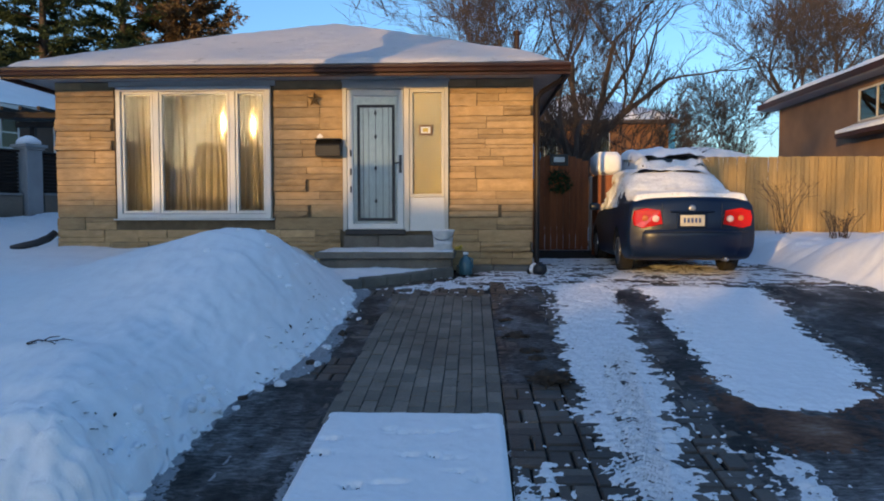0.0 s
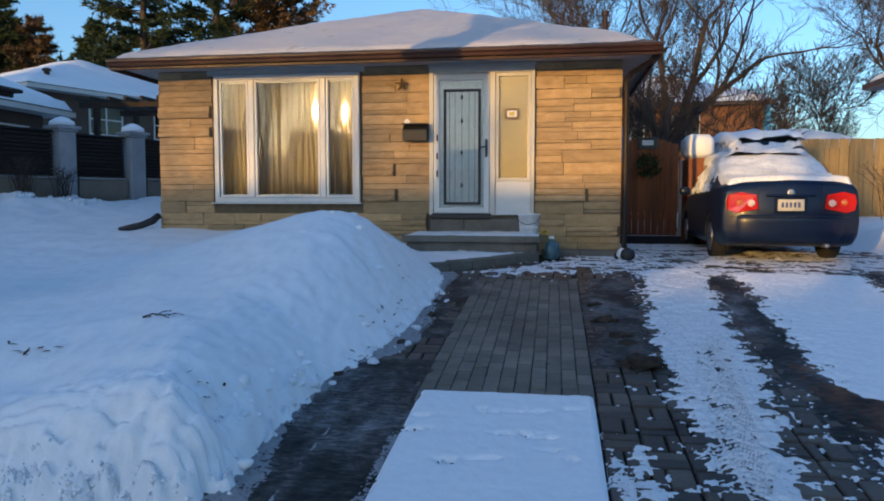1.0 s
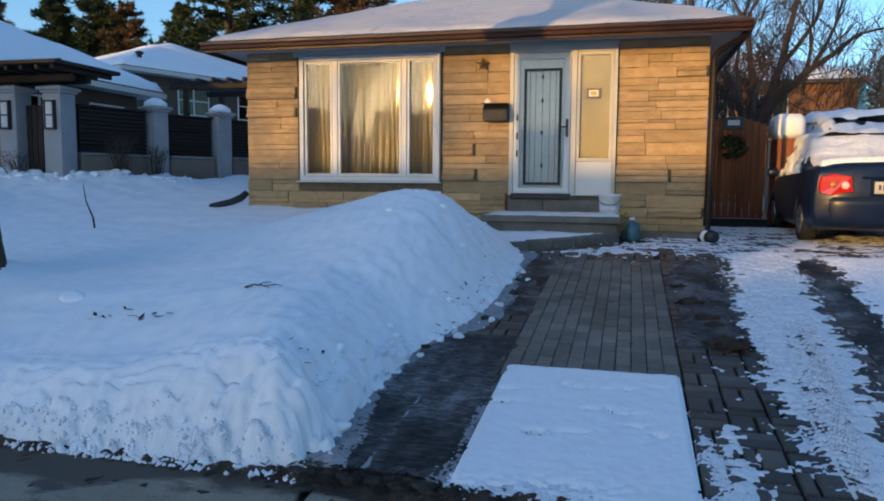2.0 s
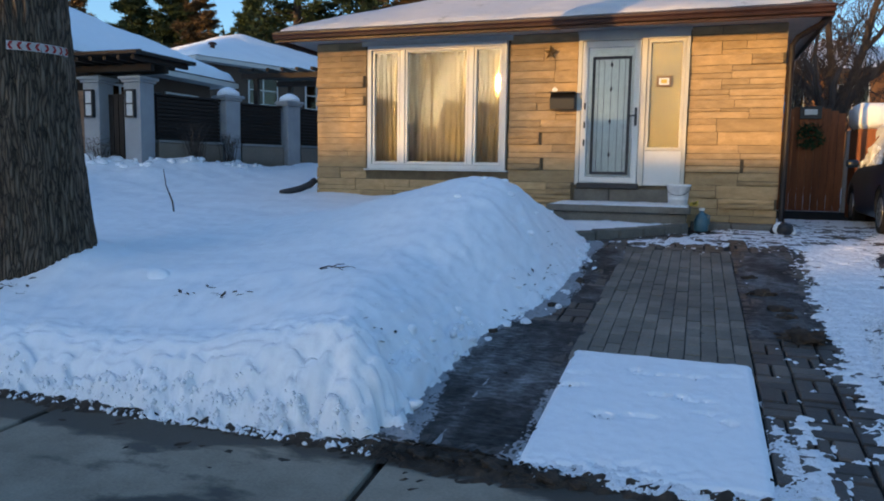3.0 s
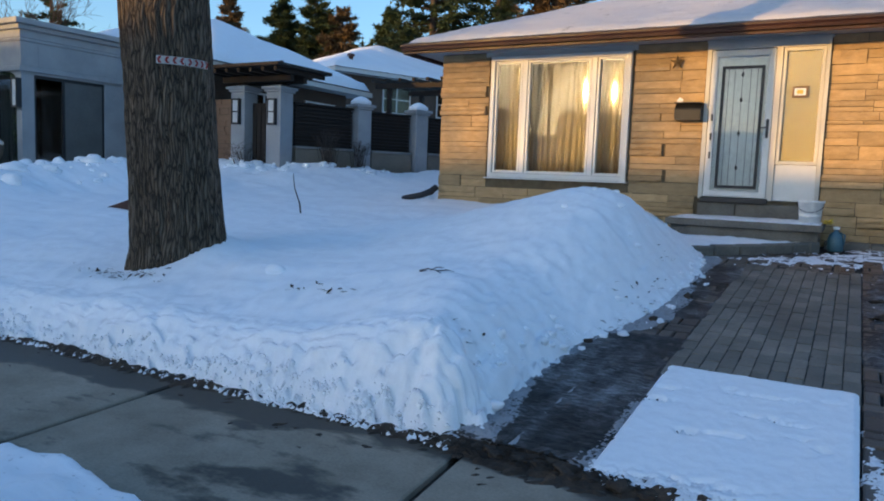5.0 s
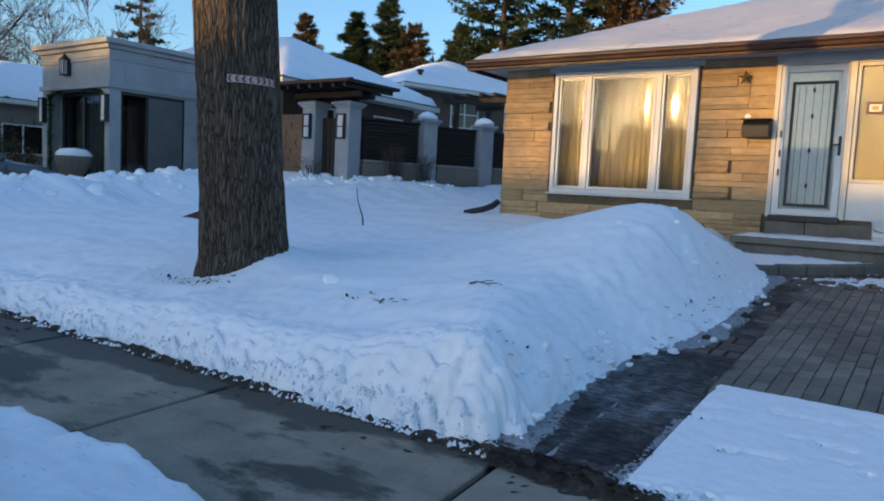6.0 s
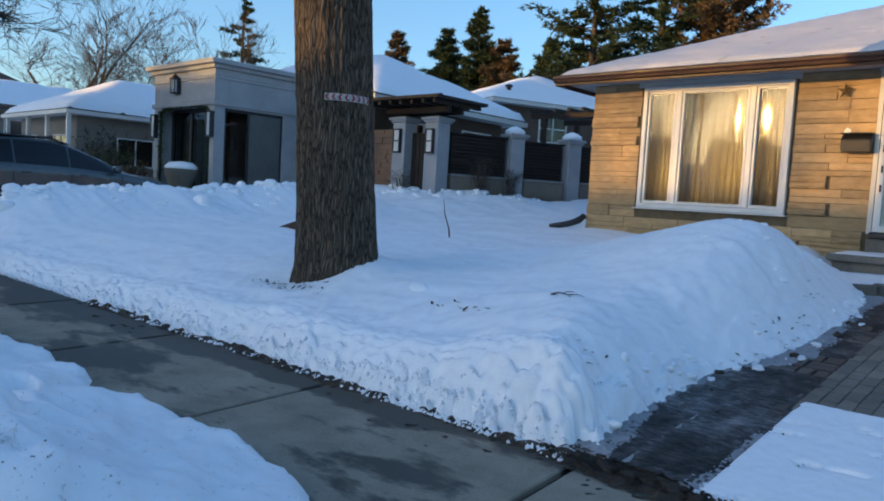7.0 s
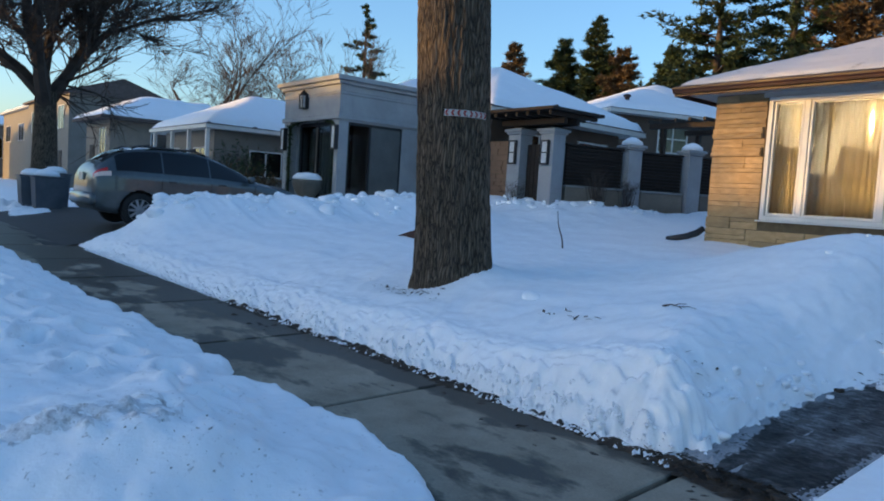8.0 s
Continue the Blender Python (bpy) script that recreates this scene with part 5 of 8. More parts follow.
def lantern(at, s=1.0):
    x, y, z = at
    t = thing("wall_lantern", at, "black metal wall lantern with pale glass panes", "lamp", "wall lanterns")
    bm = boxes((x - 0.14 * s, x - 0.12 * s, y - 0.02, y, z - 0.26 * s, z + 0.26 * s), (x + 0.12 * s, x + 0.14 * s, y - 0.12 * s, y, z - 0.2 * s, z + 0.2 * s), (x - 0.12 * s, x - 0.1 * s, y - 0.22 * s, y - 0.2 * s, z - 0.2 * s, z + 0.2 * s),
               (x + 0.1 * s, x + 0.12 * s, y - 0.22 * s, y - 0.2 * s, z - 0.2 * s, z + 0.2 * s), (x - 0.14 * s, x + 0.14 * s, y - 0.24 * s, y, z + 0.2 * s, z + 0.24 * s), (x - 0.12 * s, x + 0.12 * s, y - 0.22 * s, y, z - 0.24 * s, z - 0.2 * s), (x - 0.01, x + 0.01, y - 0.225 * s, y - 0.215 * s, z - 0.2 * s, z + 0.2 * s))
    part("cage", bm, BLACK, t)
    part("glass", boxes((x - 0.1 * s, x + 0.1 * s, y - 0.2 * s, y - 0.02, z - 0.19 * s, z + 0.19 * s)), LAMP_GLASS, t)
    bm = bmesh.new()
    lathe(bm, [(0.13 * s, z + 0.24 * s), (0.05 * s, z + 0.33 * s), (0.02 * s, z + 0.38 * s)], 12, (x, y - 0.12 * s, 0))
    part("cap", bm, BLACK, t)
    return t


lantern((-17.7, PY0, 3.84), 0.85)
for x in (-16.0, -18.87):
    t = thing("sconce", (x, PY0, 2.85), "tall black framed wall sconce with a pale pane", "lamp", "tall sconces")
    part("frame", boxes((x - 0.11, x - 0.08, PY0 - 0.12, PY0, 2.5, 3.14), (x + 0.08, x + 0.11, PY0 - 0.12, PY0, 2.5, 3.14), (x - 0.08, x + 0.08, PY0 - 0.12, PY0, 3.1, 3.14), (x - 0.08, x + 0.08, PY0 - 0.12, PY0, 2.5, 2.54)), BLACK, t)
    part("glass", boxes((x - 0.08, x + 0.08, PY0 - 0.1, PY0, 2.54, 3.1)), LAMP_GLASS, t)
# stone planter with snow on it
pl = thing("planter", (-16.75, 9.15, 1.2), "wide stone planter bowl heaped with snow", "planter")
bm = bmesh.new()
lathe(bm, [(0.2, 0.75), (0.18, 0.95), (0.2, 1.05), (0.36, 1.3), (0.4, 1.48), (0.4, 1.54), (0.36, 1.54)], 24, (-16.62, 9.1, 0.12))
part("bowl", bm, PORCH_STONE, pl, smooth=True)
bm = bmesh.new()
lathe(bm, [(0.39, 1.53), (0.4, 1.6), (0.28, 1.7), (0.06, 1.73)], 20, (-16.62, 9.1, 0.12))
part("snow_cap", bm, SNOW, pl, smooth=True)


# garden wall with stucco posts, dark slatted panels and a small pergola gate
def post(name, x, y, w, z0, z1, rotz, group, cap_snow=False, lamp=False):
    t = thing(name, (x, y, z0), "square grey stucco gate post with a black framed lamp" if lamp else "square grey stucco wall post with a flat cap" + (", snow on top" if cap_snow else ""), "post", group)
    m = pose(x, y, 0, 0, 0, rotz)
    def put(bm):
        bmesh.ops.transform(bm, matrix=m, verts=bm.verts)
        return bm
    h = w / 2
    part("shaft", put(boxes((-h, h, -h, h, z0 - 0.4, z1 - 0.16), bevel=0.012)), STUCCO, t)
    bm = boxes((-h - 0.04, h + 0.04, -h - 0.04, h + 0.04, z1 - 0.158, z1 - 0.1), bevel=0.01)
    a = [bm.verts.new(p) for p in ((-h - 0.08, -h - 0.08, z1 - 0.098), (h + 0.08, -h - 0.08, z1 - 0.098), (h + 0.08, h + 0.08, z1 - 0.098), (-h - 0.08, h + 0.08, z1 - 0.098))]
    b = [bm.verts.new((v.co.x, v.co.y, z1 - 0.04)) for v in a]
    top = bm.verts.new((0, 0, z1 + 0.04))
    bm.faces.new(a[::-1])
    for i in range(4):
        bm.faces.new((a[i], a[(i + 1) % 4], b[(i + 1) % 4], b[i]))
        bm.faces.new((b[i], b[(i + 1) % 4], top))
    part("cap", put(bm), STUCCO, t)
    if cap_snow:
        bm = bmesh.new()
        lathe(bm, [(h + 0.07, z1 - 0.03), (h + 0.06, z1 + 0.06), (h * 0.75, z1 + 0.14), (0.05, z1 + 0.18)], 16)
        part("snow_cap", put(bm), SNOW, t, smooth=True)
    if lamp:
        l = part("lamp", put(boxes((-0.12, -0.09, -h - 0.09, -h, z1 - 0.92, z1 - 0.32), (0.09, 0.12, -h - 0.09, -h, z1 - 0.92, z1 - 0.32), (-0.09, 0.09, -h - 0.09, -h, z1 - 0.36, z1 - 0.32), (-0.09, 0.09, -h - 0.09, -h, z1 - 0.92, z1 - 0.88), (-0.09, 0.09, -h - 0.085, -h, z1 - 0.64, z1 - 0.61))), BLACK, t, "tall black framed lamp")
        part("lamp_glass", put(boxes((-0.09, 0.09, -h - 0.07, -h - 0.004, z1 - 0.88, z1 - 0.36))), LAMP_GLASS, l)
    return t


post("gate_post", -12.62, 12.99, 0.44, 1.0, 3.3, 0, "gate posts", lamp=True)
post("gate_post", -11.62, 13.12, 0.44, 1.0, 3.3, 0, "gate posts", lamp=True)
post("wall_post", -10.86, 15.3, 0.4, 1.0, 3.1, -20, "garden wall posts", cap_snow=True)
post("wall_post", -10.15, 16.95, 0.4, 1.0, 3.1, -22, "garden wall posts", cap_snow=True)


def slat_panel(a, b, z0, z1, n):
    """Low plastered wall with a framed panel of dark horizontal slats above."""
    (ax, ay), (bx, by) = a, b
    L, r = math.hypot(bx - ax, by - ay), math.degrees(math.atan2(by - ay, bx - ax))
    t = thing("garden_wall", (ax, ay, 1.0), "low plastered wall topped by a dark slatted wooden panel", "fence", "garden wall sections")
    def put(bm):
        bmesh.ops.transform(bm, matrix=pose(ax, ay, 0, 0, 0, r), verts=bm.verts)
        return bm
    part("base", put(boxes((0.18, L - 0.18, -0.12, 0.12, 0.4, z0 - 0.06), bevel=0.01)), BRICK_BUFF, t, "beige plastered base")
    part("coping", put(boxes((0.18, L - 0.18, -0.15, 0.15, z0 - 0.058, z0), bevel=0.01)), CONCRETE, t)
    part("backing", put(boxes((0.2, L - 0.2, 0.03, 0.05, z0 + 0.002, z1 - 0.042))), BLACK, t)
    part("rail", put(boxes((0.18, L - 0.18, -0.06, 0.06, z1 - 0.04, z1 + 0.01), bevel=0.006)), DARK_WOOD, t)
    h = (z1 - z0 - 0.06) / n
    for k in range(n):
        part("slat", put(boxes((0.2, L - 0.2, -0.03, 0.0, z0 + 0.01 + h * k, z0 + h * (k + 1) - 0.012))), DARK_WOOD, t)
    return t


slat_panel((-11.55, 13.3), (-10.9, 15.25), 1.93, 2.95, 11)
slat_panel((-10.82, 15.4), (-10.2, 16.9), 1.93, 2.92, 11)
slat_panel((-10.1, 17.05), (-9.6, 19.6), 1.95, 2.92, 11)
per = thing("pergola", (-12.1, 13.1, 3.3), "dark timber pergola roof over the garden gate, snow on top", "pergola")
part("beam", boxes((-13.2, -11.05, 12.85, 12.97, 3.36, 3.52), bevel=0.01), DARK_WOOD, per)
part("beam", boxes((-13.2, -11.05, 13.3, 13.42, 3.36, 3.52), bevel=0.01), DARK_WOOD, per)
for k in range(7):
    x = -13.3 + 0.37 * k
    part("rafter", boxes((x, x + 0.09, 12.3, 14.0, 3.522, 3.62), bevel=0.008), DARK_WOOD, per)
part("deck", boxes((-13.55, -10.85, 12.2, 14.1, 3.622, 3.70), bevel=0.01), DARK_WOOD, per)
part("finial", boxes((-11.55, -11.47, 13.0, 13.08, 3.702, 3.86), bevel=0.01), DARK_WOOD, per)
# closed dark gate between the posts and the stone wall beside it
gt = thing("garden_gate", (-12.1, 13.05, 1.0), "dark wooden garden gate between stucco posts", "gate")
for k in range(4):
    part("board", boxes((-12.38 + 0.14 * k, -12.26 + 0.14 * k, 13.03, 13.07, 1.0, 2.9)), DARK_WOOD, gt)
for z in (1.5, 2.6):
    part("gate_rail", boxes((-12.39, -11.85, 13.072, 13.1, z, z + 0.1)), DARK_WOOD, gt)
rough_wall = thing("stone_wall", (-14.3, 13.0, 1.0), "dark rough-stone garden wall between portico and gate", "wall")
part("core", boxes((-15.85, -12.9, 13.0, 13.2, 0.5, 3.0)), MORTAR, rough_wall)
rnd = random.Random(31)
z = 1.0
while z < 2.95:
    hh = rnd.uniform(0.08, 0.17)
    x = -15.85
    while x < -12.95:
        ww = min(rnd.uniform(0.15, 0.45), -12.9 - x)
        part("stone", boxes((x + 0.008, x + ww - 0.008, 12.95 - rnd.uniform(0, 0.03), 13.0, z + 0.006, min(z + hh, 3.0) - 0.006)), BRICK_BROWN, rough_wall)
        x += ww
    z += hh

# second pergola seen over the wall
per2 = thing("pergola", (-11.5, 20.5, 1.0), "open dark timber pergola in the neighbour's back garden", "pergola")
for x, y in ((-13.0, 19.6), (-9.6, 19.6), (-13.0, 21.6), (-9.6, 21.6)):
    part("post", boxes((x, x + 0.14, y, y + 0.14, 0.6, 4.05)), DARK_WOOD, per2)
part("beam", boxes((-13.4, -9.1, 19.55, 19.75, 4.052, 4.21)), DARK_WOOD, per2)
part("beam", boxes((-13.4, -9.1, 21.55, 21.75, 4.052, 4.21)), DARK_WOOD, per2)
for k in range(9):
    part("rafter", boxes((-13.3 + 0.5 * k, -13.22 + 0.5 * k, 19.2, 22.1, 4.212, 4.31)), DARK_WOOD, per2)

# right-hand neighbour: brown brick house, its side wall running back along the lot line
rh = thing("house", (14, 18, 0.9), "brown brick house with dark eaves and snow on the roof", "house")
RX, RY0, RY1, RE = 10.5, 12.0, 25.3, 4.95
part("wall", boxes((RX, 19.0, RY0, RY1, 0.3, RE)), BRICK_BROWN, rh, "brown brick side wall")
part("soffit", boxes((RX - 0.5, RX - 0.002, RY0 - 0.5, RY1 + 0.5, RE - 0.02, RE)), SOFFIT, rh)
part("fascia", boxes((RX - 0.54, 19.5, RY0 - 0.54, RY1 + 0.54, RE + 0.002, RE + 0.16)), FASCIA, rh, "dark red-brown fascia")
part("roof", hip(bmesh.new(), RX - 0.56, 19.52, RY0 - 0.56, RY1 + 0.56, RE + 0.162, 1.6), SHINGLE, rh)
part("roof_snow", roof_snow(RX - 0.5, 19.5, RY0 - 0.5, RY1 + 0.5, RE + 0.17, 1.6 / 4.54, 99, 0.13, 0.2, 67), SNOW, rh, "snow on the roof", smooth=True)
wall_window(rh, 18.4, 20.2, RX, 3.85, 4.72, "-x", 1, 2, CREAM)
bm = bmesh.new()
prism(bm, [(RX - 0.55, 3.45), (RX - 0.003, 3.45), (RX - 0.003, 3.74), (RX - 0.55, 3.56)], 2.6, "y", 17.8)
part("canopy", fixed(bm), FASCIA, rh, "small dark canopy below the window")
bm = bmesh.new()
prism(bm, [(RX - 0.54, 3.565), (RX - 0.004, 3.745), (RX - 0.004, 3.84), (RX - 0.54, 3.65)], 2.56, "y", 17.82)
part("canopy_snow", fixed(bm), SNOW, rh)

# house far behind the back gardens, with blue trim
fb = hip_house("house", "brown brick house with bright blue trim behind", 2.0, 10.7, 40, 48, 0.8, 6.3, 1.9, surface("orange_brick", (0.24, 0.11, 0.045), (0.33, 0.155, 0.07), 2, 0.9), over=0.5, snow=0.25, seed=23, coarse=0.4, fascia=SHINGLE,
               wins=((3.4, 4.8, 40, 4.2, 5.8, "-y", 1, 2), (6.2, 7.6, 40, 4.2, 5.8, "-y", 1, 2)))
part("corner_trim", boxes((10.702, 11.0, 39.8, 40.3, 1.0, 6.29)), BLUE_TRIM, fb, "bright blue corner board")
hip_house("shed", "grey garden shed with snow on its low roof", 8.5, 12.5, 33, 36, 0.7, 3.6, 0.7, SIDING, over=0.25, snow=0.2, seed=29, coarse=0.3)
hip_house("house", "distant low house behind the fence, snow on its roof", 20, 32, 55, 64, 0.8, 4.0, 1.8, BRICK_BROWN, seed=37, coarse=0.6)

# houses further along the street
porch_house = hip_house("house", "grey-beige bungalow with deep snow on its hipped roof", -33.6, -27.9, 11.0, 19.0, 0.7, 3.6, 1.6, SIDING, "houses along the street", 0.6, 0.2, 41,
          wins=((-33.2, -31.8, 11.0, 1.6, 2.9, "-y", 1, 3), (-30.0, -28.6, 11.0, 1.7, 2.9, "-y", 1, 2), (12.5, 14.0, -27.9, 1.8, 2.9, "+x"), (15.5, 17.0, -27.9, 1.8, 2.9, "+x")), door=(-31.4, 11.0, 0.7))
for px in (-33.9, -31.6, -29.6, -27.6):
    part("porch_post", boxes((px, px + 0.14, 10.5, 10.64, 0.5, 3.59), bevel=0.01), VINYL, porch_house, "white porch post")
for px in (-31.46, -29.46):
    part("porch_rail", boxes((px, px + 1.86, 10.54, 10.6, 1.5, 1.58), (px, px + 1.86, 10.54, 10.6, 1.0, 1.06)), VINYL, porch_house)
hip_house("house", "beige bungalow with deep snow on its hipped roof", -45.6, -40.7, 10.4, 19.0, 0.9, 4.5, 1.4, BRICK_BUFF, "houses along the street", 0.65, 0.2, 43, fascia=SHINGLE,
          wins=((-42.6, -41.4, 10.4, 2.1, 4.1, "-y", 1, 2), (12.5, 13.6, -40.7, 2.2, 4.0, "+x", 1, 1)), door=(-44.6, 10.4, 1.1))
hip_house("house", "beige two-storey house with a low gabled roof further along the street", -76, -60, 12.5, 20.0, 0.9, 7.6, 1.4, SIDING, "houses along the street", 0.4, 0.2, 47, coarse=0.6, gable=True, top=SHINGLE, fascia=SHINGLE,
          wins=((-74, -71.5, 12.5, 5.0, 6.8, "-y"), (-68, -65.5, 12.5, 5.0, 6.8, "-y"), (-63.5, -61.5, 12.5, 5.0, 6.8, "-y"), (-68, -65.5, 12.5, 2.0, 3.8, "-y")), door=(-63.0, 12.5, 1.2))
hip_house("house", "dark two-storey house beyond the street trees", -100, -82, 14.0, 24, 0.9, 8.0, 2.2, SIDING, "houses along the street", 0.5, 0.2, 48, coarse=0.7, wins=((-98, -95, 14.0, 4.8, 6.6, "-y"), (-90, -87, 14.0, 4.8, 6.6, "-y")))
hip_house("house", "pale house at the far end of the street", -125, -104, 8.0, 18, 0.9, 7.0, 1.8, SIDING, "houses along the street", 0.5, 0.2, 53, coarse=0.7, wins=((-122, -119, 8.0, 3.0, 5.5, "-y"), (9.5, 11.5, -104.0, 3.0, 5.5, "+x"), (13.5, 15.5, -104.0, 3.0, 5.5, "+x")))

# neighbour's driveway
tagged(part("driveway", field("d", steps(-20.5, -13.0, 0.5), steps(2.2, 9.5, 0.15), lambda x, y: lin(y + 0.042 * rise(x), [2.9, 4.2, 9.5], [0.0, 0.22, 0.62]) + 0.0167 * rise(x) * lin(y, [3, 9], [1, 0.6]) + 0.012 * frac(x, y, 1, 2), lambda *a: True), ASPHALT, None), "neighbour's dark cleared driveway", "driveway", kind="structure")

# back fence of vertical pine boards, running behind the driveway
bf = thing("fence", (7.5, 17.4, 0.7), "tall weathered pine board fence behind the driveway", "fence")
rnd = random.Random(12)
me_board = [mesh_of("board", boxes((0, 0.096, -0.011, 0.011, 0, 1.945 + 0.004 * k), bevel=0.004), FENCE_WOOD) for k in range(4)]
x = 5.3
while x < 10.3:
    ob = new("board", me_board[rnd.randrange(4)])
    ob.parent = bf
    ob.matrix_parent_inverse = bf.matrix_basis.inverted()
    ob.matrix_basis = pose(x, 17.4 + rnd.uniform(-0.008, 0.008), 0.79 + rnd.uniform(-0.006, 0.006), 0, rnd.uniform(-0.3, 0.3), 0)
    x += 0.102
for z in (1.1, 2.3):
    part("rail", boxes((5.3, 10.4, 17.42, 17.47, z, z + 0.09)), FENCE_WOOD, bf)
for k in range(5):
    part("post", boxes((5.32 + 1.22 * k, 5.42 + 1.22 * k, 17.472, 17.57, 0.4, 2.6)), FENCE_WOOD, bf)

# cedar gate beside the house
cg = thing("gate", (2.0, 15.5, 0.7), "reddish cedar board gate beside the house", "gate")
for k in range(10):
    x = 1.34 + 0.128 * k
    part("board", boxes((x, x + 0.122, 15.5, 15.525, 0.68, 2.5 + 0.16 * math.sin(math.pi * (k + 0.5) / 10)), bevel=0.004), GATE_WOOD, cg)
for z in (1.0, 2.2):
    part("gate_rail", boxes((1.34, 2.62, 15.527, 15.57, z, z + 0.1)), GATE_WOOD, cg)
part("gate_post", boxes((2.64, 2.78, 15.45, 15.59, 0.5, 2.2), bevel=0.01), surface("grey_post", (0.3, 0.28, 0.25), (0.38, 0.36, 0.33), 3, 0.8), cg, "pale grey gate post")
part("gate_post", boxes((1.17, 1.32, 15.45, 15.59, 0.5, 2.65), bevel=0.01), GATE_WOOD, cg)
bfw = thing("fence", (3.2, 15.6, 0.7), "cedar board fence beside the gate", "fence")
for k in range(6):
    part("board", boxes((2.8 + 0.13 * k, 2.925 + 0.13 * k, 15.6, 15.62, 0.65, 2.05), bevel=0.004), GATE_WOOD, bfw)
# garden sign and dark ornament on the gate
sg = thing("gate_sign", (2.0, 15.48, 2.5), "small dark framed sign hung on the gate", "sign")
part("board", boxes((1.82, 2.2, 15.465, 15.495, 2.42, 2.66), bevel=0.008), BLACK, sg)
part("sign_bar", boxes((1.9, 2.12, 15.461, 15.4645, 2.5, 2.6)), LAMP_GLASS, sg)
bm = bmesh.new()
rnd = random.Random(5)
for k in range(260):
    a = rnd.uniform(0, 6.283)
    rr = 0.25 * rnd.random() ** 0.5
    c = Vector((2.02 + rr * math.cos(a), 15.45, 2.08 + rr * math.sin(a)))
    d = Vector((rnd.uniform(-1, 1), rnd.uniform(-1, 0), rnd.uniform(-1, 1))).normalized() * rnd.uniform(0.05, 0.13)
    s = d.cross(Vector((rnd.uniform(-1, 1), 1, rnd.uniform(-1, 1)))).normalized() * 0.018
    bm.faces.new([bm.verts.new(v) for v in (c - s, c + s, c + d)])
# Dark gate ornament, built as a disc of needle blades.
single("wreath", bm, NEEDLE, "dark ornament hung on the gate, built of evergreen needles", "wreath")


# dark evergreen shrubs and a low rail in front of the bungalow beyond the portico
def shrub(label, x, y, z, h, r, seed, mat):
    rnd = random.Random(seed)
    t = thing("evergreen_shrub", (x, y, z), label, "shrub", "dark shrubs by the next driveway")
    stem = bmesh.new()
    verts, faces = [], []
    for k in range(46):
        a, u = rnd.uniform(0, 6.283), rnd.random()
        d = Vector((math.cos(a) * r * (0.4 + 0.6 * u), math.sin(a) * r * (0.4 + 0.6 * u), h * rnd.uniform(0.25, 1.0)))
        tube(stem, [(x, y, z - 0.1), Vector((x, y, z)) + d * 0.5, Vector((x, y, z)) + d], [0.02, 0.012, 0.005], 3, False)
        for q in range(16):
            c = Vector((x, y, z)) + d * rnd.uniform(0.35, 1.05) + Vector((rnd.gauss(0, 0.08), rnd.gauss(0, 0.08), rnd.gauss(0, 0.08)))
            nd = Vector((rnd.gauss(0, 1), rnd.gauss(0, 1), rnd.gauss(0.3, 0.8))).normalized() * rnd.uniform(0.06, 0.15)
            s_ = nd.cross(Vector((rnd.gauss(0, 1), rnd.gauss(0, 1), 1))).normalized() * 0.035
            verts.extend((c - s_, c + s_, c + nd))
            faces.append((len(verts) - 3, len(verts) - 2, len(verts) - 1))
    part("stems", stem, TWIG, t)
    me = bpy.data.meshes.new("foliage")
    me.from_pydata([tuple(v) for v in verts], [], faces)
    me.materials.append(mat)
    ob = new("foliage", me)
    ob.parent = t
    ob.matrix_parent_inverse = t.matrix_basis.inverted()


for k, (sx, sy, sh, sr, sm) in enumerate(((-24.4, 10.0, 2.0, 0.8, NEEDLE), (-23.2, 9.8, 2.25, 0.7, NEEDLE), (-22.1, 9.7, 2.0, 0.7, NEEDLE_BROWN), (-21.0, 9.6, 1.9, 0.75, NEEDLE), (-20.1, 9.5, 1.3, 0.6, NEEDLE_BROWN), (-25.6, 9.6, 1.3, 0.6, NEEDLE_BROWN))):
    shrub("dark overgrown evergreen shrub beside the neighbour's driveway", sx, sy, 0.65, sh, sr, 500 + k, sm)

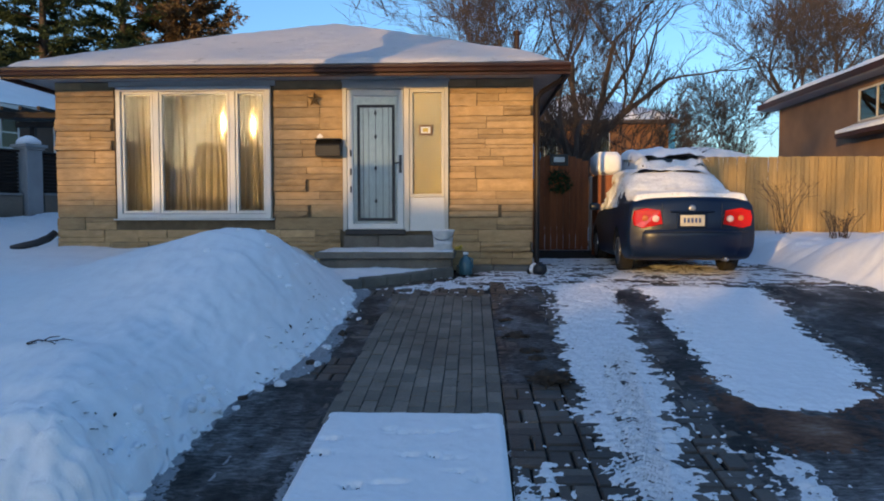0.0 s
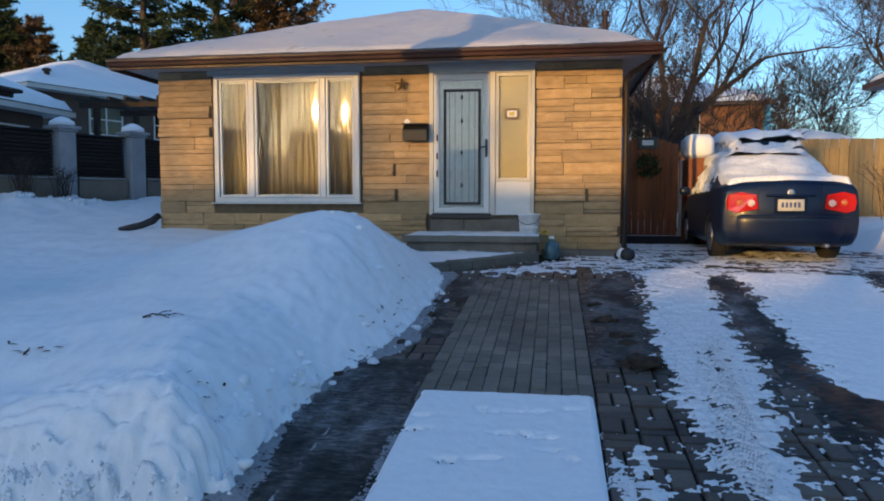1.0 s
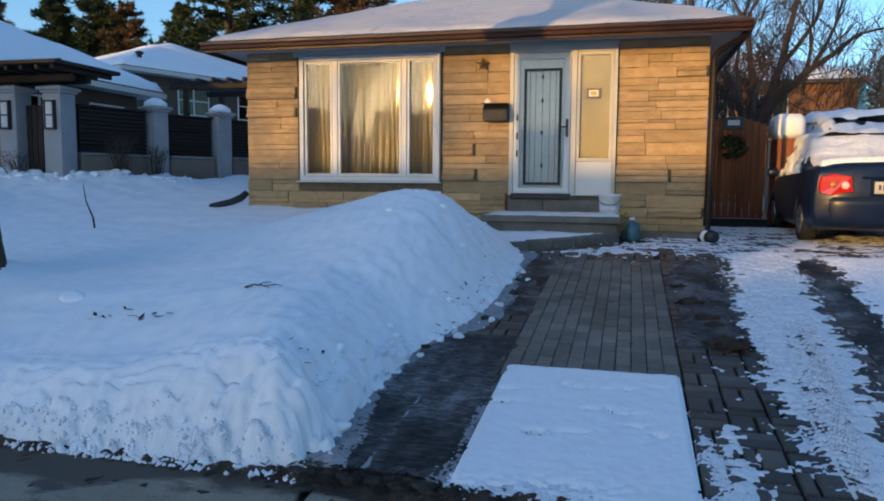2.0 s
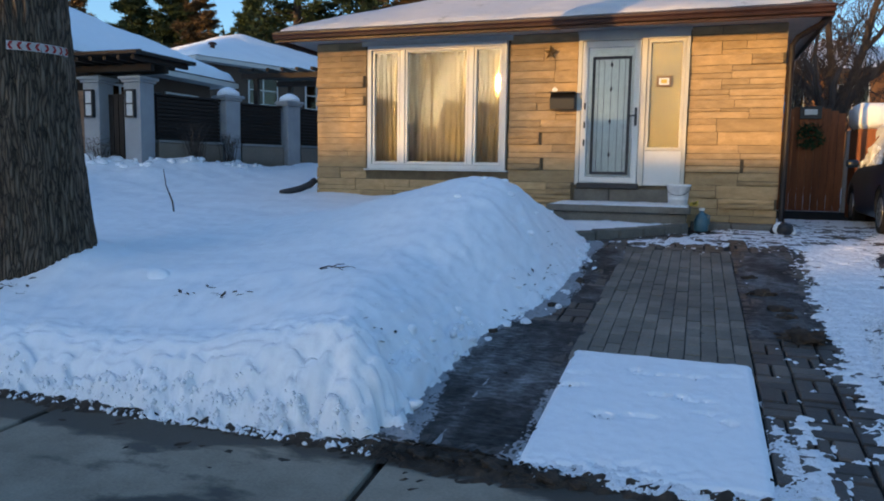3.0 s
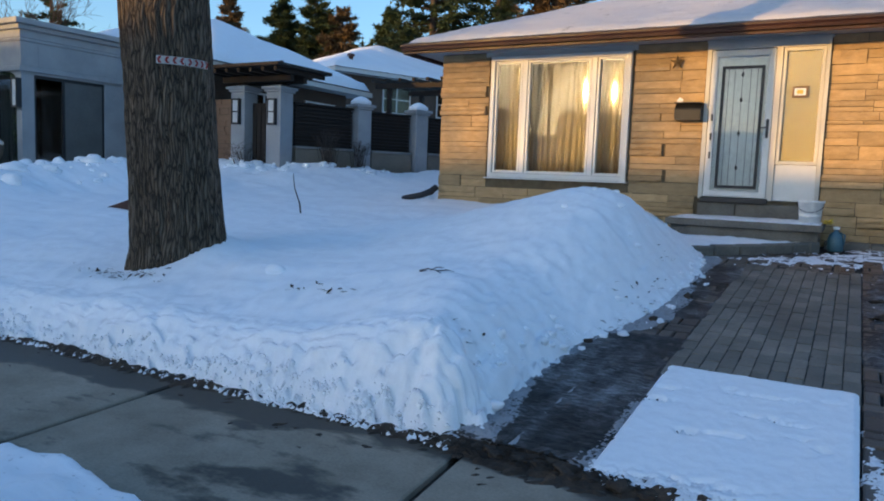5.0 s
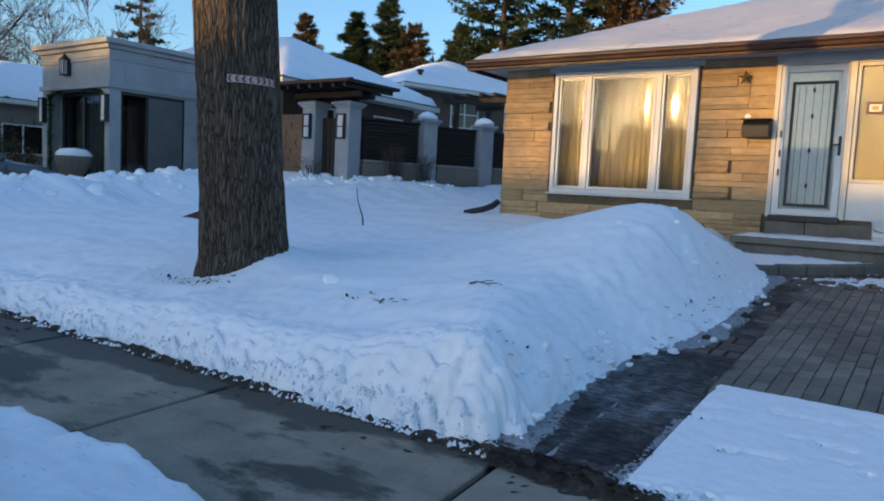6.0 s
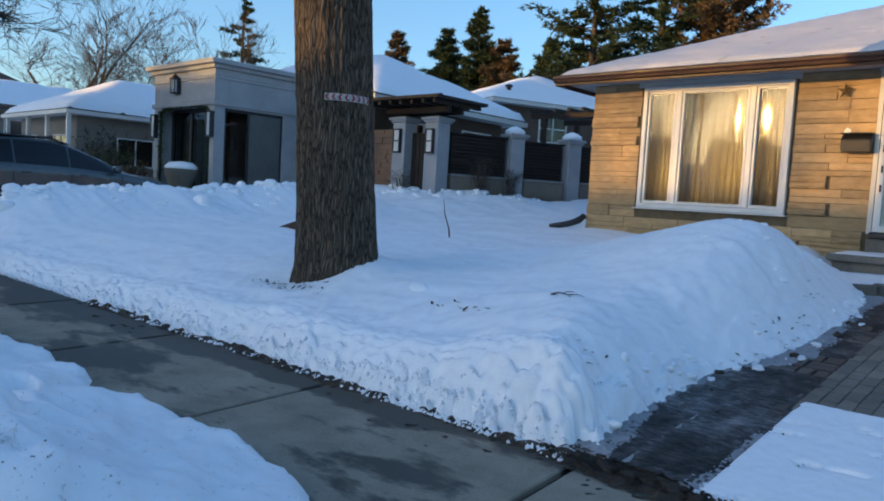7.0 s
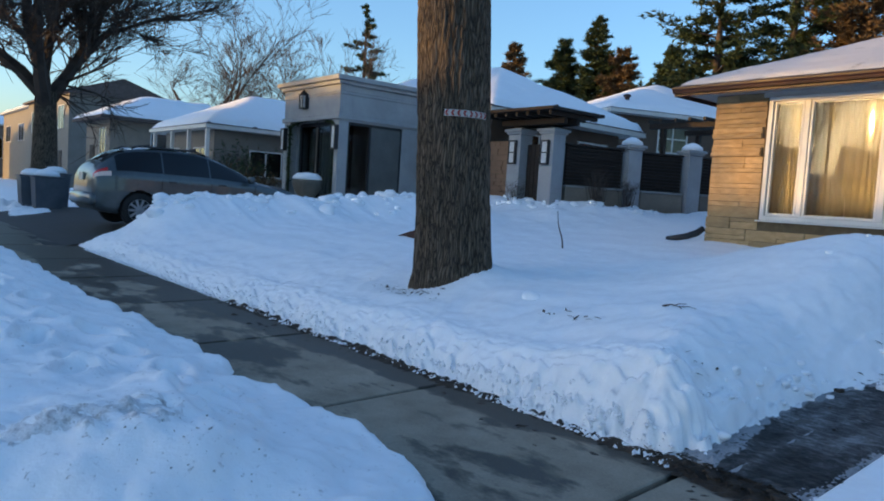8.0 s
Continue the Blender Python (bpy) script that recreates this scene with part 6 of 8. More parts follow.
# ---- trees ----
def bare_tree(name, label, x, y, z, height, radius, seed, depth=5, spread=0.55, first=0.3, twig=1.0, group="bare trees", lean=(0, 0), forks=3, shoots=5):
    """Leafless tree: tapered trunk, limbs and a haze of fine twigs."""
    rnd = random.Random(seed)
    t = thing(name, (x, y, z), label, "tree", group)
    trunk = bmesh.new()
    verts, faces = [], []

    def seg(pts, rad, sides):
        base = len(verts)
        d0 = (pts[-1] - pts[0]).normalized()
        u = d0.cross(Vector((0.3, 0.2, 1)) if abs(d0.z) < 0.9 else Vector((1, 0.1, 0))).normalized()
        v = d0.cross(u)
        for p, r in zip(pts, rad):
            for k in range(sides):
                a = 2 * math.pi * k / sides
                verts.append(p + (u * math.cos(a) + v * math.sin(a)) * r)
        for i in range(len(pts) - 1):
            for k in range(sides):
                k2 = (k + 1) % sides
                faces.append((base + i * sides + k, base + i * sides + k2, base + (i + 1) * sides + k2, base + (i + 1) * sides + k))

    def grow(p, d, length, r, level):
        n = 4 if level < 3 else 3 if level < depth else 2
        pts, rad = [p], [r]
        cur, dd = p.copy(), d.copy()
        for k in range(n):
            dd = (dd + Vector((rnd.gauss(0, 0.16), rnd.gauss(0, 0.16), rnd.gauss(0.05, 0.12)))).normalized()
            cur = cur + dd * length / n
            pts.append(cur.copy())
            rad.append(r * (1 - 0.55 * (k + 1) / n))
        seg(pts, rad, 6 if level < 2 else 4 if level < 4 else 3)
        if level >= depth:
            return
        # slender side twigs along the limbs
        for k in range(shoots if level in (1, 2) and (depth > 5 or shoots > 6) else 0):
            f = rnd.uniform(0.15, 0.95)
            i = min(n - 1, int(f * n))
            ax = Vector((rnd.gauss(0, 1), rnd.gauss(0, 1), rnd.gauss(0.1, 0.6))).normalized()
            grow(pts[i].lerp(pts[i + 1], f * n - i), (dd * 0.6 + ax).normalized(), length * rnd.uniform(0.3, 0.5), max(0.008 * twig, rad[i] * 0.22), depth - 2)
        kids = forks + (1 if level >= 2 else 0) + (1 if level >= depth - 1 else 0)
        for k in range(kids):
            f = rnd.uniform(0.35, 1.0) if k else 1.0
            i = min(n - 1, int(f * n))
            q = pts[i].lerp(pts[i + 1], f * n - i) if i < n else pts[-1]
            ax = Vector((rnd.gauss(0, 1), rnd.gauss(0, 1), rnd.gauss(0, 0.6))).normalized()
            nd = (dd + ax * spread * rnd.uniform(0.7, 1.4) + Vector((0, 0, 0.12))).normalized()
            grow(q, nd, length * rnd.uniform(0.55, 0.82), max(0.006 * twig, rad[i] * rnd.uniform(0.5, 0.7)), level + 1)

    top = height * first
    pts = [Vector((x + lean[0] * k / 5 + rnd.gauss(0, 0.02), y + lean[1] * k / 5, z - 0.2 + (top + 0.2) * k / 5)) for k in range(6)]
    tube(trunk, pts, [radius * (1.25 if k == 0 else 1.0 - 0.06 * k) for k in range(6)], 12)
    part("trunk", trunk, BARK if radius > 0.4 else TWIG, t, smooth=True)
    for k in range(forks + 1):
        a = 2 * math.pi * (k + rnd.uniform(-0.3, 0.3)) / (forks + 1)
        d = Vector((math.cos(a) * spread, math.sin(a) * spread, 1)).normalized()
        grow(pts[-1] - Vector((0, 0, 0.3 * rnd.random() * top * 0.5)), d, height * (1 - first) * 0.42, radius * 0.52, 1)
    me = bpy.data.meshes.new("crown")
    me.from_pydata([tuple(v) for v in verts], [], faces)
    me.materials.append(TWIG)
    ob = new("crown", me)
    ob.parent = t
    ob.matrix_parent_inverse = t.matrix_basis.inverted()
    return t


def conifer(name, label, x, y, z, height, radius, seed, crown=0.25, mat=None, whorls=16, per=7, group="evergreens", ragged=0.35, tuft=0.45, droop=0.1, shape=0.8):
    """Evergreen: trunk, tapering boughs and many small needle tufts, with gaps."""
    rnd = random.Random(seed)
    t = thing(name, (x, y, z), label, "tree", group)
    bm = bmesh.new()
    tube(bm, [(x, y, z - 0.2), (x, y, z + height * 0.5), (x, y, z + height)], [height * 0.018 + 0.05, height * 0.011 + 0.03, 0.02], 8)
    verts, faces = [], []
    for w in range(whorls):
        f = (w + rnd.uniform(-0.3, 0.3)) / whorls
        for k in range(per):
            hz = z + height * (crown + (1 - crown) * min(1.0, f + rnd.uniform(-0.6, 0.6) / whorls))
            a = rnd.uniform(0, 6.283)
            L = radius * ((1 - f) ** shape) * rnd.uniform(1 - ragged * 1.5, 1 + ragged * 0.5) + 0.15
            d = Vector((math.cos(a), math.sin(a), rnd.uniform(-droop, 0.35) - droop * (1 - f)))
            p0 = Vector((x, y, hz))
            tube(bm, [p0, p0 + d * L * 0.6, p0 + d * L + Vector((0, 0, 0.08 * L))], [0.05 * (1 - f) + 0.015, 0.03 * (1 - f) + 0.01, 0.006], 4, False)
            n = int(5 + L / tuft * 5.5)
            for q in range(n):
                s = rnd.uniform(0.25, 1.0)
                c = p0 + d * L * s + Vector((rnd.gauss(0, 0.1 * L * s), rnd.gauss(0, 0.1 * L * s), 0.08 * L * s * s + rnd.gauss(0.02, 0.04 * L)))
                for b in range(7):
                    nd = Vector((rnd.gauss(d.x * 0.7, 0.75), rnd.gauss(d.y * 0.7, 0.75), rnd.gauss(0.2, 0.5))).normalized() * tuft * rnd.uniform(0.6, 1.2)
                    sd_ = nd.cross(Vector((rnd.gauss(0, 1), rnd.gauss(0, 1), rnd.gauss(0, 1)))).normalized() * tuft * 0.14
                    base = len(verts)
                    verts.extend((c - sd_, c + sd_, c + nd))
                    faces.append((base, base + 1, base + 2))
    part("trunk", bm, TWIG, t, smooth=True)
    me = bpy.data.meshes.new("crown")
    me.from_pydata([tuple(v) for v in verts], [], faces)
    me.materials.append(mat or NEEDLE)
    ob = new("crown", me)
    ob.parent = t
    ob.matrix_parent_inverse = t.matrix_basis.inverted()
    return t


# big street tree in the yard: furrowed bark, limbs far above
TX, TY = -4.9, 4.35
oak = thing("tree", (TX, TY, 0.4), "large bare street tree with deeply furrowed grey-brown bark", "tree")
bm = bmesh.new()
A, B = 150, 165
loops_ = []
for j in range(B + 1):
    h = 0.2 + 4.5 * j / B
    flare = 0.07 * math.exp(-max(0.0, h - 0.4) / 0.3)
    cx, cy = TX - 0.04 * (h - 1.5), TY - 0.045 * (h - 1.5)
    loop_ = []
    for k in range(A):
        a = 2 * math.pi * k / A
        r = 0.368 - 0.004 * h + flare * (1 + 0.45 * math.sin(3 * a + 0.6) + 0.2 * math.sin(5 * a))
        w = a + 0.12 * frac(math.cos(a) * 1.5, math.sin(a) * 1.5, h * 0.5, 1.5)
        ridge = abs(noise.noise(Vector((math.cos(w) * 7.5, math.sin(w) * 7.5, h * 1.7)))) + 0.5 * abs(noise.noise(Vector((math.cos(w) * 15, math.sin(w) * 15, h * 5 + 9))))
        r += 0.09 * min(0.4, ridge) - 0.022 + 0.004 * noise.noise(Vector((math.cos(a) * 40, math.sin(a) * 40, h * 14)))
        loop_.append(bm.verts.new((cx + r * math.cos(a), cy + r * math.sin(a), h)))
    loops_.append(loop_)
for r0, r1 in zip(loops_, loops_[1:]):
    for k in range(A):
        bm.faces.new((r0[k], r0[(k + 1) % A], r1[(k + 1) % A], r1[k]))
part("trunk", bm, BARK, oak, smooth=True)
crown_src = bare_tree("tree", "x", TX - 0.12, TY - 0.13, 4.45, 11, 0.33, 77, depth=5, spread=0.75, first=0.06, group="")
for c in list(crown_src.children):
    c.parent = oak
    c.matrix_parent_inverse = oak.matrix_basis.inverted()
    c.name = "limb" if c.name.startswith("trunk") else "crown"
bpy.data.objects.remove(crown_src)
# a drooping branch that reaches out towards the house
bm = bmesh.new()
tube(bm, [(-4.6, 4.2, 7.3), (-2.8, 5.6, 7.0), (-1.6, 7.4, 5.6), (-0.95, 8.4, 4.15), (-0.75, 8.65, 3.66)], [0.05, 0.035, 0.02, 0.01, 0.004], 6)
for a, b, c in (((-1.25, 7.95, 4.85), (-0.85, 8.2, 4.5), (-0.45, 8.3, 4.35)), ((-0.95, 8.4, 4.15), (-1.05, 8.5, 3.78), (-1.12, 8.5, 3.66)), ((-0.85, 8.5, 3.95), (-0.6, 8.5, 3.82), (-0.4, 8.45, 3.88)), ((-1.6, 7.4, 5.6), (-1.2, 7.3, 5.1), (-1.0, 7.2, 4.7))):
    tube(bm, [a, b, c], [0.009, 0.006, 0.003], 5)
part("drooping_branch", bm, TWIG, oak, "thin drooping branch")

# pines and other evergreens behind the houses
for px, py, ph, pr, ps, tf in ((-19.9, 34.0, 15.5, 4.2, 1, 0.3), (-16.8, 35.5, 16, 3.6, 2, 0.3), (-22.0, 38.0, 9.5, 3.4, 6, 0.3)):
    conifer("pine_tree", "tall ragged dark green pine behind the houses", px, py, 0.8, ph, pr, ps, 0.22, NEEDLE, 18, 7, ragged=0.5, tuft=tf, shape=0.5, droop=0.1)
conifer("cedar_tree", "tall rusty brown cedar behind the house", -14.2, 36.8, 0.8, 15, 3.0, 3, 0.12, NEEDLE_BROWN, 22, 9, ragged=0.4, tuft=0.32, shape=0.4, droop=-0.5)
for px, py, ph, pr, ps, mt in ((-38.8, 38, 12.5, 3.4, 21, NEEDLE_BROWN), (-36.2, 40.5, 13, 3.6, 22, NEEDLE), (-34.0, 41.5, 14.6, 3.3, 23, NEEDLE), (-32.0, 42, 12.0, 4.4, 24, NEEDLE_BROWN), (-28.5, 43, 12.0, 4.0, 25, NEEDLE), (-38.0, 42, 10.5, 3.0, 26, NEEDLE_BROWN)):
    conifer("conifer", "distant conifer in evening light behind the houses", px, py, 0.8, ph, pr, ps, 0.1, mt, 22, 13, ragged=0.35, tuft=0.34, shape=0.85, droop=0.0)
conifer("spruce_tree", "single tall thin spruce against the sky", -62.5, 40, 0.8, 19.5, 3.0, 31, 0.25, NEEDLE, 15, 6, ragged=0.6, tuft=0.38, shape=0.6, droop=0.15)

# bare trees
bare_tree("tree", "large bare tree with spreading limbs behind the driveway", 4.0, 27, 0.8, 13, 0.3, 101, 7, 0.78, 0.2, twig=1.1, lean=(0.3, 0))
bare_tree("tree", "bare tree behind the stone house", 1.6, 33, 0.8, 13, 0.22, 102, 6, 0.65, 0.3, twig=1.6)
bare_tree("tree", "bare tree behind the brown brick house", 17.8, 38, 0.8, 16, 0.35, 103, 6, 0.75, 0.25, twig=1.9)
bare_tree("tree", "low bare tree beyond the back fence", 13.4, 42, 0.8, 8.5, 0.2, 104, 6, 0.7, 0.2, twig=2.2)
bare_tree("tree", "thin bare tree in the distance", -9.5, 52, 0.8, 13.5, 0.2, 105, 5, 0.45, 0.35, twig=2.5)
bare_tree("tree", "bare tree behind the brown brick house", 24, 46, 0.8, 15, 0.3, 106, 6, 0.6, 0.25, twig=2.6)
bare_tree("street_tree", "big bare street tree with a thick trunk and wide limbs", -25.0, 4.4, 0.3, 14, 0.44, 107, 5, 0.72, 0.26, twig=2.2, forks=5, shoots=7)
bare_tree("tree", "bare tree with a round crown behind the bungalows", -51, 20, 0.8, 16, 0.35, 108, 6, 0.72, 0.25, twig=2.2, forks=2, shoots=12)
bare_tree("tree", "bare tree behind the bungalows", -43.5, 24.5, 0.8, 11.5, 0.25, 109, 6, 0.6, 0.25, twig=2.3, forks=2, shoots=12)
bare_tree("tree", "bare tree behind the bungalows", -64, 30, 0.8, 15, 0.3, 110, 6, 0.6, 0.25, twig=2.6, forks=2, shoots=9)
bare_tree("tree", "dark leaning forked tree close behind the gate", 2.75, 17.0, 0.7, 5.6, 0.13, 114, 5, 0.5, 0.36, twig=1.2, lean=(-0.25, 0), forks=2)
for px, py, ph, sd_ in ((3.1, 21.5, 4.5, 111), (4.6, 23, 5.0, 112), (2.2, 24, 5.5, 113)):
    bare_tree("shrub", "tangled bare shrub behind the gate", px, py, 0.7, ph, 0.09, sd_, 5, 0.6, 0.12, twig=1.8, group="bare shrubs")

# ---- cars ----
def spline(ctrl, t):
    """Catmull-Rom through the rows of ctrl at parameter t (0 to rows - 1)."""
    n = len(ctrl)
    i = min(n - 2, max(0, int(t)))
    f = t - i
    p0, p1, p2, p3 = ctrl[max(0, i - 1)], ctrl[i], ctrl[i + 1], ctrl[min(n - 1, i + 2)]
    return 0.5 * (2 * p1 + (p2 - p0) * f + (2 * p0 - 5 * p1 + 4 * p2 - p3) * f * f + (3 * p1 - p0 - 3 * p2 + p3) * f ** 3)


class Shell:
    """Car body surface: stations along the length, a half profile across; u along, v from the keel to the centre of the roof."""
    def __init__(self, stations):
        rows = []
        for y, zb, zm, zs, zt, wm, ws, wt in stations:
            rows.append([(0, y, zb), (wm * 0.8, y, zb), (wm * 0.96, y, zb + 0.07), (wm, y, zm), (wm * 0.995, y, (zm + zs) / 2), (ws, y, zs), ((ws + wt) / 2 + 0.01, y, (zs + zt) / 2), (wt, y, zt - 0.035), (wt * 0.72, y, zt + 0.005), (0, y, zt + 0.025)])
        self.c = np.array(rows, float)
        self.ys = np.array([s[0] for s in stations])

    def u_at(self, y):
        return float(np.interp(y, self.ys, range(len(self.ys))))

    def at(self, u, v, off=0.0):
        row = np.array([spline(self.c[:, k], u) for k in range(self.c.shape[1])]) if off is None else None
        def p(u, v):
            lo = max(0, min(self.c.shape[1] - 2, int(v)))
            prof = [spline(self.c[:, k], u) for k in range(max(0, lo - 1), min(self.c.shape[1], lo + 3))]
            return spline(prof, v - max(0, lo - 1))
        q = p(u, v)
        if off:
            du = p(min(u + 0.02, len(self.ys) - 1), v) - p(max(u - 0.02, 0), v)
            dv = p(u, min(v + 0.02, 9)) - p(u, max(v - 0.02, 0))
            n = np.cross(du, dv)
            n = n / (np.linalg.norm(n) + 1e-9)
            q = q - n * off if n[2] * 1.0 + n[0] * 0.5 < 0 else q + n * off
        return Vector(q)

    def patch(self, y0, y1, v0, v1, off, nu=10, nv=8, side=0, warp=None):
        """A panel that follows the shell; side: 0 both halves joined over the roof, 1 or -1 one flank."""
        bm = bmesh.new()
        us = [self.u_at(y0 + (y1 - y0) * i / nu) for i in range(nu + 1)]
        vs = [(1, v0 + (v1 - v0) * k / nv) for k in range(nv + 1)]
        if side == 0:
            vs = [(1, v0 + (9 - v0) * k / nv) for k in range(nv + 1)] + [(-1, 9 - (9 - v0) * k / nv) for k in range(1, nv + 1)]
        else:
            vs = [(side, v) for _, v in vs]
        grid = []
        for i, u in enumerate(us):
            line = []
            for s, v in vs:
                vv = v
                if warp:
                    u2, vv = warp(i / nu, u, v)
                else:
                    u2 = u
                o = off(self.at(u2, vv), s) if callable(off) else off
                p = self.at(u2, vv, o)
                line.append(bm.verts.new((p.x * s, p.y, p.z)))
            grid.append(line)
        for a, b in zip(grid, grid[1:]):
            for k in range(len(a) - 1):
                bm.faces.new((a[k], b[k], b[k + 1], a[k + 1]))
        return bm


def build_car(name, label, stations, paint, at, rz, wheels, track, wheel_r, glass, snow, lights, plate_y, extra=None, hatch=False):
    sh = Shell(stations)
    m = pose(*at, 0, 0, rz)
    car = new(name)
    car.matrix_basis = m
    tagged(car, label, "car")
    def add(nm, bm, mat, parent=None, lab="", smooth=True):
        ob = new(nm, mesh_of(nm, bm, mat, smooth))
        ob.parent = parent or car
        if lab:
            tagged(ob, lab)
        return ob
    L = stations[-1][0]
    bm = bmesh.new()
    NU, NV = 150, 56
    grid = []
    ys = [L * i / NU for i in range(NU + 1)]
    for y in ys:
        u = sh.u_at(y)
        half = [sh.at(u, 9 * k / NV) for k in range(NV + 1)]
        grid.append([bm.verts.new(p) for p in half] + [bm.verts.new((-p.x, p.y, p.z)) for p in half[-2:0:-1]])
    n = len(grid[0])
    for i in range(NU):
        for k in range(n):
            q = (grid[i][k], grid[i + 1][k], grid[i + 1][(k + 1) % n], grid[i][(k + 1) % n])
            c = sum((v.co for v in q), Vector()) / 4
            if any(math.hypot(c.y - wy, c.z - wheel_r) < wheel_r + 0.05 for wy in wheels) and abs(c.x) > 0.45 and c.z < wheel_r * 2 + 0.1:
                continue
            bm.faces.new(q)
    bm.faces.new(grid[0][::-1])
    bm.faces.new(grid[-1])
    body = add("body", fixed(bm), paint)
    # wheels with arch linings
    for wy in wheels:
        for s in (-1, 1):
            lin_ = bmesh.new()
            prism(lin_, [(wy + (wheel_r + 0.06) * math.cos(math.pi * k / 12), wheel_r + (wheel_r + 0.06) * math.sin(math.pi * k / 12)) for k in range(13)], 0.38, "x", 0 if s > 0 else -0.38)
            bmesh.ops.translate(lin_, verts=lin_.verts, vec=(s * (track - 0.36), 0, 0))
            bmesh.ops.delete(lin_, geom=[f for f in lin_.faces if abs(f.normal.x) > 0.9 and f.calc_center_median().x * s > track - 0.3], context="FACES")
            add("arch_lining", lin_, TRIM_GREY, None, "", False)
            tr = pose(s * (track - 0.09), wy, wheel_r, 0, 90, 0)
            bm = bmesh.new()
            r = wheel_r
            lathe(bm, [(r * 0.64, -0.09), (r * 0.9, -0.1), (r, -0.07), (r, 0.07), (r * 0.9, 0.1), (r * 0.64, 0.09)], 32, (0, 0, 0), tr.to_3x3().to_4x4())
            bmesh.ops.translate(bm, verts=bm.verts, vec=tr.translation)
            wh = add("wheel", bm, TYRE)
            bm = bmesh.new()
            for k in range(10):
                sp = bmesh.new()
                box(sp, -0.022, 0.022, r * 0.12, r * 0.62, 0.075, 0.095)
                bmesh.ops.transform(sp, matrix=tr @ Matrix.Diagonal((1, 1, s, 1)) @ pose(0, 0, 0, 0, 0, 36 * k), verts=sp.verts)
                me = bpy.data.meshes.new("t")
                sp.to_mesh(me)
                sp.free()
                bm.from_mesh(me)
                bpy.data.meshes.remove(me)
            lathe(bm, [(r * 0.16, 0.07), (r * 0.16, 0.1), (r * 0.05, 0.105)], 16, tr.translation, (tr @ Matrix.Diagonal((1, 1, s, 1))).to_3x3().to_4x4())
            lathe(bm, [(r * 0.58, 0.06), (r * 0.65, 0.09), (r * 0.645, 0.1), (r * 0.57, 0.075)], 32, tr.translation, (tr @ Matrix.Diagonal((1, 1, s, 1))).to_3x3().to_4x4())
            rim = new("rim", mesh_of("rim", fixed(bm), ALLOY))
            rim.parent = wh
    for nm, args, mt in glass:
        add(nm, sh.patch(*args), mt)
    for nm, args, mt, lab in lights:
        add(nm, sh.patch(*args), mt, None, lab)
    for lab, args, mt in snow:
        add("snow_cover", sh.patch(*args), mt, None, lab)
    if extra:
        extra(add, sh)
    return car


# sedan parked by the house, tail towards the street
SED = [
    (0.00, 0.34, 0.50, 0.88, 1.00, 0.82, 0.79, 0.72),
    (0.05, 0.27, 0.50, 0.92, 1.06, 0.845, 0.82, 0.73),
    (0.22, 0.22, 0.51, 0.95, 1.10, 0.86, 0.835, 0.73),
    (0.70, 0.20, 0.52, 0.97, 1.12, 0.865, 0.84, 0.71),
    (1.32, 0.19, 0.52, 0.98, 1.41, 0.865, 0.84, 0.64),
    (1.90, 0.19, 0.52, 0.97, 1.48, 0.86, 0.835, 0.62),
    (2.60, 0.19, 0.52, 0.96, 1.46, 0.86, 0.83, 0.60),
    (3.38, 0.19, 0.52, 0.92, 1.03, 0.85, 0.815, 0.64),
    (4.10, 0.20, 0.50, 0.78, 0.87, 0.83, 0.76, 0.60),
    (4.45, 0.27, 0.45, 0.62, 0.70, 0.74, 0.66, 0.50),
    (4.53, 0.36, 0.45, 0.52, 0.58, 0.55, 0.50, 0.40),
]


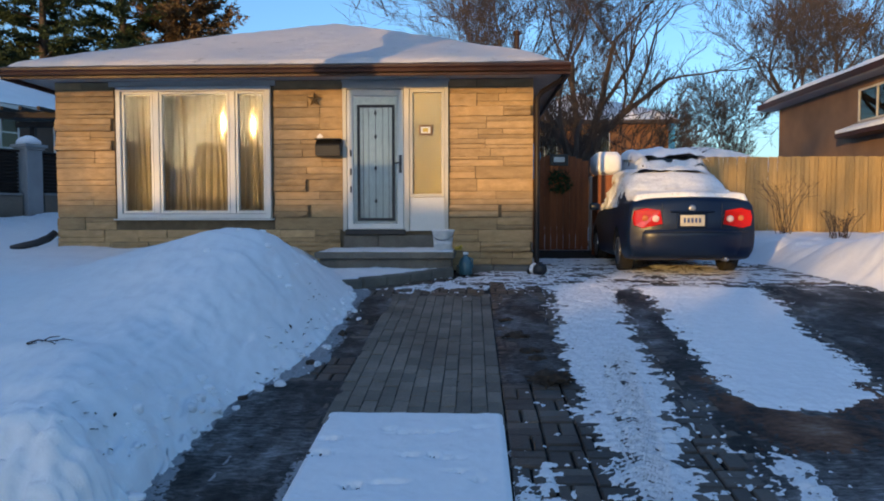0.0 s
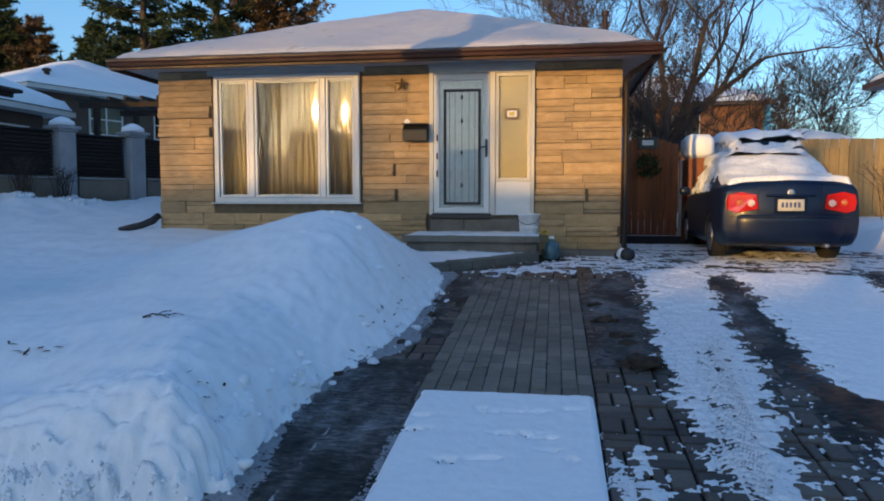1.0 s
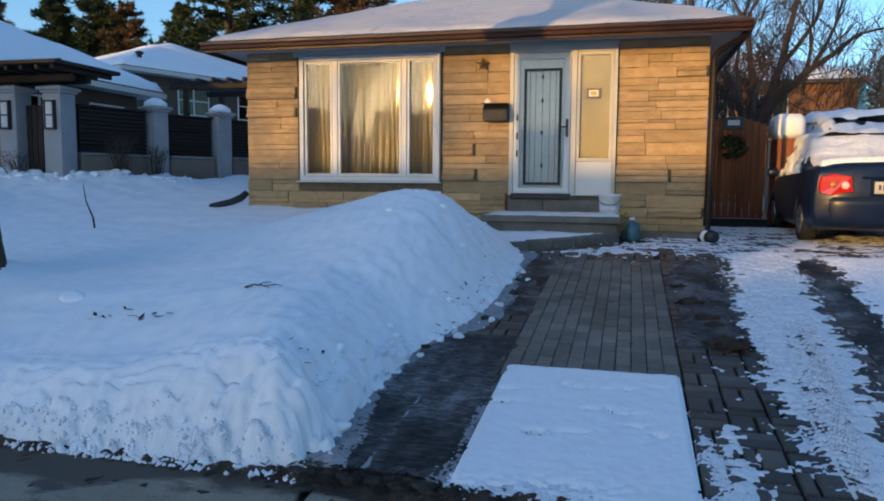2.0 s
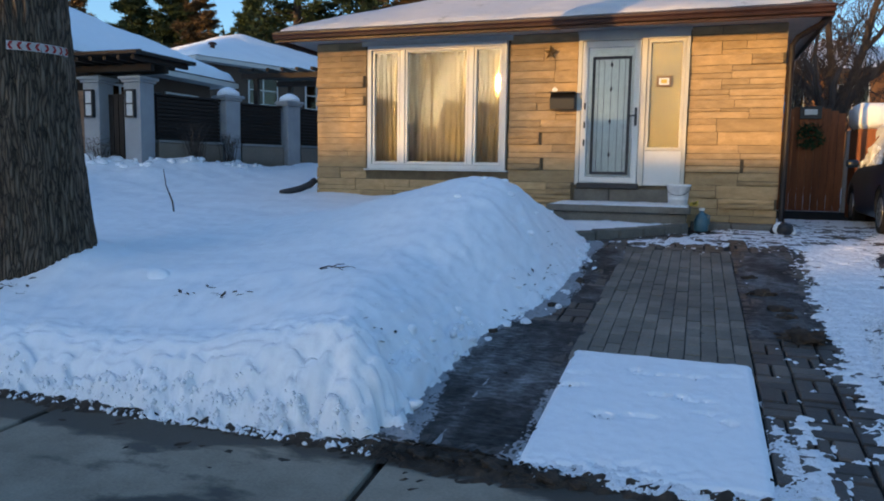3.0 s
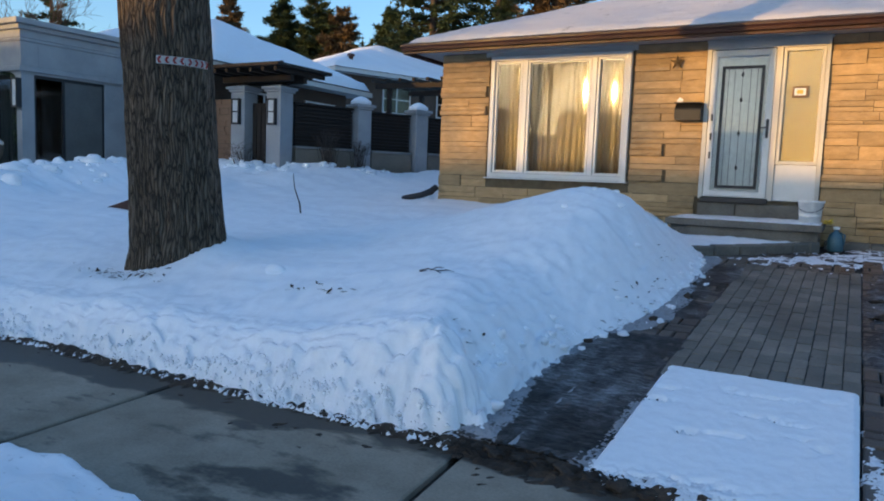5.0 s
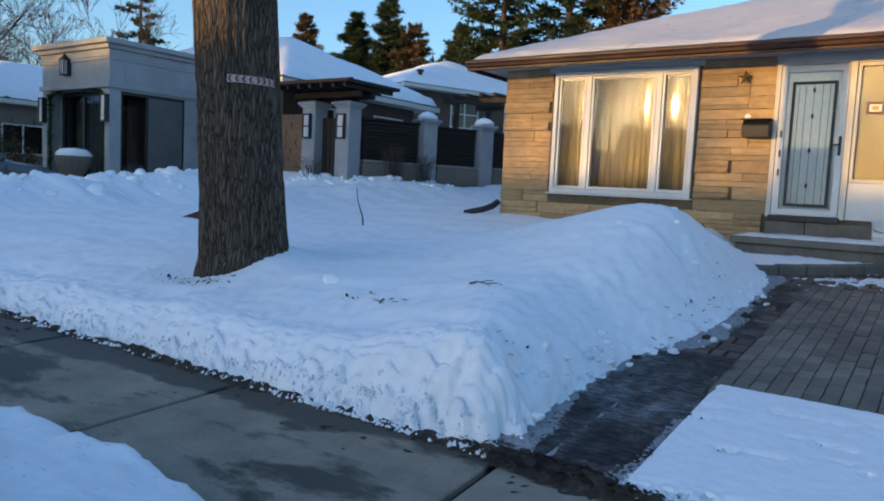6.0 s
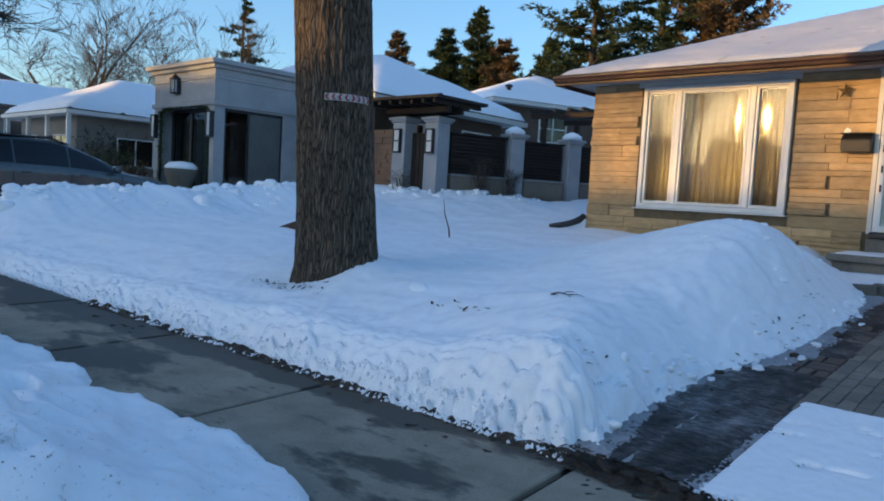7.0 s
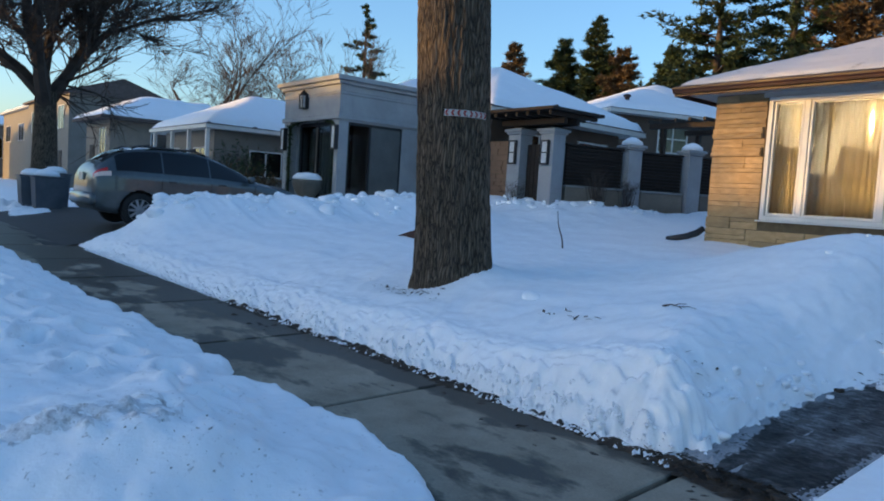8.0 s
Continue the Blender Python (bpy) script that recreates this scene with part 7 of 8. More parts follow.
def sedan_extra(add, sh):
    add("plate", boxes((-0.16, 0.16, -0.045, -0.02, 0.69, 0.84), bevel=0.004), PLATE, None, "white number plate with plain bars", False)
    for k in range(5):
        add("plate_bar", boxes((-0.12 + 0.05 * k, -0.09 + 0.05 * k, -0.049, -0.0455, 0.735, 0.80)), INK, None, "", False)
    add("plate_bracket", boxes((-0.2, 0.2, -0.018, 0.06, 0.66, 0.87), bevel=0.01), PAINT_BLUE, None, "", False)
    bm = bmesh.new()
    lathe(bm, [(0.05, 0), (0.05, 0.012), (0.03, 0.016)], 20, (0, -0.005, 0.93), pose(0, 0, 0, 90, 0, 0))
    add("badge", bm, ALLOY, None, "plain round badge")
    for s in (-1, 1):
        # tail lamp that wraps round the corner, with a clear round lens
        out = [(0.40, 0.72), (0.66, 0.665), (0.765, 0.70), (0.785, 0.80), (0.76, 0.90), (0.62, 0.935), (0.43, 0.90)]
        bm = bmesh.new()
        a = [bm.verts.new((s * x, -0.05 + max(0, x - 0.6) * 0.12, z)) for x, z in out]
        b = [bm.verts.new((s * (x + (0.06 if x > 0.6 else 0)), 0.02 + max(0, x - 0.6) * 0.6, z)) for x, z in out]
        bm.faces.new(a)
        for i in range(len(a)):
            j = (i + 1) % len(a)
            bm.faces.new((a[i], a[j], b[j], b[i]))
        fixed(bm)
        lamp = add("tail_lamp", bm, TAIL_RED, None, "red tail lamp cluster", False)
        bm = bmesh.new()
        lathe(bm, [(0.048, 0), (0.046, 0.012), (0.02, 0.02)], 20, (s * 0.49, -0.045, 0.79), pose(0, 0, 0, 90, 0, 0))
        lens = new("lens", mesh_of("lens", bm, TAIL_CLEAR, True))
        lens.parent = lamp
        bm = bmesh.new()
        lathe(bm, [(0.042, 0), (0.038, 0.01), (0.02, 0.016)], 18, (s * 0.63, -0.04, 0.8), pose(0, 0, 0, 90, 0, 0))
        amber = new("amber_lens", mesh_of("amber_lens", bm, AMBER, True))
        amber.parent = lamp
        add("lid_seam", boxes((s * 0.395 - 0.004, s * 0.395 + 0.004, -0.008, 0.01, 0.66, 1.0)), BLACK, None, "", False)
    add("lid_grip", boxes((-0.3, 0.3, -0.03, 0.01, 0.875, 0.905), bevel=0.01), PAINT_BLUE, None, "", False)
    # bumper with a lower lip
    bm = bmesh.new()
    pts = [(-0.84, 0.55), (-0.8, 0.12), (-0.62, -0.06), (0.0, -0.1), (0.62, -0.06), (0.8, 0.12), (0.84, 0.55)]
    rows = []
    for z, grow in ((0.3, -0.03), (0.36, 0.0), (0.52, 0.012), (0.60, 0.012), (0.64, -0.01)):
        rows.append([bm.verts.new((x * (1 + grow * 0.7), y - grow, z)) for x, y in pts])
    for a, b in zip(rows, rows[1:]):
        for k in range(len(pts) - 1):
            bm.faces.new((a[k], a[k + 1], b[k + 1], b[k]))
    ob = add("bumper", bm, PAINT_BLUE)
    md = ob.modifiers.new("soft", "SUBSURF")
    md.levels = md.render_levels = 2
    add("bumper_seam", boxes((-0.7, 0.7, -0.118, -0.09, 0.61, 0.618)), BLACK, None, "", False)
    bm = bmesh.new()
    tube(bm, [(0.45, 0.25, 0.24), (0.45, -0.05, 0.24)], 0.03, 10)
    add("tailpipe", bm, ALLOY)
    for s in (-1, 1):
        bm = boxes((s * 0.93 - 0.09, s * 0.93 + 0.09, 3.02, 3.14, 0.93, 1.06), bevel=0.03)
        add("mirror", bm, PAINT_BLUE)


ragged = lambda p, s: 0.012 + 0.05 * frac(p.x * s, p.y, p.z, 7) + 0.02 * frac(p.x * s, p.y + 3, p.z, 17)
build_car("sedan", "dark blue sedan parked by the house under snow", SED, PAINT_BLUE, (3.2, 10.3, 0.56), -2.5, (0.95, 3.55), 0.835, 0.31,
    [("rear_window", (0.78, 1.28, 7.05, 9, 0.006, 8, 6, 0), GLASS_DARK), ("windscreen", (2.75, 3.3, 7.05, 9, 0.006, 8, 6, 0), GLASS_DARK)]
    + [("side_window", (a, b, 5.25, 6.85, 0.006, 8, 4, s), GLASS_DARK) for s in (1, -1) for a, b in ((1.25, 2.05), (2.13, 3.1))],
    [("settled snow over the boot lid", (0.04, 0.9, 6.5, 9, lambda p, s: -0.02 + smooth(0.8, 0.7, abs(p.x)) * smooth(0.03, 0.14, p.y) * (0.07 + 0.02 * frac(p.x * s, p.y, p.z, 2.2) + 0.006 * frac(p.x * s, p.y * 0.5, p.z, 9)), 44, 30, 0), SNOW_THIN),
     ("snow crust on the rear window", (0.8, 1.42, 6.6, 9, lambda p, s: -0.02 + smooth(0.78, 0.68, abs(p.x)) * (0.07 + 0.022 * frac(p.x * s + 4, p.y, p.z, 3.0)), 36, 30, 0), SNOW_THIN),
     ("patchy snow on the roof", (1.36, 2.75, 6.7, 9, lambda p, s: -0.02 + smooth(0.7, 0.58, abs(p.x)) * (0.1 + 0.06 * frac(p.x * s, p.y, p.z, 2.6)), 30, 24, 0), SNOW_THIN)]
    + [("frozen snow clinging to the side glass", (1.0, 3.2, 4.9, 7.1, ragged, 60, 20, s), SNOW_THIN) for s in (1, -1)],
    [], 0, sedan_extra)

# grey hatchback wagon in the neighbour's driveway
WAG = [
    (0.00, 0.45, 0.60, 0.82, 0.90, 0.68, 0.64, 0.50),
    (0.06, 0.32, 0.58, 0.96, 1.10, 0.80, 0.76, 0.60),
    (0.30, 0.26, 0.60, 1.00, 1.30, 0.87, 0.84, 0.60),
    (0.62, 0.24, 0.60, 1.01, 1.46, 0.885, 0.86, 0.60),
    (1.40, 0.24, 0.60, 0.99, 1.52, 0.885, 0.86, 0.62),
    (2.10, 0.24, 0.60, 0.98, 1.48, 0.885, 0.86, 0.62),
    (2.75, 0.24, 0.60, 0.96, 1.27, 0.885, 0.855, 0.62),
    (3.35, 0.24, 0.58, 0.92, 1.01, 0.88, 0.84, 0.66),
    (4.00, 0.25, 0.54, 0.82, 0.92, 0.84, 0.78, 0.62),
    (4.28, 0.30, 0.48, 0.66, 0.76, 0.74, 0.66, 0.50),
    (4.36, 0.38, 0.48, 0.56, 0.62, 0.55, 0.50, 0.40),
]


def wagon_extra(add, sh):
    for s in (-1, 1):
        bm = bmesh.new()
        tube(bm, [(s * 0.6, 0.7, 1.5), (s * 0.6, 0.85, 1.56), (s * 0.6, 1.95, 1.55), (s * 0.6, 2.15, 1.48)], 0.018, 8)
        add("roof_rail", bm, BLACK)
        add("mirror", boxes((s * 0.97 - 0.09, s * 0.97 + 0.09, 2.95, 3.07, 0.98, 1.12), bevel=0.03), PAINT_GREY)
        for y in (1.35, 2.35):
            add("door_handle", boxes((s * 0.872 - 0.012, s * 0.872 + 0.012, y, y + 0.17, 0.89, 0.92), bevel=0.006), TRIM_GREY)
        for y in (1.22, 2.2, 3.15):
            add("door_seam", boxes((s * 0.884 - 0.004, s * 0.884 + 0.004, y, y + 0.012, 0.35, 0.93)), BLACK, None, "", False)
    for y in (1.0, 1.9):
        add("roof_bar", boxes((-0.62, 0.62, y, y + 0.06, 1.57, 1.6), bevel=0.01), BLACK)
    add("bumper", boxes((-0.8, 0.8, -0.06, 0.1, 0.38, 0.62), bevel=0.05), PAINT_GREY)
    add("plate", boxes((-0.16, 0.16, -0.03, -0.005, 0.85, 1.0), bevel=0.004), PLATE, None, "number plate with plain surface", False)


build_car("wagon", "grey compact wagon parked in the neighbour's driveway", WAG, PAINT_GREY, (-14.5, 3.1, 0.45), 0, (0.82, 3.42), 0.87, 0.33,
    [("rear_window", (0.2, 0.6, 7.0, 9, 0.006, 8, 6, 0), GLASS_DARK), ("windscreen", (2.6, 3.3, 7.05, 9, 0.006, 8, 6, 0), GLASS_DARK)]
    + [("side_window", (a, b, 5.25, 6.9, 0.006, 10, 4, s), GLASS_TINT) for s in (1, -1) for a, b in ((0.42, 1.24), (1.27, 2.17), (2.2, 3.0))],
    [("thin snow on the roof", (0.7, 2.3, 7.6, 9, lambda p, s: 0.015 + 0.04 * frac(p.x * s, p.y, p.z, 2), 14, 8, 0), SNOW_THIN)],
    [("tail_lamp", (0.04, 0.26, 5.0, 5.8, 0.008, 8, 8, s), TAIL_RED, "red tail lamp") for s in (1, -1)] + [("tail_lens", (0.05, 0.3, 4.75, 5.25, 0.012, 8, 6, s), TAIL_CLEAR, "pale clear lower lens") for s in (1, -1)],
    0, wagon_extra)


# a tall, snow-covered van further up the drive
VAN = [(y, zb, zm, zs * 1.12, 0.05 + zt * 1.2, wm, ws, wt) for y, zb, zm, zs, zt, wm, ws, wt in WAG]
def van_extra(add, sh):
    add("bumper", boxes((-0.8, 0.8, -0.06, 0.1, 0.38, 0.62), bevel=0.05), PAINT_GREY)
    add("plate", boxes((-0.16, 0.16, -0.03, -0.005, 0.85, 1.0), bevel=0.004), PLATE, None, "number plate with plain surface", False)
    for s in (-1, 1):
        add("mirror", boxes((s * 0.97 - 0.09, s * 0.97 + 0.09, 2.95, 3.07, 1.08, 1.25), bevel=0.03), PAINT_GREY)


build_car("van", "tall snow-covered van standing beyond the sedan", VAN, PAINT_GREY, (4.25, 14.9, 0.84), 0, (0.82, 3.42), 0.87, 0.33,
    [("rear_window", (0.2, 0.6, 7.0, 9, 0.006, 8, 6, 0), GLASS_DARK), ("windscreen", (2.6, 3.3, 7.05, 9, 0.006, 8, 6, 0), GLASS_DARK)]
    + [("side_window", (a, b, 5.25, 6.9, 0.006, 10, 4, s), GLASS_TINT) for s in (1, -1) for a, b in ((0.42, 1.24), (1.27, 2.17), (2.2, 3.0))],
    [("thick snow on the roof", (0.45, 2.6, 6.6, 9, lambda p, s: 0.08 + 0.08 * frac(p.x * s, p.y, p.z, 2), 20, 12, 0), SNOW),
     ("snow crusted on the tailgate", (0.06, 0.6, 5.6, 9, lambda p, s: 0.03 + 0.06 * frac(p.x * s, p.y, p.z, 3) - 0.12 * math.exp(-(p.x / 0.45) ** 2 - ((p.y - 0.45) / 0.1) ** 2), 30, 24, 0), SNOW_THIN)]
    + [("frozen snow clinging to the side glass", (0.4, 3.0, 4.9, 7.1, ragged, 40, 14, s), SNOW_THIN) for s in (1, -1)],
    [("tail_lamp", (0.04, 0.26, 5.0, 5.8, 0.008, 8, 8, s), TAIL_RED, "red tail lamp") for s in (1, -1)] + [("tail_lens", (0.05, 0.3, 4.75, 5.25, 0.012, 8, 6, s), TAIL_CLEAR, "pale clear lower lens") for s in (1, -1)],
    0, van_extra)

# ---- small things ----
# mailbox with flyers
mb = thing("mailbox", (-1.95, 11.38, 2.3), "black wall mailbox with flyers sticking out of the lid", "mailbox")
bm = bmesh.new()
prism(bm, [(11.19, 2.3), (11.365, 2.3), (11.365, 2.54), (11.27, 2.545), (11.17, 2.46)], 0.38, "x", -2.15)
fixed(bm)
bmesh.ops.bevel(bm, geom=bm.edges[:], offset=0.012, segments=2, affect="EDGES")
part("box", bm, BLACK, mb)
part("lid", boxes((-2.16, -1.76, 11.16, 11.37, 2.545, 2.56), bevel=0.004), BLACK, mb)
bm = bmesh.new()
prism(bm, [(-2.12, 2.55), (-2.06, 2.55), (-2.04, 2.6), (-2.09, 2.64), (-2.13, 2.6)], 0.01, "y", 11.24)
part("flyer", fixed(bm), WHITE_TAPE, mb, "folded pale flyer")
# star ornament
bm = bmesh.new()
o = []
for k in range(10):
    r = 0.12 if k % 2 == 0 else 0.045
    a = math.pi / 2 + math.pi * k / 5
    o.append((-2.19 + r * math.cos(a), 3.17 + r * math.sin(a)))
c0, c1 = bm.verts.new((-2.19, 11.30, 3.17)), bm.verts.new((-2.19, 11.37, 3.17))
vs = [bm.verts.new((x, 11.355, z)) for x, z in o]
for i in range(10):
    bm.faces.new((vs[i], vs[(i + 1) % 10], c0))
    bm.faces.new((vs[(i + 1) % 10], vs[i], c1))
single("wall_star", fixed(bm), BRASS, "small brown metal star ornament on the stone wall", "ornament")
# bucket, jug, dustpan on and beside the porch
bk = thing("bucket", (-0.22, 10.6, 0.895), "white plastic bucket standing on the porch step", "bucket")
bm = bmesh.new()
lathe(bm, [(0.125, 0.9), (0.15, 1.17), (0.165, 1.175), (0.165, 1.2), (0.148, 1.2), (0.135, 1.0), (0.115, 0.93)], 28, (-0.2, 10.62, 0))
part("pail", bm, BUCKET, bk, smooth=True)
bm = bmesh.new()
tube(bm, [(-0.2 + 0.165 * math.cos(a), 10.62 + 0.0, 1.18 - 0.0 - 0.13 * math.sin(a)) for a in steps(0, math.pi, 0.26)], 0.004, 5)
bmesh.ops.translate(bm, verts=bm.verts, vec=(0, -0.15, 0))
part("bail", bm, BLACK, bk)
jg = thing("jug", (0.1, 10.75, 0.5), "blue-green plastic jug with a pale cap beside the porch", "jug")
bm = bmesh.new()
lathe(bm, [(0.085, 0.56), (0.095, 0.58), (0.095, 0.72), (0.075, 0.78), (0.03, 0.82), (0.03, 0.845)], 20, (0.12, 10.6, 0))
part("body", bm, TEAL, jg, smooth=True)
bm = bmesh.new()
lathe(bm, [(0.038, 0.845), (0.038, 0.88), (0.018, 0.884)], 16, (0.12, 10.6, 0))
part("cap", bm, BUCKET, jg)
bm = bmesh.new()
tube(bm, [(0.16, 10.58, 0.81), (0.22, 10.57, 0.78), (0.22, 10.57, 0.68), (0.2, 10.58, 0.64)], 0.012, 8)
part("grip", bm, TEAL, jg, smooth=True)
sc = thing("scoop", (0.05, 10.9, 0.9), "yellow plastic salt scoop lying by the bucket", "scoop")
bm = bmesh.new()
prism(bm, [(-0.06, 10.75), (0.08, 10.75), (0.08, 10.95), (-0.06, 10.95)], 0.05, "z", 0.9)
bmesh.ops.bevel(bm, geom=bm.edges[:], offset=0.02, segments=2, affect="EDGES")
part("pan", bm, YELLOW, sc)
bm = bmesh.new()
tube(bm, [(0.01, 10.76, 0.93), (0.06, 10.6, 0.97)], 0.014, 8)
part("grip", bm, YELLOW, sc)
# stones with snow at the foot of the downspout
rnd = random.Random(6)
for k in range(9):
    bm = bmesh.new()
    bmesh.ops.create_icosphere(bm, subdivisions=2, radius=rnd.uniform(0.05, 0.1))
    c = Vector((1.12 + rnd.uniform(-0.14, 0.16), 10.6 + rnd.uniform(-0.2, 0.2), drive_z(10.6) + rnd.uniform(0.02, 0.1)))
    for v in bm.verts:
        v.co = v.co * (1 + 0.35 * noise.noise(v.co * 11 + c)) + c
        v.co.z = max(v.co.z, drive_z(10.6) - 0.02)
    single("stone", bm, BLACK if k % 3 else SNOW_THIN, "dark icy stone at the foot of the downspout" if k % 3 else "lump of trodden snow at the foot of the downspout", "stone", "stones at the downspout", smooth=True)
# black drain hose at the corner of the house
bm = bmesh.new()
pts = [Vector((-6.29, 11.36, 1.14)), Vector((-6.33, 11.25, 1.06)), Vector((-6.45, 11.12, 0.99)), Vector((-6.62, 11.05, 0.95)), Vector((-6.8, 11.05, 0.92))]
tube(bm, pts, [0.055, 0.06, 0.055, 0.05, 0.04], 10)
single("drain_hose", bm, HOSE, "black drain hose half buried in snow at the house corner", "hose", smooth=True)

# reflective tape round the trunk with chevrons
tape = thing("reflective_tape", (TX, TY, 2.0), "red and white chevron tape fixed round the tree trunk", "tape")
R0 = 0.375
def on_trunk(a, z, r):
    return (TX - 0.028 + r * math.cos(a), TY - 0.031 + r * math.sin(a), z)
A0, A1 = math.radians(-54), math.radians(17)
TZ = 2.19
bm = bmesh.new()
lo_ring, hi_ring = [], []
for a in steps(A0, A1, 0.05):
    lo_ring.append(bm.verts.new(on_trunk(a, TZ - 0.032, R0)))
    hi_ring.append(bm.verts.new(on_trunk(a, TZ + 0.032, R0)))
for k in range(len(lo_ring) - 1):
    bm.faces.new((lo_ring[k], lo_ring[k + 1], hi_ring[k + 1], hi_ring[k]))
bmesh.ops.solidify(bm, geom=bm.faces[:], thickness=0.004)
part("band", bm, WHITE_TAPE, tape, "white tape")
N = 8
for k in range(N):
    a = A0 + (A1 - A0) * (k + 0.5) / N
    s = -1 if k < 4 else 1
    bm = bmesh.new()
    da = 0.05
    outline = [(-s * da, 0.026), (s * 0.02, 0.026), (s * da * 1.25, 0.0), (s * 0.02, -0.026), (-s * da, -0.026), (s * 0.012, 0.0)]
    v0 = [bm.verts.new(on_trunk(a + u * 0.9, TZ + z, R0 + 0.007)) for u, z in outline]
    for q in ((0, 1, 2, 5), (5, 2, 3, 4)):
        bm.faces.new([v0[i] for i in q])
    bmesh.ops.solidify(bm, geom=bm.faces[:], thickness=0.002)
    part("chevron", bm, RED, tape)

# twigs, sticks and leaves in the snow
def twig(label, pts, r, nm="twig"):
    bm = bmesh.new()
    tube(bm, pts, [r, r * 0.9, r * 0.6][:len(pts)] + [r * 0.4] * max(0, len(pts) - 3), 6)
    return single(nm, bm, TWIG, label, "twig", smooth=True)
twig("thin dead twig standing in the snow", [(-6.12, 7.5, 0.6), (-6.16, 7.5, 0.9), (-6.27, 7.52, 1.1), (-6.3, 7.52, 1.3)], 0.012)
bm = bmesh.new()
for pts, r in (([(-2.33, 4.3), (-2.27, 4.315), (-2.2, 4.31), (-2.12, 4.33)], 0.006), ([(-2.25, 4.314), (-2.22, 4.35), (-2.2, 4.41)], 0.004), ([(-2.21, 4.31), (-2.18, 4.27), (-2.13, 4.25)], 0.004),
               ([(-2.17, 4.318), (-2.15, 4.36), (-2.1, 4.38)], 0.003), ([(-2.28, 4.312), (-2.3, 4.26)], 0.003)):
    tube(bm, [(x, y, yard_h(x, y) + 0.008 + 0.012 * (k % 2)) for k, (x, y) in enumerate(pts)], [r * (1 - 0.2 * k) for k in range(len(pts))], 5)
single("stick", bm, TWIG, "dead branched stick lying on the snow", "twig", smooth=True)
rnd = random.Random(9)
def litter(name, label, cat, cx, cy, sx, sy, n, size, mat, hfun, group):
    bm = bmesh.new()
    for k in range(n):
        x, y = cx + rnd.gauss(0, sx), cy + rnd.gauss(0, sy)
        z = hfun(x, y) + 0.008
        a, L = rnd.uniform(0, 6.28), size * rnd.uniform(0.5, 1.3)
        u, v = Vector((math.cos(a), math.sin(a), rnd.uniform(-0.1, 0.5))) * L, Vector((-math.sin(a), math.cos(a), rnd.uniform(-0.2, 0.2))) * L * 0.45
        p = Vector((x, y, z))
        q = [bm.verts.new(p + d) for d in (-u, v * 0.8 - u * 0.2, u, -v * 0.8 + u * 0.1)]
        f = bm.faces.new(q)
    bmesh.ops.solidify(bm, geom=bm.faces[:], thickness=0.003)
    return single(name, bm, mat, label, cat, group, kind="stuff")
litter("dead_leaves", "scattered dead leaves lying on the snow", "leaves", -2.75, 3.93, 0.16, 0.04, 12, 0.03, DRY, yard_h, "")
litter("dead_leaves", "scattered dead leaves lying on the snow", "leaves", -3.1, 3.98, 0.1, 0.04, 7, 0.03, DRY, yard_h, "")
litter("dead_leaves", "dead leaves along the foot of the snow heap", "leaves", -1.15, 5.5, 0.08, 1.0, 60, 0.025, DRY, lambda x, y: max(yard_h(x, y), drive_z(y)), "")
litter("dead_leaves", "soggy leaves at the corner of the sidewalk", "leaves", -0.95, 3.05, 0.35, 0.07, 130, 0.03, SOIL, lambda x, y: 0.03, "")
litter("dead_leaves", "leaf scraps round the foot of the street tree", "leaves", -4.95, 3.85, 0.3, 0.08, 60, 0.03, DRY, yard_h, "")
# lump of snow on the yard
bm = bmesh.new()
bmesh.ops.create_icosphere(bm, subdivisions=3, radius=0.075)
for v in bm.verts:
    v.co = v.co * (1 + 0.25 * noise.noise(v.co * 9))
    v.co = Vector((v.co.x * 1.2 - 3.6, v.co.y + 4.22, v.co.z * 0.7 + yard_h(-3.6, 4.22)))
single("snow_lump", bm, SNOW, "small lump of snow on the yard", "snow", smooth=True)
# clods of dirty snow along the driveway edge
for k in range(22):
    y = 4.2 + 4.3 * rnd.random()
    x = lin(y, FOOT_Y, FOOT_X) + rnd.uniform(-0.12, 0.1)
    r = rnd.uniform(0.012, 0.04)
    bm = bmesh.new()
    bmesh.ops.create_icosphere(bm, subdivisions=2, radius=r)
    c = Vector((x, y, max(drive_z(y), yard_h(x, y)) + r * 0.3))
    for v in bm.verts:
        v.co = v.co * (1 + 0.5 * noise.noise(v.co * 30 + c)) + c
    single("clod", bm, SOIL if k % 5 == 0 else SNOW_THIN, "dark frozen clod of dirt by the snow heap" if k % 5 == 0 else "small broken lump of snow by the heap", "clod", "clods along the driveway", smooth=True)
for cx, cy, r in ((0.78, 5.37, 0.1), (0.62, 6.6, 0.07), (0.7, 6.1, 0.06), (0.72, 5.9, 0.05), (0.55, 7.2, 0.05)):
    bm = bmesh.new()
    bmesh.ops.create_icosphere(bm, subdivisions=4, radius=r)
    c = Vector((cx, cy, drive_z(cy) + r * 0.15))
    for v in bm.verts:
        v.co = Vector((v.co.x * 1.4, v.co.y, v.co.z * 0.55)) * (1 + 0.6 * noise.noise(v.co * 22 + c) + 0.45 * noise.noise(v.co * 60 + c)) + c
    single("clod", bm, SOIL, "dark clod of mud and ice on the pavers", "clod", "clods along the driveway", smooth=True)
litter("dead_leaves", "dark leaf scraps and bark bits on the flank of the heap", "leaves", -1.5, 3.6, 0.1, 0.3, 18, 0.024, DRY, yard_h, "")
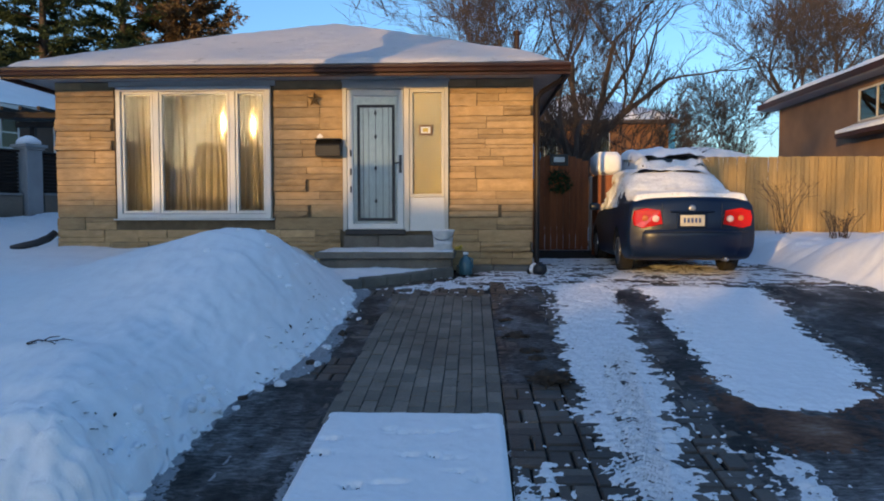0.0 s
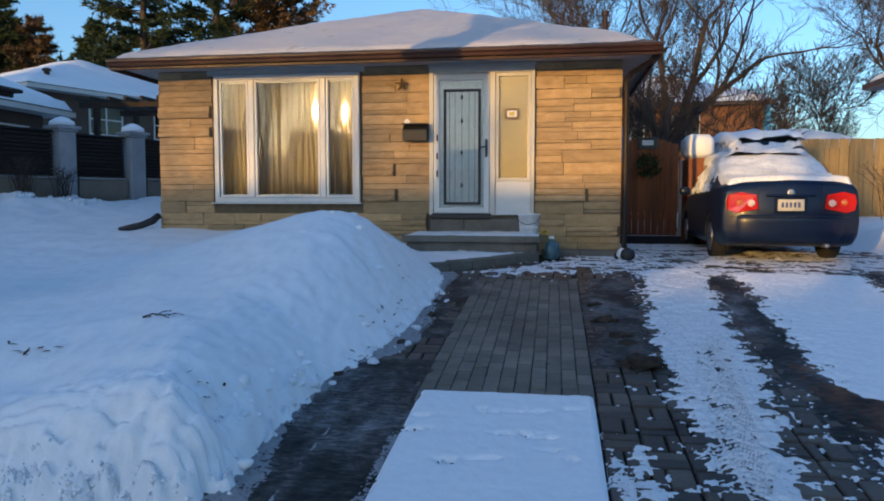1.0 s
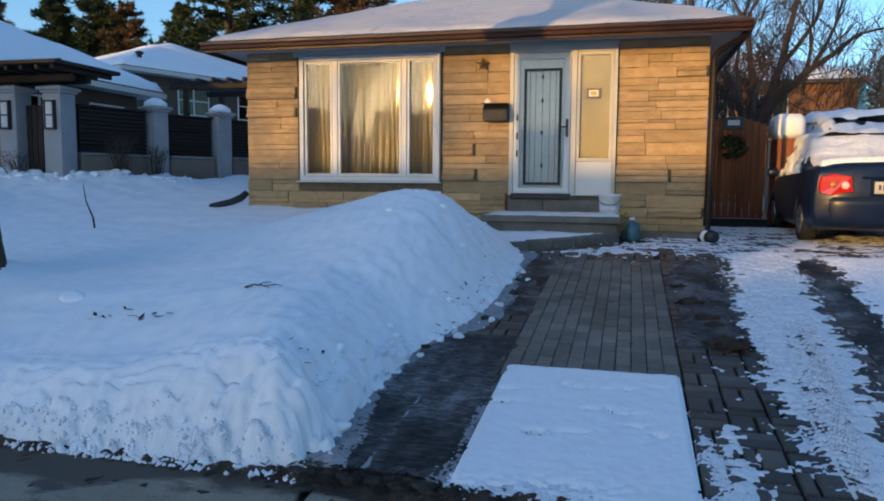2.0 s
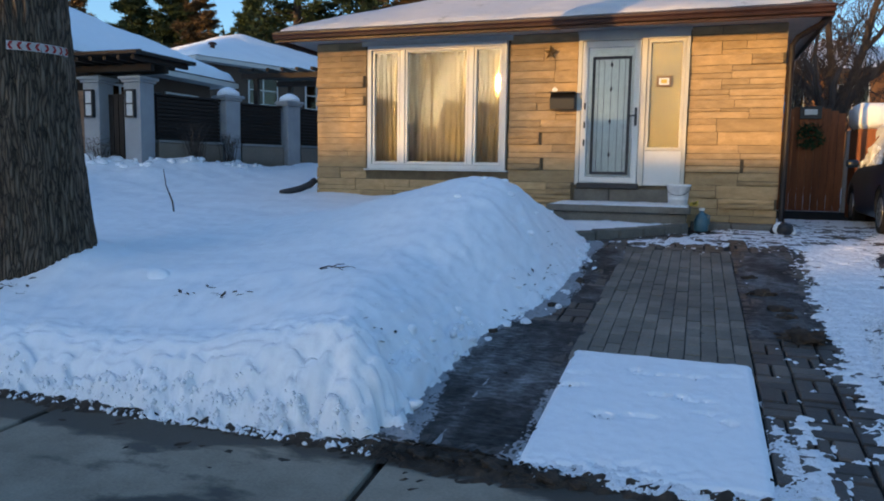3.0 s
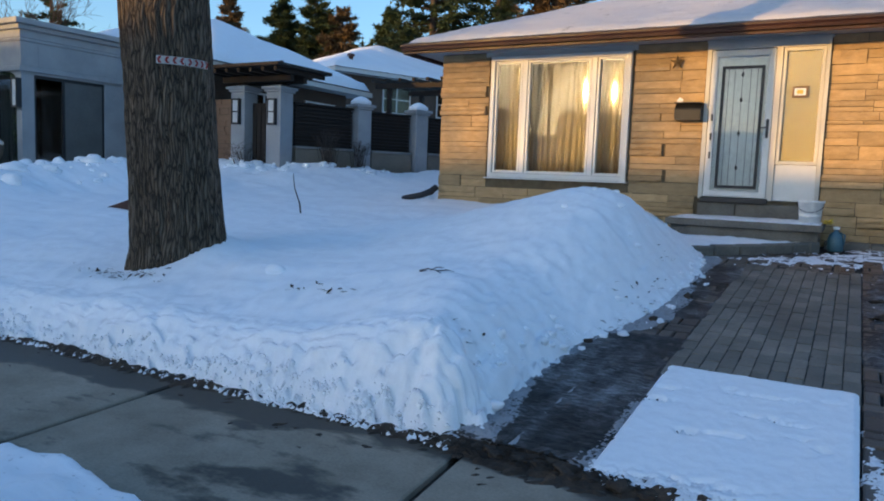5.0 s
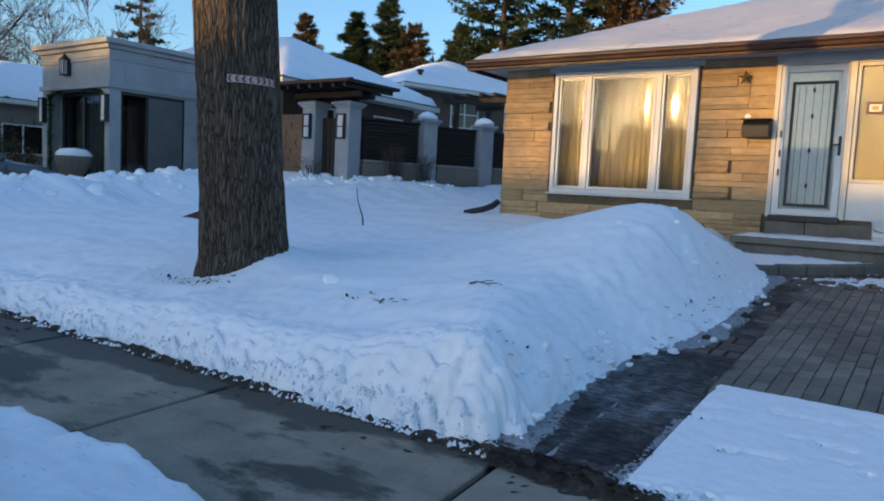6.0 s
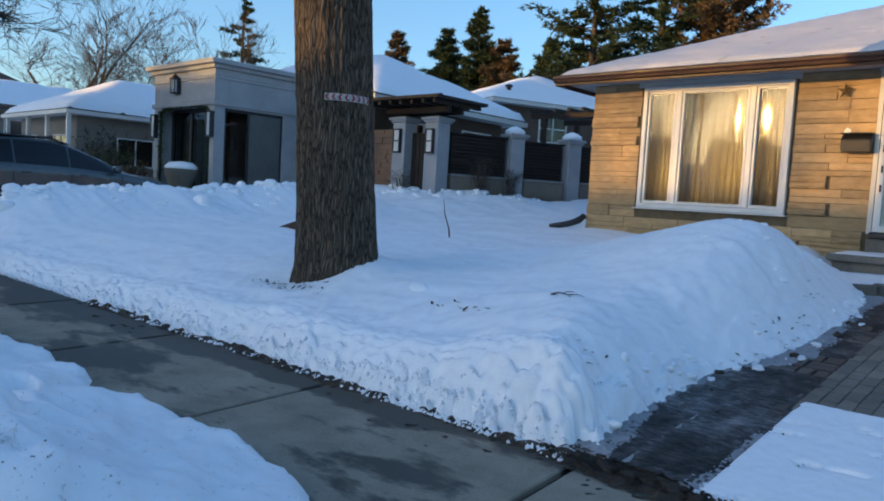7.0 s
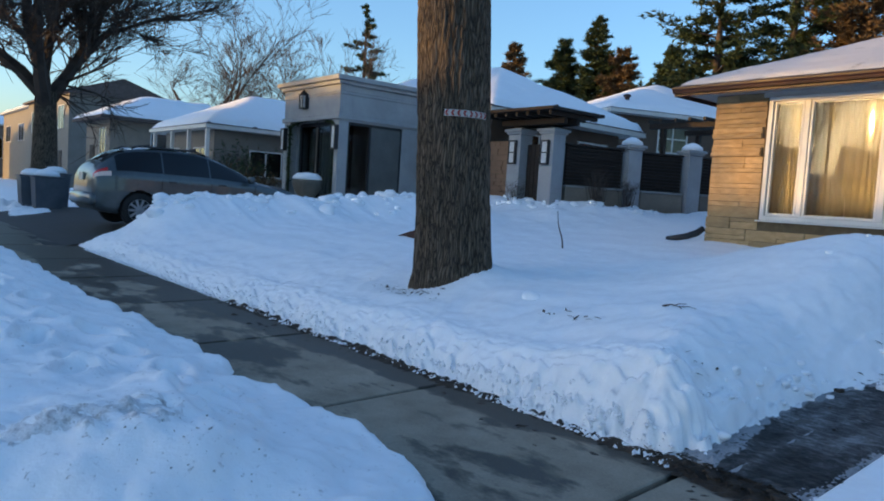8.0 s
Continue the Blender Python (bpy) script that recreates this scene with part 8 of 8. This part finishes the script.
litter("dead_leaves", "dark leaf scraps and bark bits on the flank of the heap", "leaves", -1.25, 6.6, 0.08, 0.7, 16, 0.03, DRY, yard_h, "")


# broken lumps along the ploughed ridge, the drift by the garden wall and the foot of the heap
def chunks(label, n, where, lo, hi, seed):
    rnd = random.Random(seed)
    ball = bmesh.new()
    bmesh.ops.create_icosphere(ball, subdivisions=2, radius=1.0)
    unit = [v.co.copy() for v in ball.verts]
    tri = [[v.index for v in f.verts] for f in ball.faces]
    ball.free()
    verts, faces = [], []
    for k in range(n):
        x, y = where(rnd)
        r = lo + (hi - lo) * rnd.random() ** 2.4
        c = Vector((x, y, max(yard_h(x, y), drive_z(y) - 0.02 if x > -1.6 else 0.0) + r * 0.12))
        sx, sy, sz = rnd.uniform(0.8, 1.5), rnd.uniform(0.8, 1.4), rnd.uniform(0.5, 0.85)
        base = len(verts)
        for u in unit:
            g = r * (1 + 0.35 * noise.noise(u * 1.4 + c * 9) + 0.2 * noise.noise(u * 3.3 + c * 5))
            verts.append((c.x + u.x * g * sx, c.y + u.y * g * sy, c.z + u.z * g * sz))
        faces += [[base + i for i in q] for q in tri]
    me = bpy.data.meshes.new("snow_chunks")
    me.from_pydata(verts, [], faces)
    me.materials.append(SNOW)
    me.shade_smooth()
    tagged(new("snow_chunks", me), label, "snow", "loose snow lumps", "stuff")


chunks("broken lumps of snow along the ploughed ridge", 170, lambda r: (-12.1 + r.gauss(0, 0.45), r.uniform(3.5, 9.8)), 0.03, 0.15, 301)
chunks("broken lumps of snow on the drift by the garden wall", 120, lambda r: (lambda t: (-13.4 + 3.6 * t + r.gauss(0, 0.15), 11.7 + 4.2 * t * t + r.gauss(0, 0.35)))(r.random()), 0.03, 0.11, 302)
chunks("broken lumps of snow along the foot of the heap", 110, lambda r: (lambda y: (lin(y, FOOT_Y, FOOT_X) + r.gauss(-0.06, 0.08), y))(r.uniform(3.3, 8.6)), 0.008, 0.038, 303)
# brown board edge showing beside the tree
bm = bmesh.new()
bz = yard_h(-8.1, 6.2)
prism(bm, [(-8.6, bz - 0.2), (-7.6, bz - 0.2), (-7.6, bz + 0.12), (-7.9, bz + 0.13), (-8.45, bz - 0.02)], 0.05, "y", 6.2)
single("board", fixed(bm), FASCIA, "brown board sticking out of the snow beside the tree", "board")

# storage box with a thick cap of snow beside the sedan
sb = thing("storage_box", (3.0, 14.7, 0.6), "brown storage cabinet capped with thick snow beside the sedan", "cabinet")
part("body", boxes((2.58, 3.0, 14.2, 14.8, 0.55, 2.16), bevel=0.01), GATE_WOOD, sb)
bm = boxes((2.54, 3.04, 14.14, 14.86, 2.165, 2.6), bevel=0.09)
for v in bm.verts:
    v.co += Vector((0.02 * noise.noise(v.co * 4), 0.02 * noise.noise(v.co * 5), 0.02 * noise.noise(v.co * 3)))
part("snow_cap", bm, SNOW, sb, smooth=True)

BZ = 0.3
# wheeled bins on the street by the next driveway
for bx, by, hh in ((-20.3, 3.6, 0.95), (-21.3, 3.45, 0.95), (-21.9, 4.1, 1.05)):
    b = thing("wheeled_bin", (bx, by, BZ), "grey wheeled rubbish bin with snow on the lid", "bin", "bins by the street")
    bm = bmesh.new()
    lo = [bm.verts.new((bx + x, by + y, BZ)) for x, y in ((-0.25, -0.28), (0.25, -0.28), (0.25, 0.28), (-0.25, 0.28))]
    hi = [bm.verts.new((bx + x * 1.2, by + y * 1.2, BZ + hh)) for x, y in ((-0.25, -0.28), (0.25, -0.28), (0.25, 0.28), (-0.25, 0.28))]
    bm.faces.new(lo[::-1])
    bm.faces.new(hi)
    for i in range(4):
        bm.faces.new((lo[i], lo[(i + 1) % 4], hi[(i + 1) % 4], hi[i]))
    part("body", bm, BIN, b)
    part("lid", boxes((bx - 0.32, bx + 0.32, by - 0.37, by + 0.37, BZ + 0.005 + hh, BZ + 0.06 + hh), bevel=0.02), BIN, b)
    bm = bmesh.new()
    lathe(bm, [(0.3, BZ + 0.06 + hh), (0.28, BZ + 0.14 + hh), (0.18, BZ + 0.22 + hh), (0.03, BZ + 0.24 + hh)], 14, (bx, by, 0))
    part("snow_cap", bm, SNOW, b, smooth=True)

# dry bushes
def dry_bush(label, x, y, z, h, n, seed):
    rnd = random.Random(seed)
    bm = bmesh.new()
    for k in range(n):
        a, s = rnd.uniform(0, 6.28), rnd.uniform(0.1, 0.5)
        p0 = Vector((x + rnd.gauss(0, 0.08), y + rnd.gauss(0, 0.08), z - 0.1))
        p1 = p0 + Vector((math.cos(a) * s * h * 0.5, math.sin(a) * s * h * 0.5, h * rnd.uniform(0.4, 0.7)))
        p2 = p1 + Vector((math.cos(a + 0.4) * s * h * 0.6, math.sin(a + 0.4) * s * h * 0.6, h * rnd.uniform(0.2, 0.4)))
        tube(bm, [p0, p1, p2], [0.008, 0.006, 0.003], 4)
        for q in range(3):
            d = Vector((rnd.gauss(0, 1), rnd.gauss(0, 1), rnd.uniform(0.2, 1))).normalized() * h * 0.25
            m_ = p1.lerp(p2, rnd.random())
            tube(bm, [m_, m_ + d], [0.004, 0.002], 3)
    return single("dry_bush", bm, TWIG, label, "bush", "dry bushes")
dry_bush("dry leafless bush in front of the garden wall", -10.75, 13.9, 1.55, 0.9, 46, 3)
dry_bush("dry leafless bush in front of the garden wall", -10.45, 14.7, 1.5, 0.7, 30, 4)
dry_bush("dry leafless bush in the snow before the fence", 6.75, 15.8, 0.95, 1.35, 15, 5)
dry_bush("dry stalks in the snow before the fence", 6.8, 13.6, 0.95, 0.6, 24, 6)
dry_bush("dry leafless bush by the gate post", -12.1, 12.4, 1.3, 0.7, 26, 7)

# grit and frozen dirt along the crumbled crest of the street-side bank
rnd = random.Random(77)
bm = bmesh.new()
for k in range(160):
    y = rnd.gauss(0.62, 0.18)
    x = -2.1 + (y - 0.55) * 0.33 + rnd.gauss(0.1, 0.12)
    r = 0.0012 + 0.004 * rnd.random() ** 3
    c = Vector((x, y, bank_h(x, y) + r * 0.2))
    vs = [bm.verts.new(c + Vector(q) * r * rnd.uniform(0.6, 1.5)) for q in ((1, 0, 0), (-1, 0, 0), (0, 1, 0), (0, -1, 0), (0, 0, 1), (0, 0, -1))]
    for q in ((0, 2, 4), (2, 1, 4), (1, 3, 4), (3, 0, 4), (2, 0, 5), (1, 2, 5), (3, 1, 5), (0, 3, 5)):
        bm.faces.new([vs[i] for i in q])
single("grit", bm, CONCRETE, "grey frozen grit scattered over the crumbled snow bank", "grit", kind="stuff", smooth=True)

# small chunks of snow that rolled down the heap
for k in range(8):
    x, y = rnd.uniform(-2.1, -1.3), rnd.uniform(4.6, 8.2)
    r = rnd.uniform(0.018, 0.04)
    bm = bmesh.new()
    bmesh.ops.create_icosphere(bm, subdivisions=3, radius=r)
    c = Vector((x, y, yard_h(x, y) + r * 0.15))
    for v in bm.verts:
        v.co = Vector((v.co.x * 1.3, v.co.y * 1.2, v.co.z * 0.7)) * (1 + 0.4 * noise.noise(v.co * 20 + c)) + c
    single("snow_chunk", bm, SNOW, "small chunk of snow lying on the heap", "snow", "snow chunks on the heap", smooth=True)


# ploughed snow round the bins
def bin_snow(x, y):
    d = min(x + 24.5, -18.6 - x, y - 2.45, 3.9 - y) + 0.2 * frac(x, y, 3, 1.6)
    return 0.0167 * rise(x) + 0.02 + 0.26 * smooth(0.0, 0.5, d) * (0.8 + 0.5 * frac(x, y, 6, 3)) - 0.05
single("bin_snow", field("s", steps(-24.5, -18.6, 0.08), steps(2.4, 3.9, 0.06), bin_snow, lambda x, y, h: h > 0.0167 * rise(x)), SNOW, "lumpy ploughed snow round the bins", "snow", kind="stuff", smooth=True)

# dark clumps of wet soil and leaves where sidewalk, heap and path meet
for k in range(15):
    x, y = (-1.2 + 0.5 * rnd.random(), 3.03 + 0.06 * rnd.random()) if k < 9 else (-0.75 + 0.45 * rnd.random(), 2.98 + 0.07 * rnd.random())
    r = rnd.uniform(0.018, 0.05)
    bm = bmesh.new()
    bmesh.ops.create_icosphere(bm, subdivisions=3, radius=r)
    c = Vector((x, y, 0.012 + r * 0.25))
    for v in bm.verts:
        v.co = Vector((v.co.x * 1.5, v.co.y, v.co.z * 0.6)) * (1 + 0.7 * noise.noise(v.co * 45 + c)) + c
    single("clod", bm, SOIL, "dark clump of wet soil and leaves beside the sidewalk", "clod", "soil clumps by the sidewalk", smooth=True)

# ---- far side of the street, behind the viewer: added out of view to shade the yard ----
hip_house("house", "out-of-view two-storey house added across the street to block the sun", -29.4, -20.3, -33, -25, 0.2, 4.8, 1.55, BRICK_BROWN, "houses across the street", 0.3, 0.15, 61, coarse=0.6, gable=True,
          wins=((-28, -26, -25.0, 1.6, 3.0, "+y"), (-24, -21.5, -25.0, 1.6, 3.0, "+y")))
hip_house("house", "out-of-view low house added across the street", -19.9, 2, -35, -25, 0.2, 3.45, 1.5, BRICK_BUFF, "houses across the street", 0.3, 0.15, 62, coarse=0.6, gable=True,
          wins=((-13, -10.5, -25.0, 1.4, 2.6, "+y"), (-5, -2, -25.0, 1.4, 2.6, "+y")))
# Heights of these added houses are set by how far their shade reaches.
for a, b, e, r, k in ((-48, -30.8, 6.3, 2.4, 63), (-69, -48.6, 7.2, 2.5, 64), (-92, -70, 8.6, 2.5, 66), (-116, -93, 8.6, 2.5, 67)):
    hip_house("house", "out-of-view two-storey house added across the street to block the sun", a, b, -36, -25, 0.2, e, r, SIDING, "houses across the street", 0.3, 0.15, k, coarse=0.6, gable=True,
              wins=((a + 3, a + 6, -25.0, 1.6, 3.0, "+y"), (a + 9, a + 12, -25.0, 1.6, 3.0, "+y"), (a + 3, a + 6, -25.0, 4.2, 5.6, "+y"), (a + 9, a + 12, -25.0, 4.2, 5.6, "+y")))
hip_house("house", "out-of-view low house added across the street", 6, 24, -35, -25, 0.2, 3.2, 1.7, BRICK_BROWN, "houses across the street", 0.5, 0.15, 65, coarse=0.8)
for tx, ty, th, sd_, fk in ((-15.2, -22, 14, 73, 0.5), (-12.6, -21.5, 12.5, 76, 0.35), (-35.5, -20, 13, 74, 0.25)):
    bare_tree("tree", "out-of-view bare tree added across the street", tx, ty, 0, th, 0.24, sd_, 5, 0.72, fk, twig=1.8, group="trees across the street")
# Added twig crowns that thin out the sun on the left and middle wall.
for tx, ty, th, sd_ in ((-23.2, -21.5, 13.5, 72), (-25.2, -23.5, 13, 75), (-21.9, -23.0, 12.5, 71)):
    bare_tree("tree", "out-of-view fine-twigged tree added across the street to filter the sun", tx, ty, 0, th, 0.16, sd_, 6, 0.62, 0.2, twig=1.5, group="trees across the street", forks=2, shoots=9)

# ---- wall stones and path pavers, each its own piece ----
rnd = random.Random(42)


def stone_mesh(seed):
    r = random.Random(seed)
    bm = bmesh.new()
    nx, nz = 4, 2
    front = [[bm.verts.new((i / nx + (r.uniform(-0.02, 0.02) if 0 < i < nx else 0), -1 + r.uniform(-0.16, 0.12) + (0.12 if i in (0, nx) else 0.0) + (0.16 if k in (0, nz) else 0), k / nz + r.uniform(-0.03, 0.03))) for k in range(nz + 1)] for i in range(nx + 1)]
    back = {}
    for i in range(nx + 1):
        for k in range(nz + 1):
            if i in (0, nx) or k in (0, nz):
                back[i, k] = bm.verts.new((i / nx, 1, k / nz))
    for i in range(nx):
        for k in range(nz):
            bm.faces.new((front[i][k], front[i + 1][k], front[i + 1][k + 1], front[i][k + 1]))
        bm.faces.new((front[i + 1][0], front[i][0], back[i, 0], back[i + 1, 0]))
        bm.faces.new((front[i][nz], front[i + 1][nz], back[i + 1, nz], back[i, nz]))
    for k in range(nz):
        bm.faces.new((front[0][k], front[0][k + 1], back[0, k + 1], back[0, k]))
        bm.faces.new((front[nx][k + 1], front[nx][k], back[nx, k], back[nx, k + 1]))
    return mesh_of("stone", bm, STONE)


STONES = [stone_mesh(s) for s in range(8)]
OPEN = [(-5.335, -2.835, 1.31, 3.39), (-1.77, -0.14, 0.88, 3.5)]


def lay(x0, x1, z0, z1, proud=0.0):
    ob = new("stone", rnd.choice(STONES))
    ob.parent = front_wall
    thin = z1 - z0 < 0.09
    d = rnd.choice((0.014, 0.016, 0.02, 0.026, 0.04)) if thin else rnd.choice((0.014, 0.015, 0.017, 0.02, 0.024, 0.045))
    d = max(d, proud)
    g = 0.004
    ob.matrix_basis = Matrix.Translation((x0 + g, 11.428, z0 + g)) @ Matrix.Diagonal((x1 - x0 - 2 * g, d, z1 - z0 - 2 * g, 1))


z = 0.44
while z < SOF - 0.02:
    band = min(rnd.choice((0.085, 0.1, 0.12, 0.15, 0.19)), SOF - 0.004 - z)
    if SOF - (z + band) < 0.08:
        band = SOF - 0.004 - z
    spans, x = [], HX0 - 0.01
    cuts = [HX0 - 0.01]
    free = [(HX0 - 0.01, HX1 + 0.01)]
    for a, b, c, d in OPEN:
        if z < d - 0.02 and z + band > c + 0.02:
            free = [q for f in free for q in ((f[0], min(f[1], a)), (max(f[0], b), f[1])) if q[1] - q[0] > 0.02]
    for f0, f1 in free:
        x = f0
        while x < f1 - 0.01:
            w = rnd.uniform(0.35, 0.95)
            if f1 - (x + w) < 0.3:
                w = f1 - x
            kind = rnd.random()
            if band < 0.14 or kind < 0.45:
                lay(x, x + w, z, z + band)
            elif kind < 0.84:
                s = band * rnd.uniform(0.32, 0.68)
                off = w * rnd.uniform(0.3, 0.7)
                lay(x, x + w, z, z + s)
                if w > 0.75:
                    lay(x, x + off, z + s, z + band)
                    lay(x + off, x + w, z + s, z + band)
                else:
                    lay(x, x + w, z + s, z + band)
            else:
                for k in range(2):
                    lay(x, x + w - 0.045, z + band * k / 2, z + band * (k + 1) / 2, 0.075 - 0.02 * k)
            x += w
    z += band

# path pavers: running bond, long side along the path
def paver_mesh(seed):
    r = random.Random(seed)
    bm = bmesh.new()
    box(bm, -0.0478, 0.0478, -0.0968, 0.0968, -0.04, 0.0, bevel=0.004)
    for v in bm.verts:
        v.co += Vector((r.uniform(-0.003, 0.003), r.uniform(-0.003, 0.003), r.uniform(-0.001, 0.001)))
    return mesh_of("paver", bm, PAVER)


part("joint_sand", field("j", steps(-0.69, 0.415, 0.05), steps(4.55, 8.6, 0.03), lambda x, y: drive_z(y) + 0.0 + 0.005 * frac(x, y, 5, 8), lambda *a: True), JOINT, drive, "gritty sand in the paver joints", smooth=True)
PAVERS = [paver_mesh(s) for s in range(5)]
for i in range(11):
    for k in range(20):
        x = -0.64 + 0.1005 * i
        y = 4.62 + 0.2 * k + (0.1 if i % 2 else 0.0)
        if y > 8.5:
            continue
        s = (drive_z(y + 0.1) - drive_z(y - 0.1)) / 0.2
        ob = new("paver", rnd.choice(PAVERS))
        ob.parent = drive
        ob.matrix_basis = pose(x, y, drive_z(y) + 0.006 + rnd.uniform(-0.003, 0.003), math.degrees(math.atan(s)) + rnd.uniform(-0.5, 0.5), rnd.uniform(-0.6, 0.6), rnd.uniform(-0.6, 0.6))
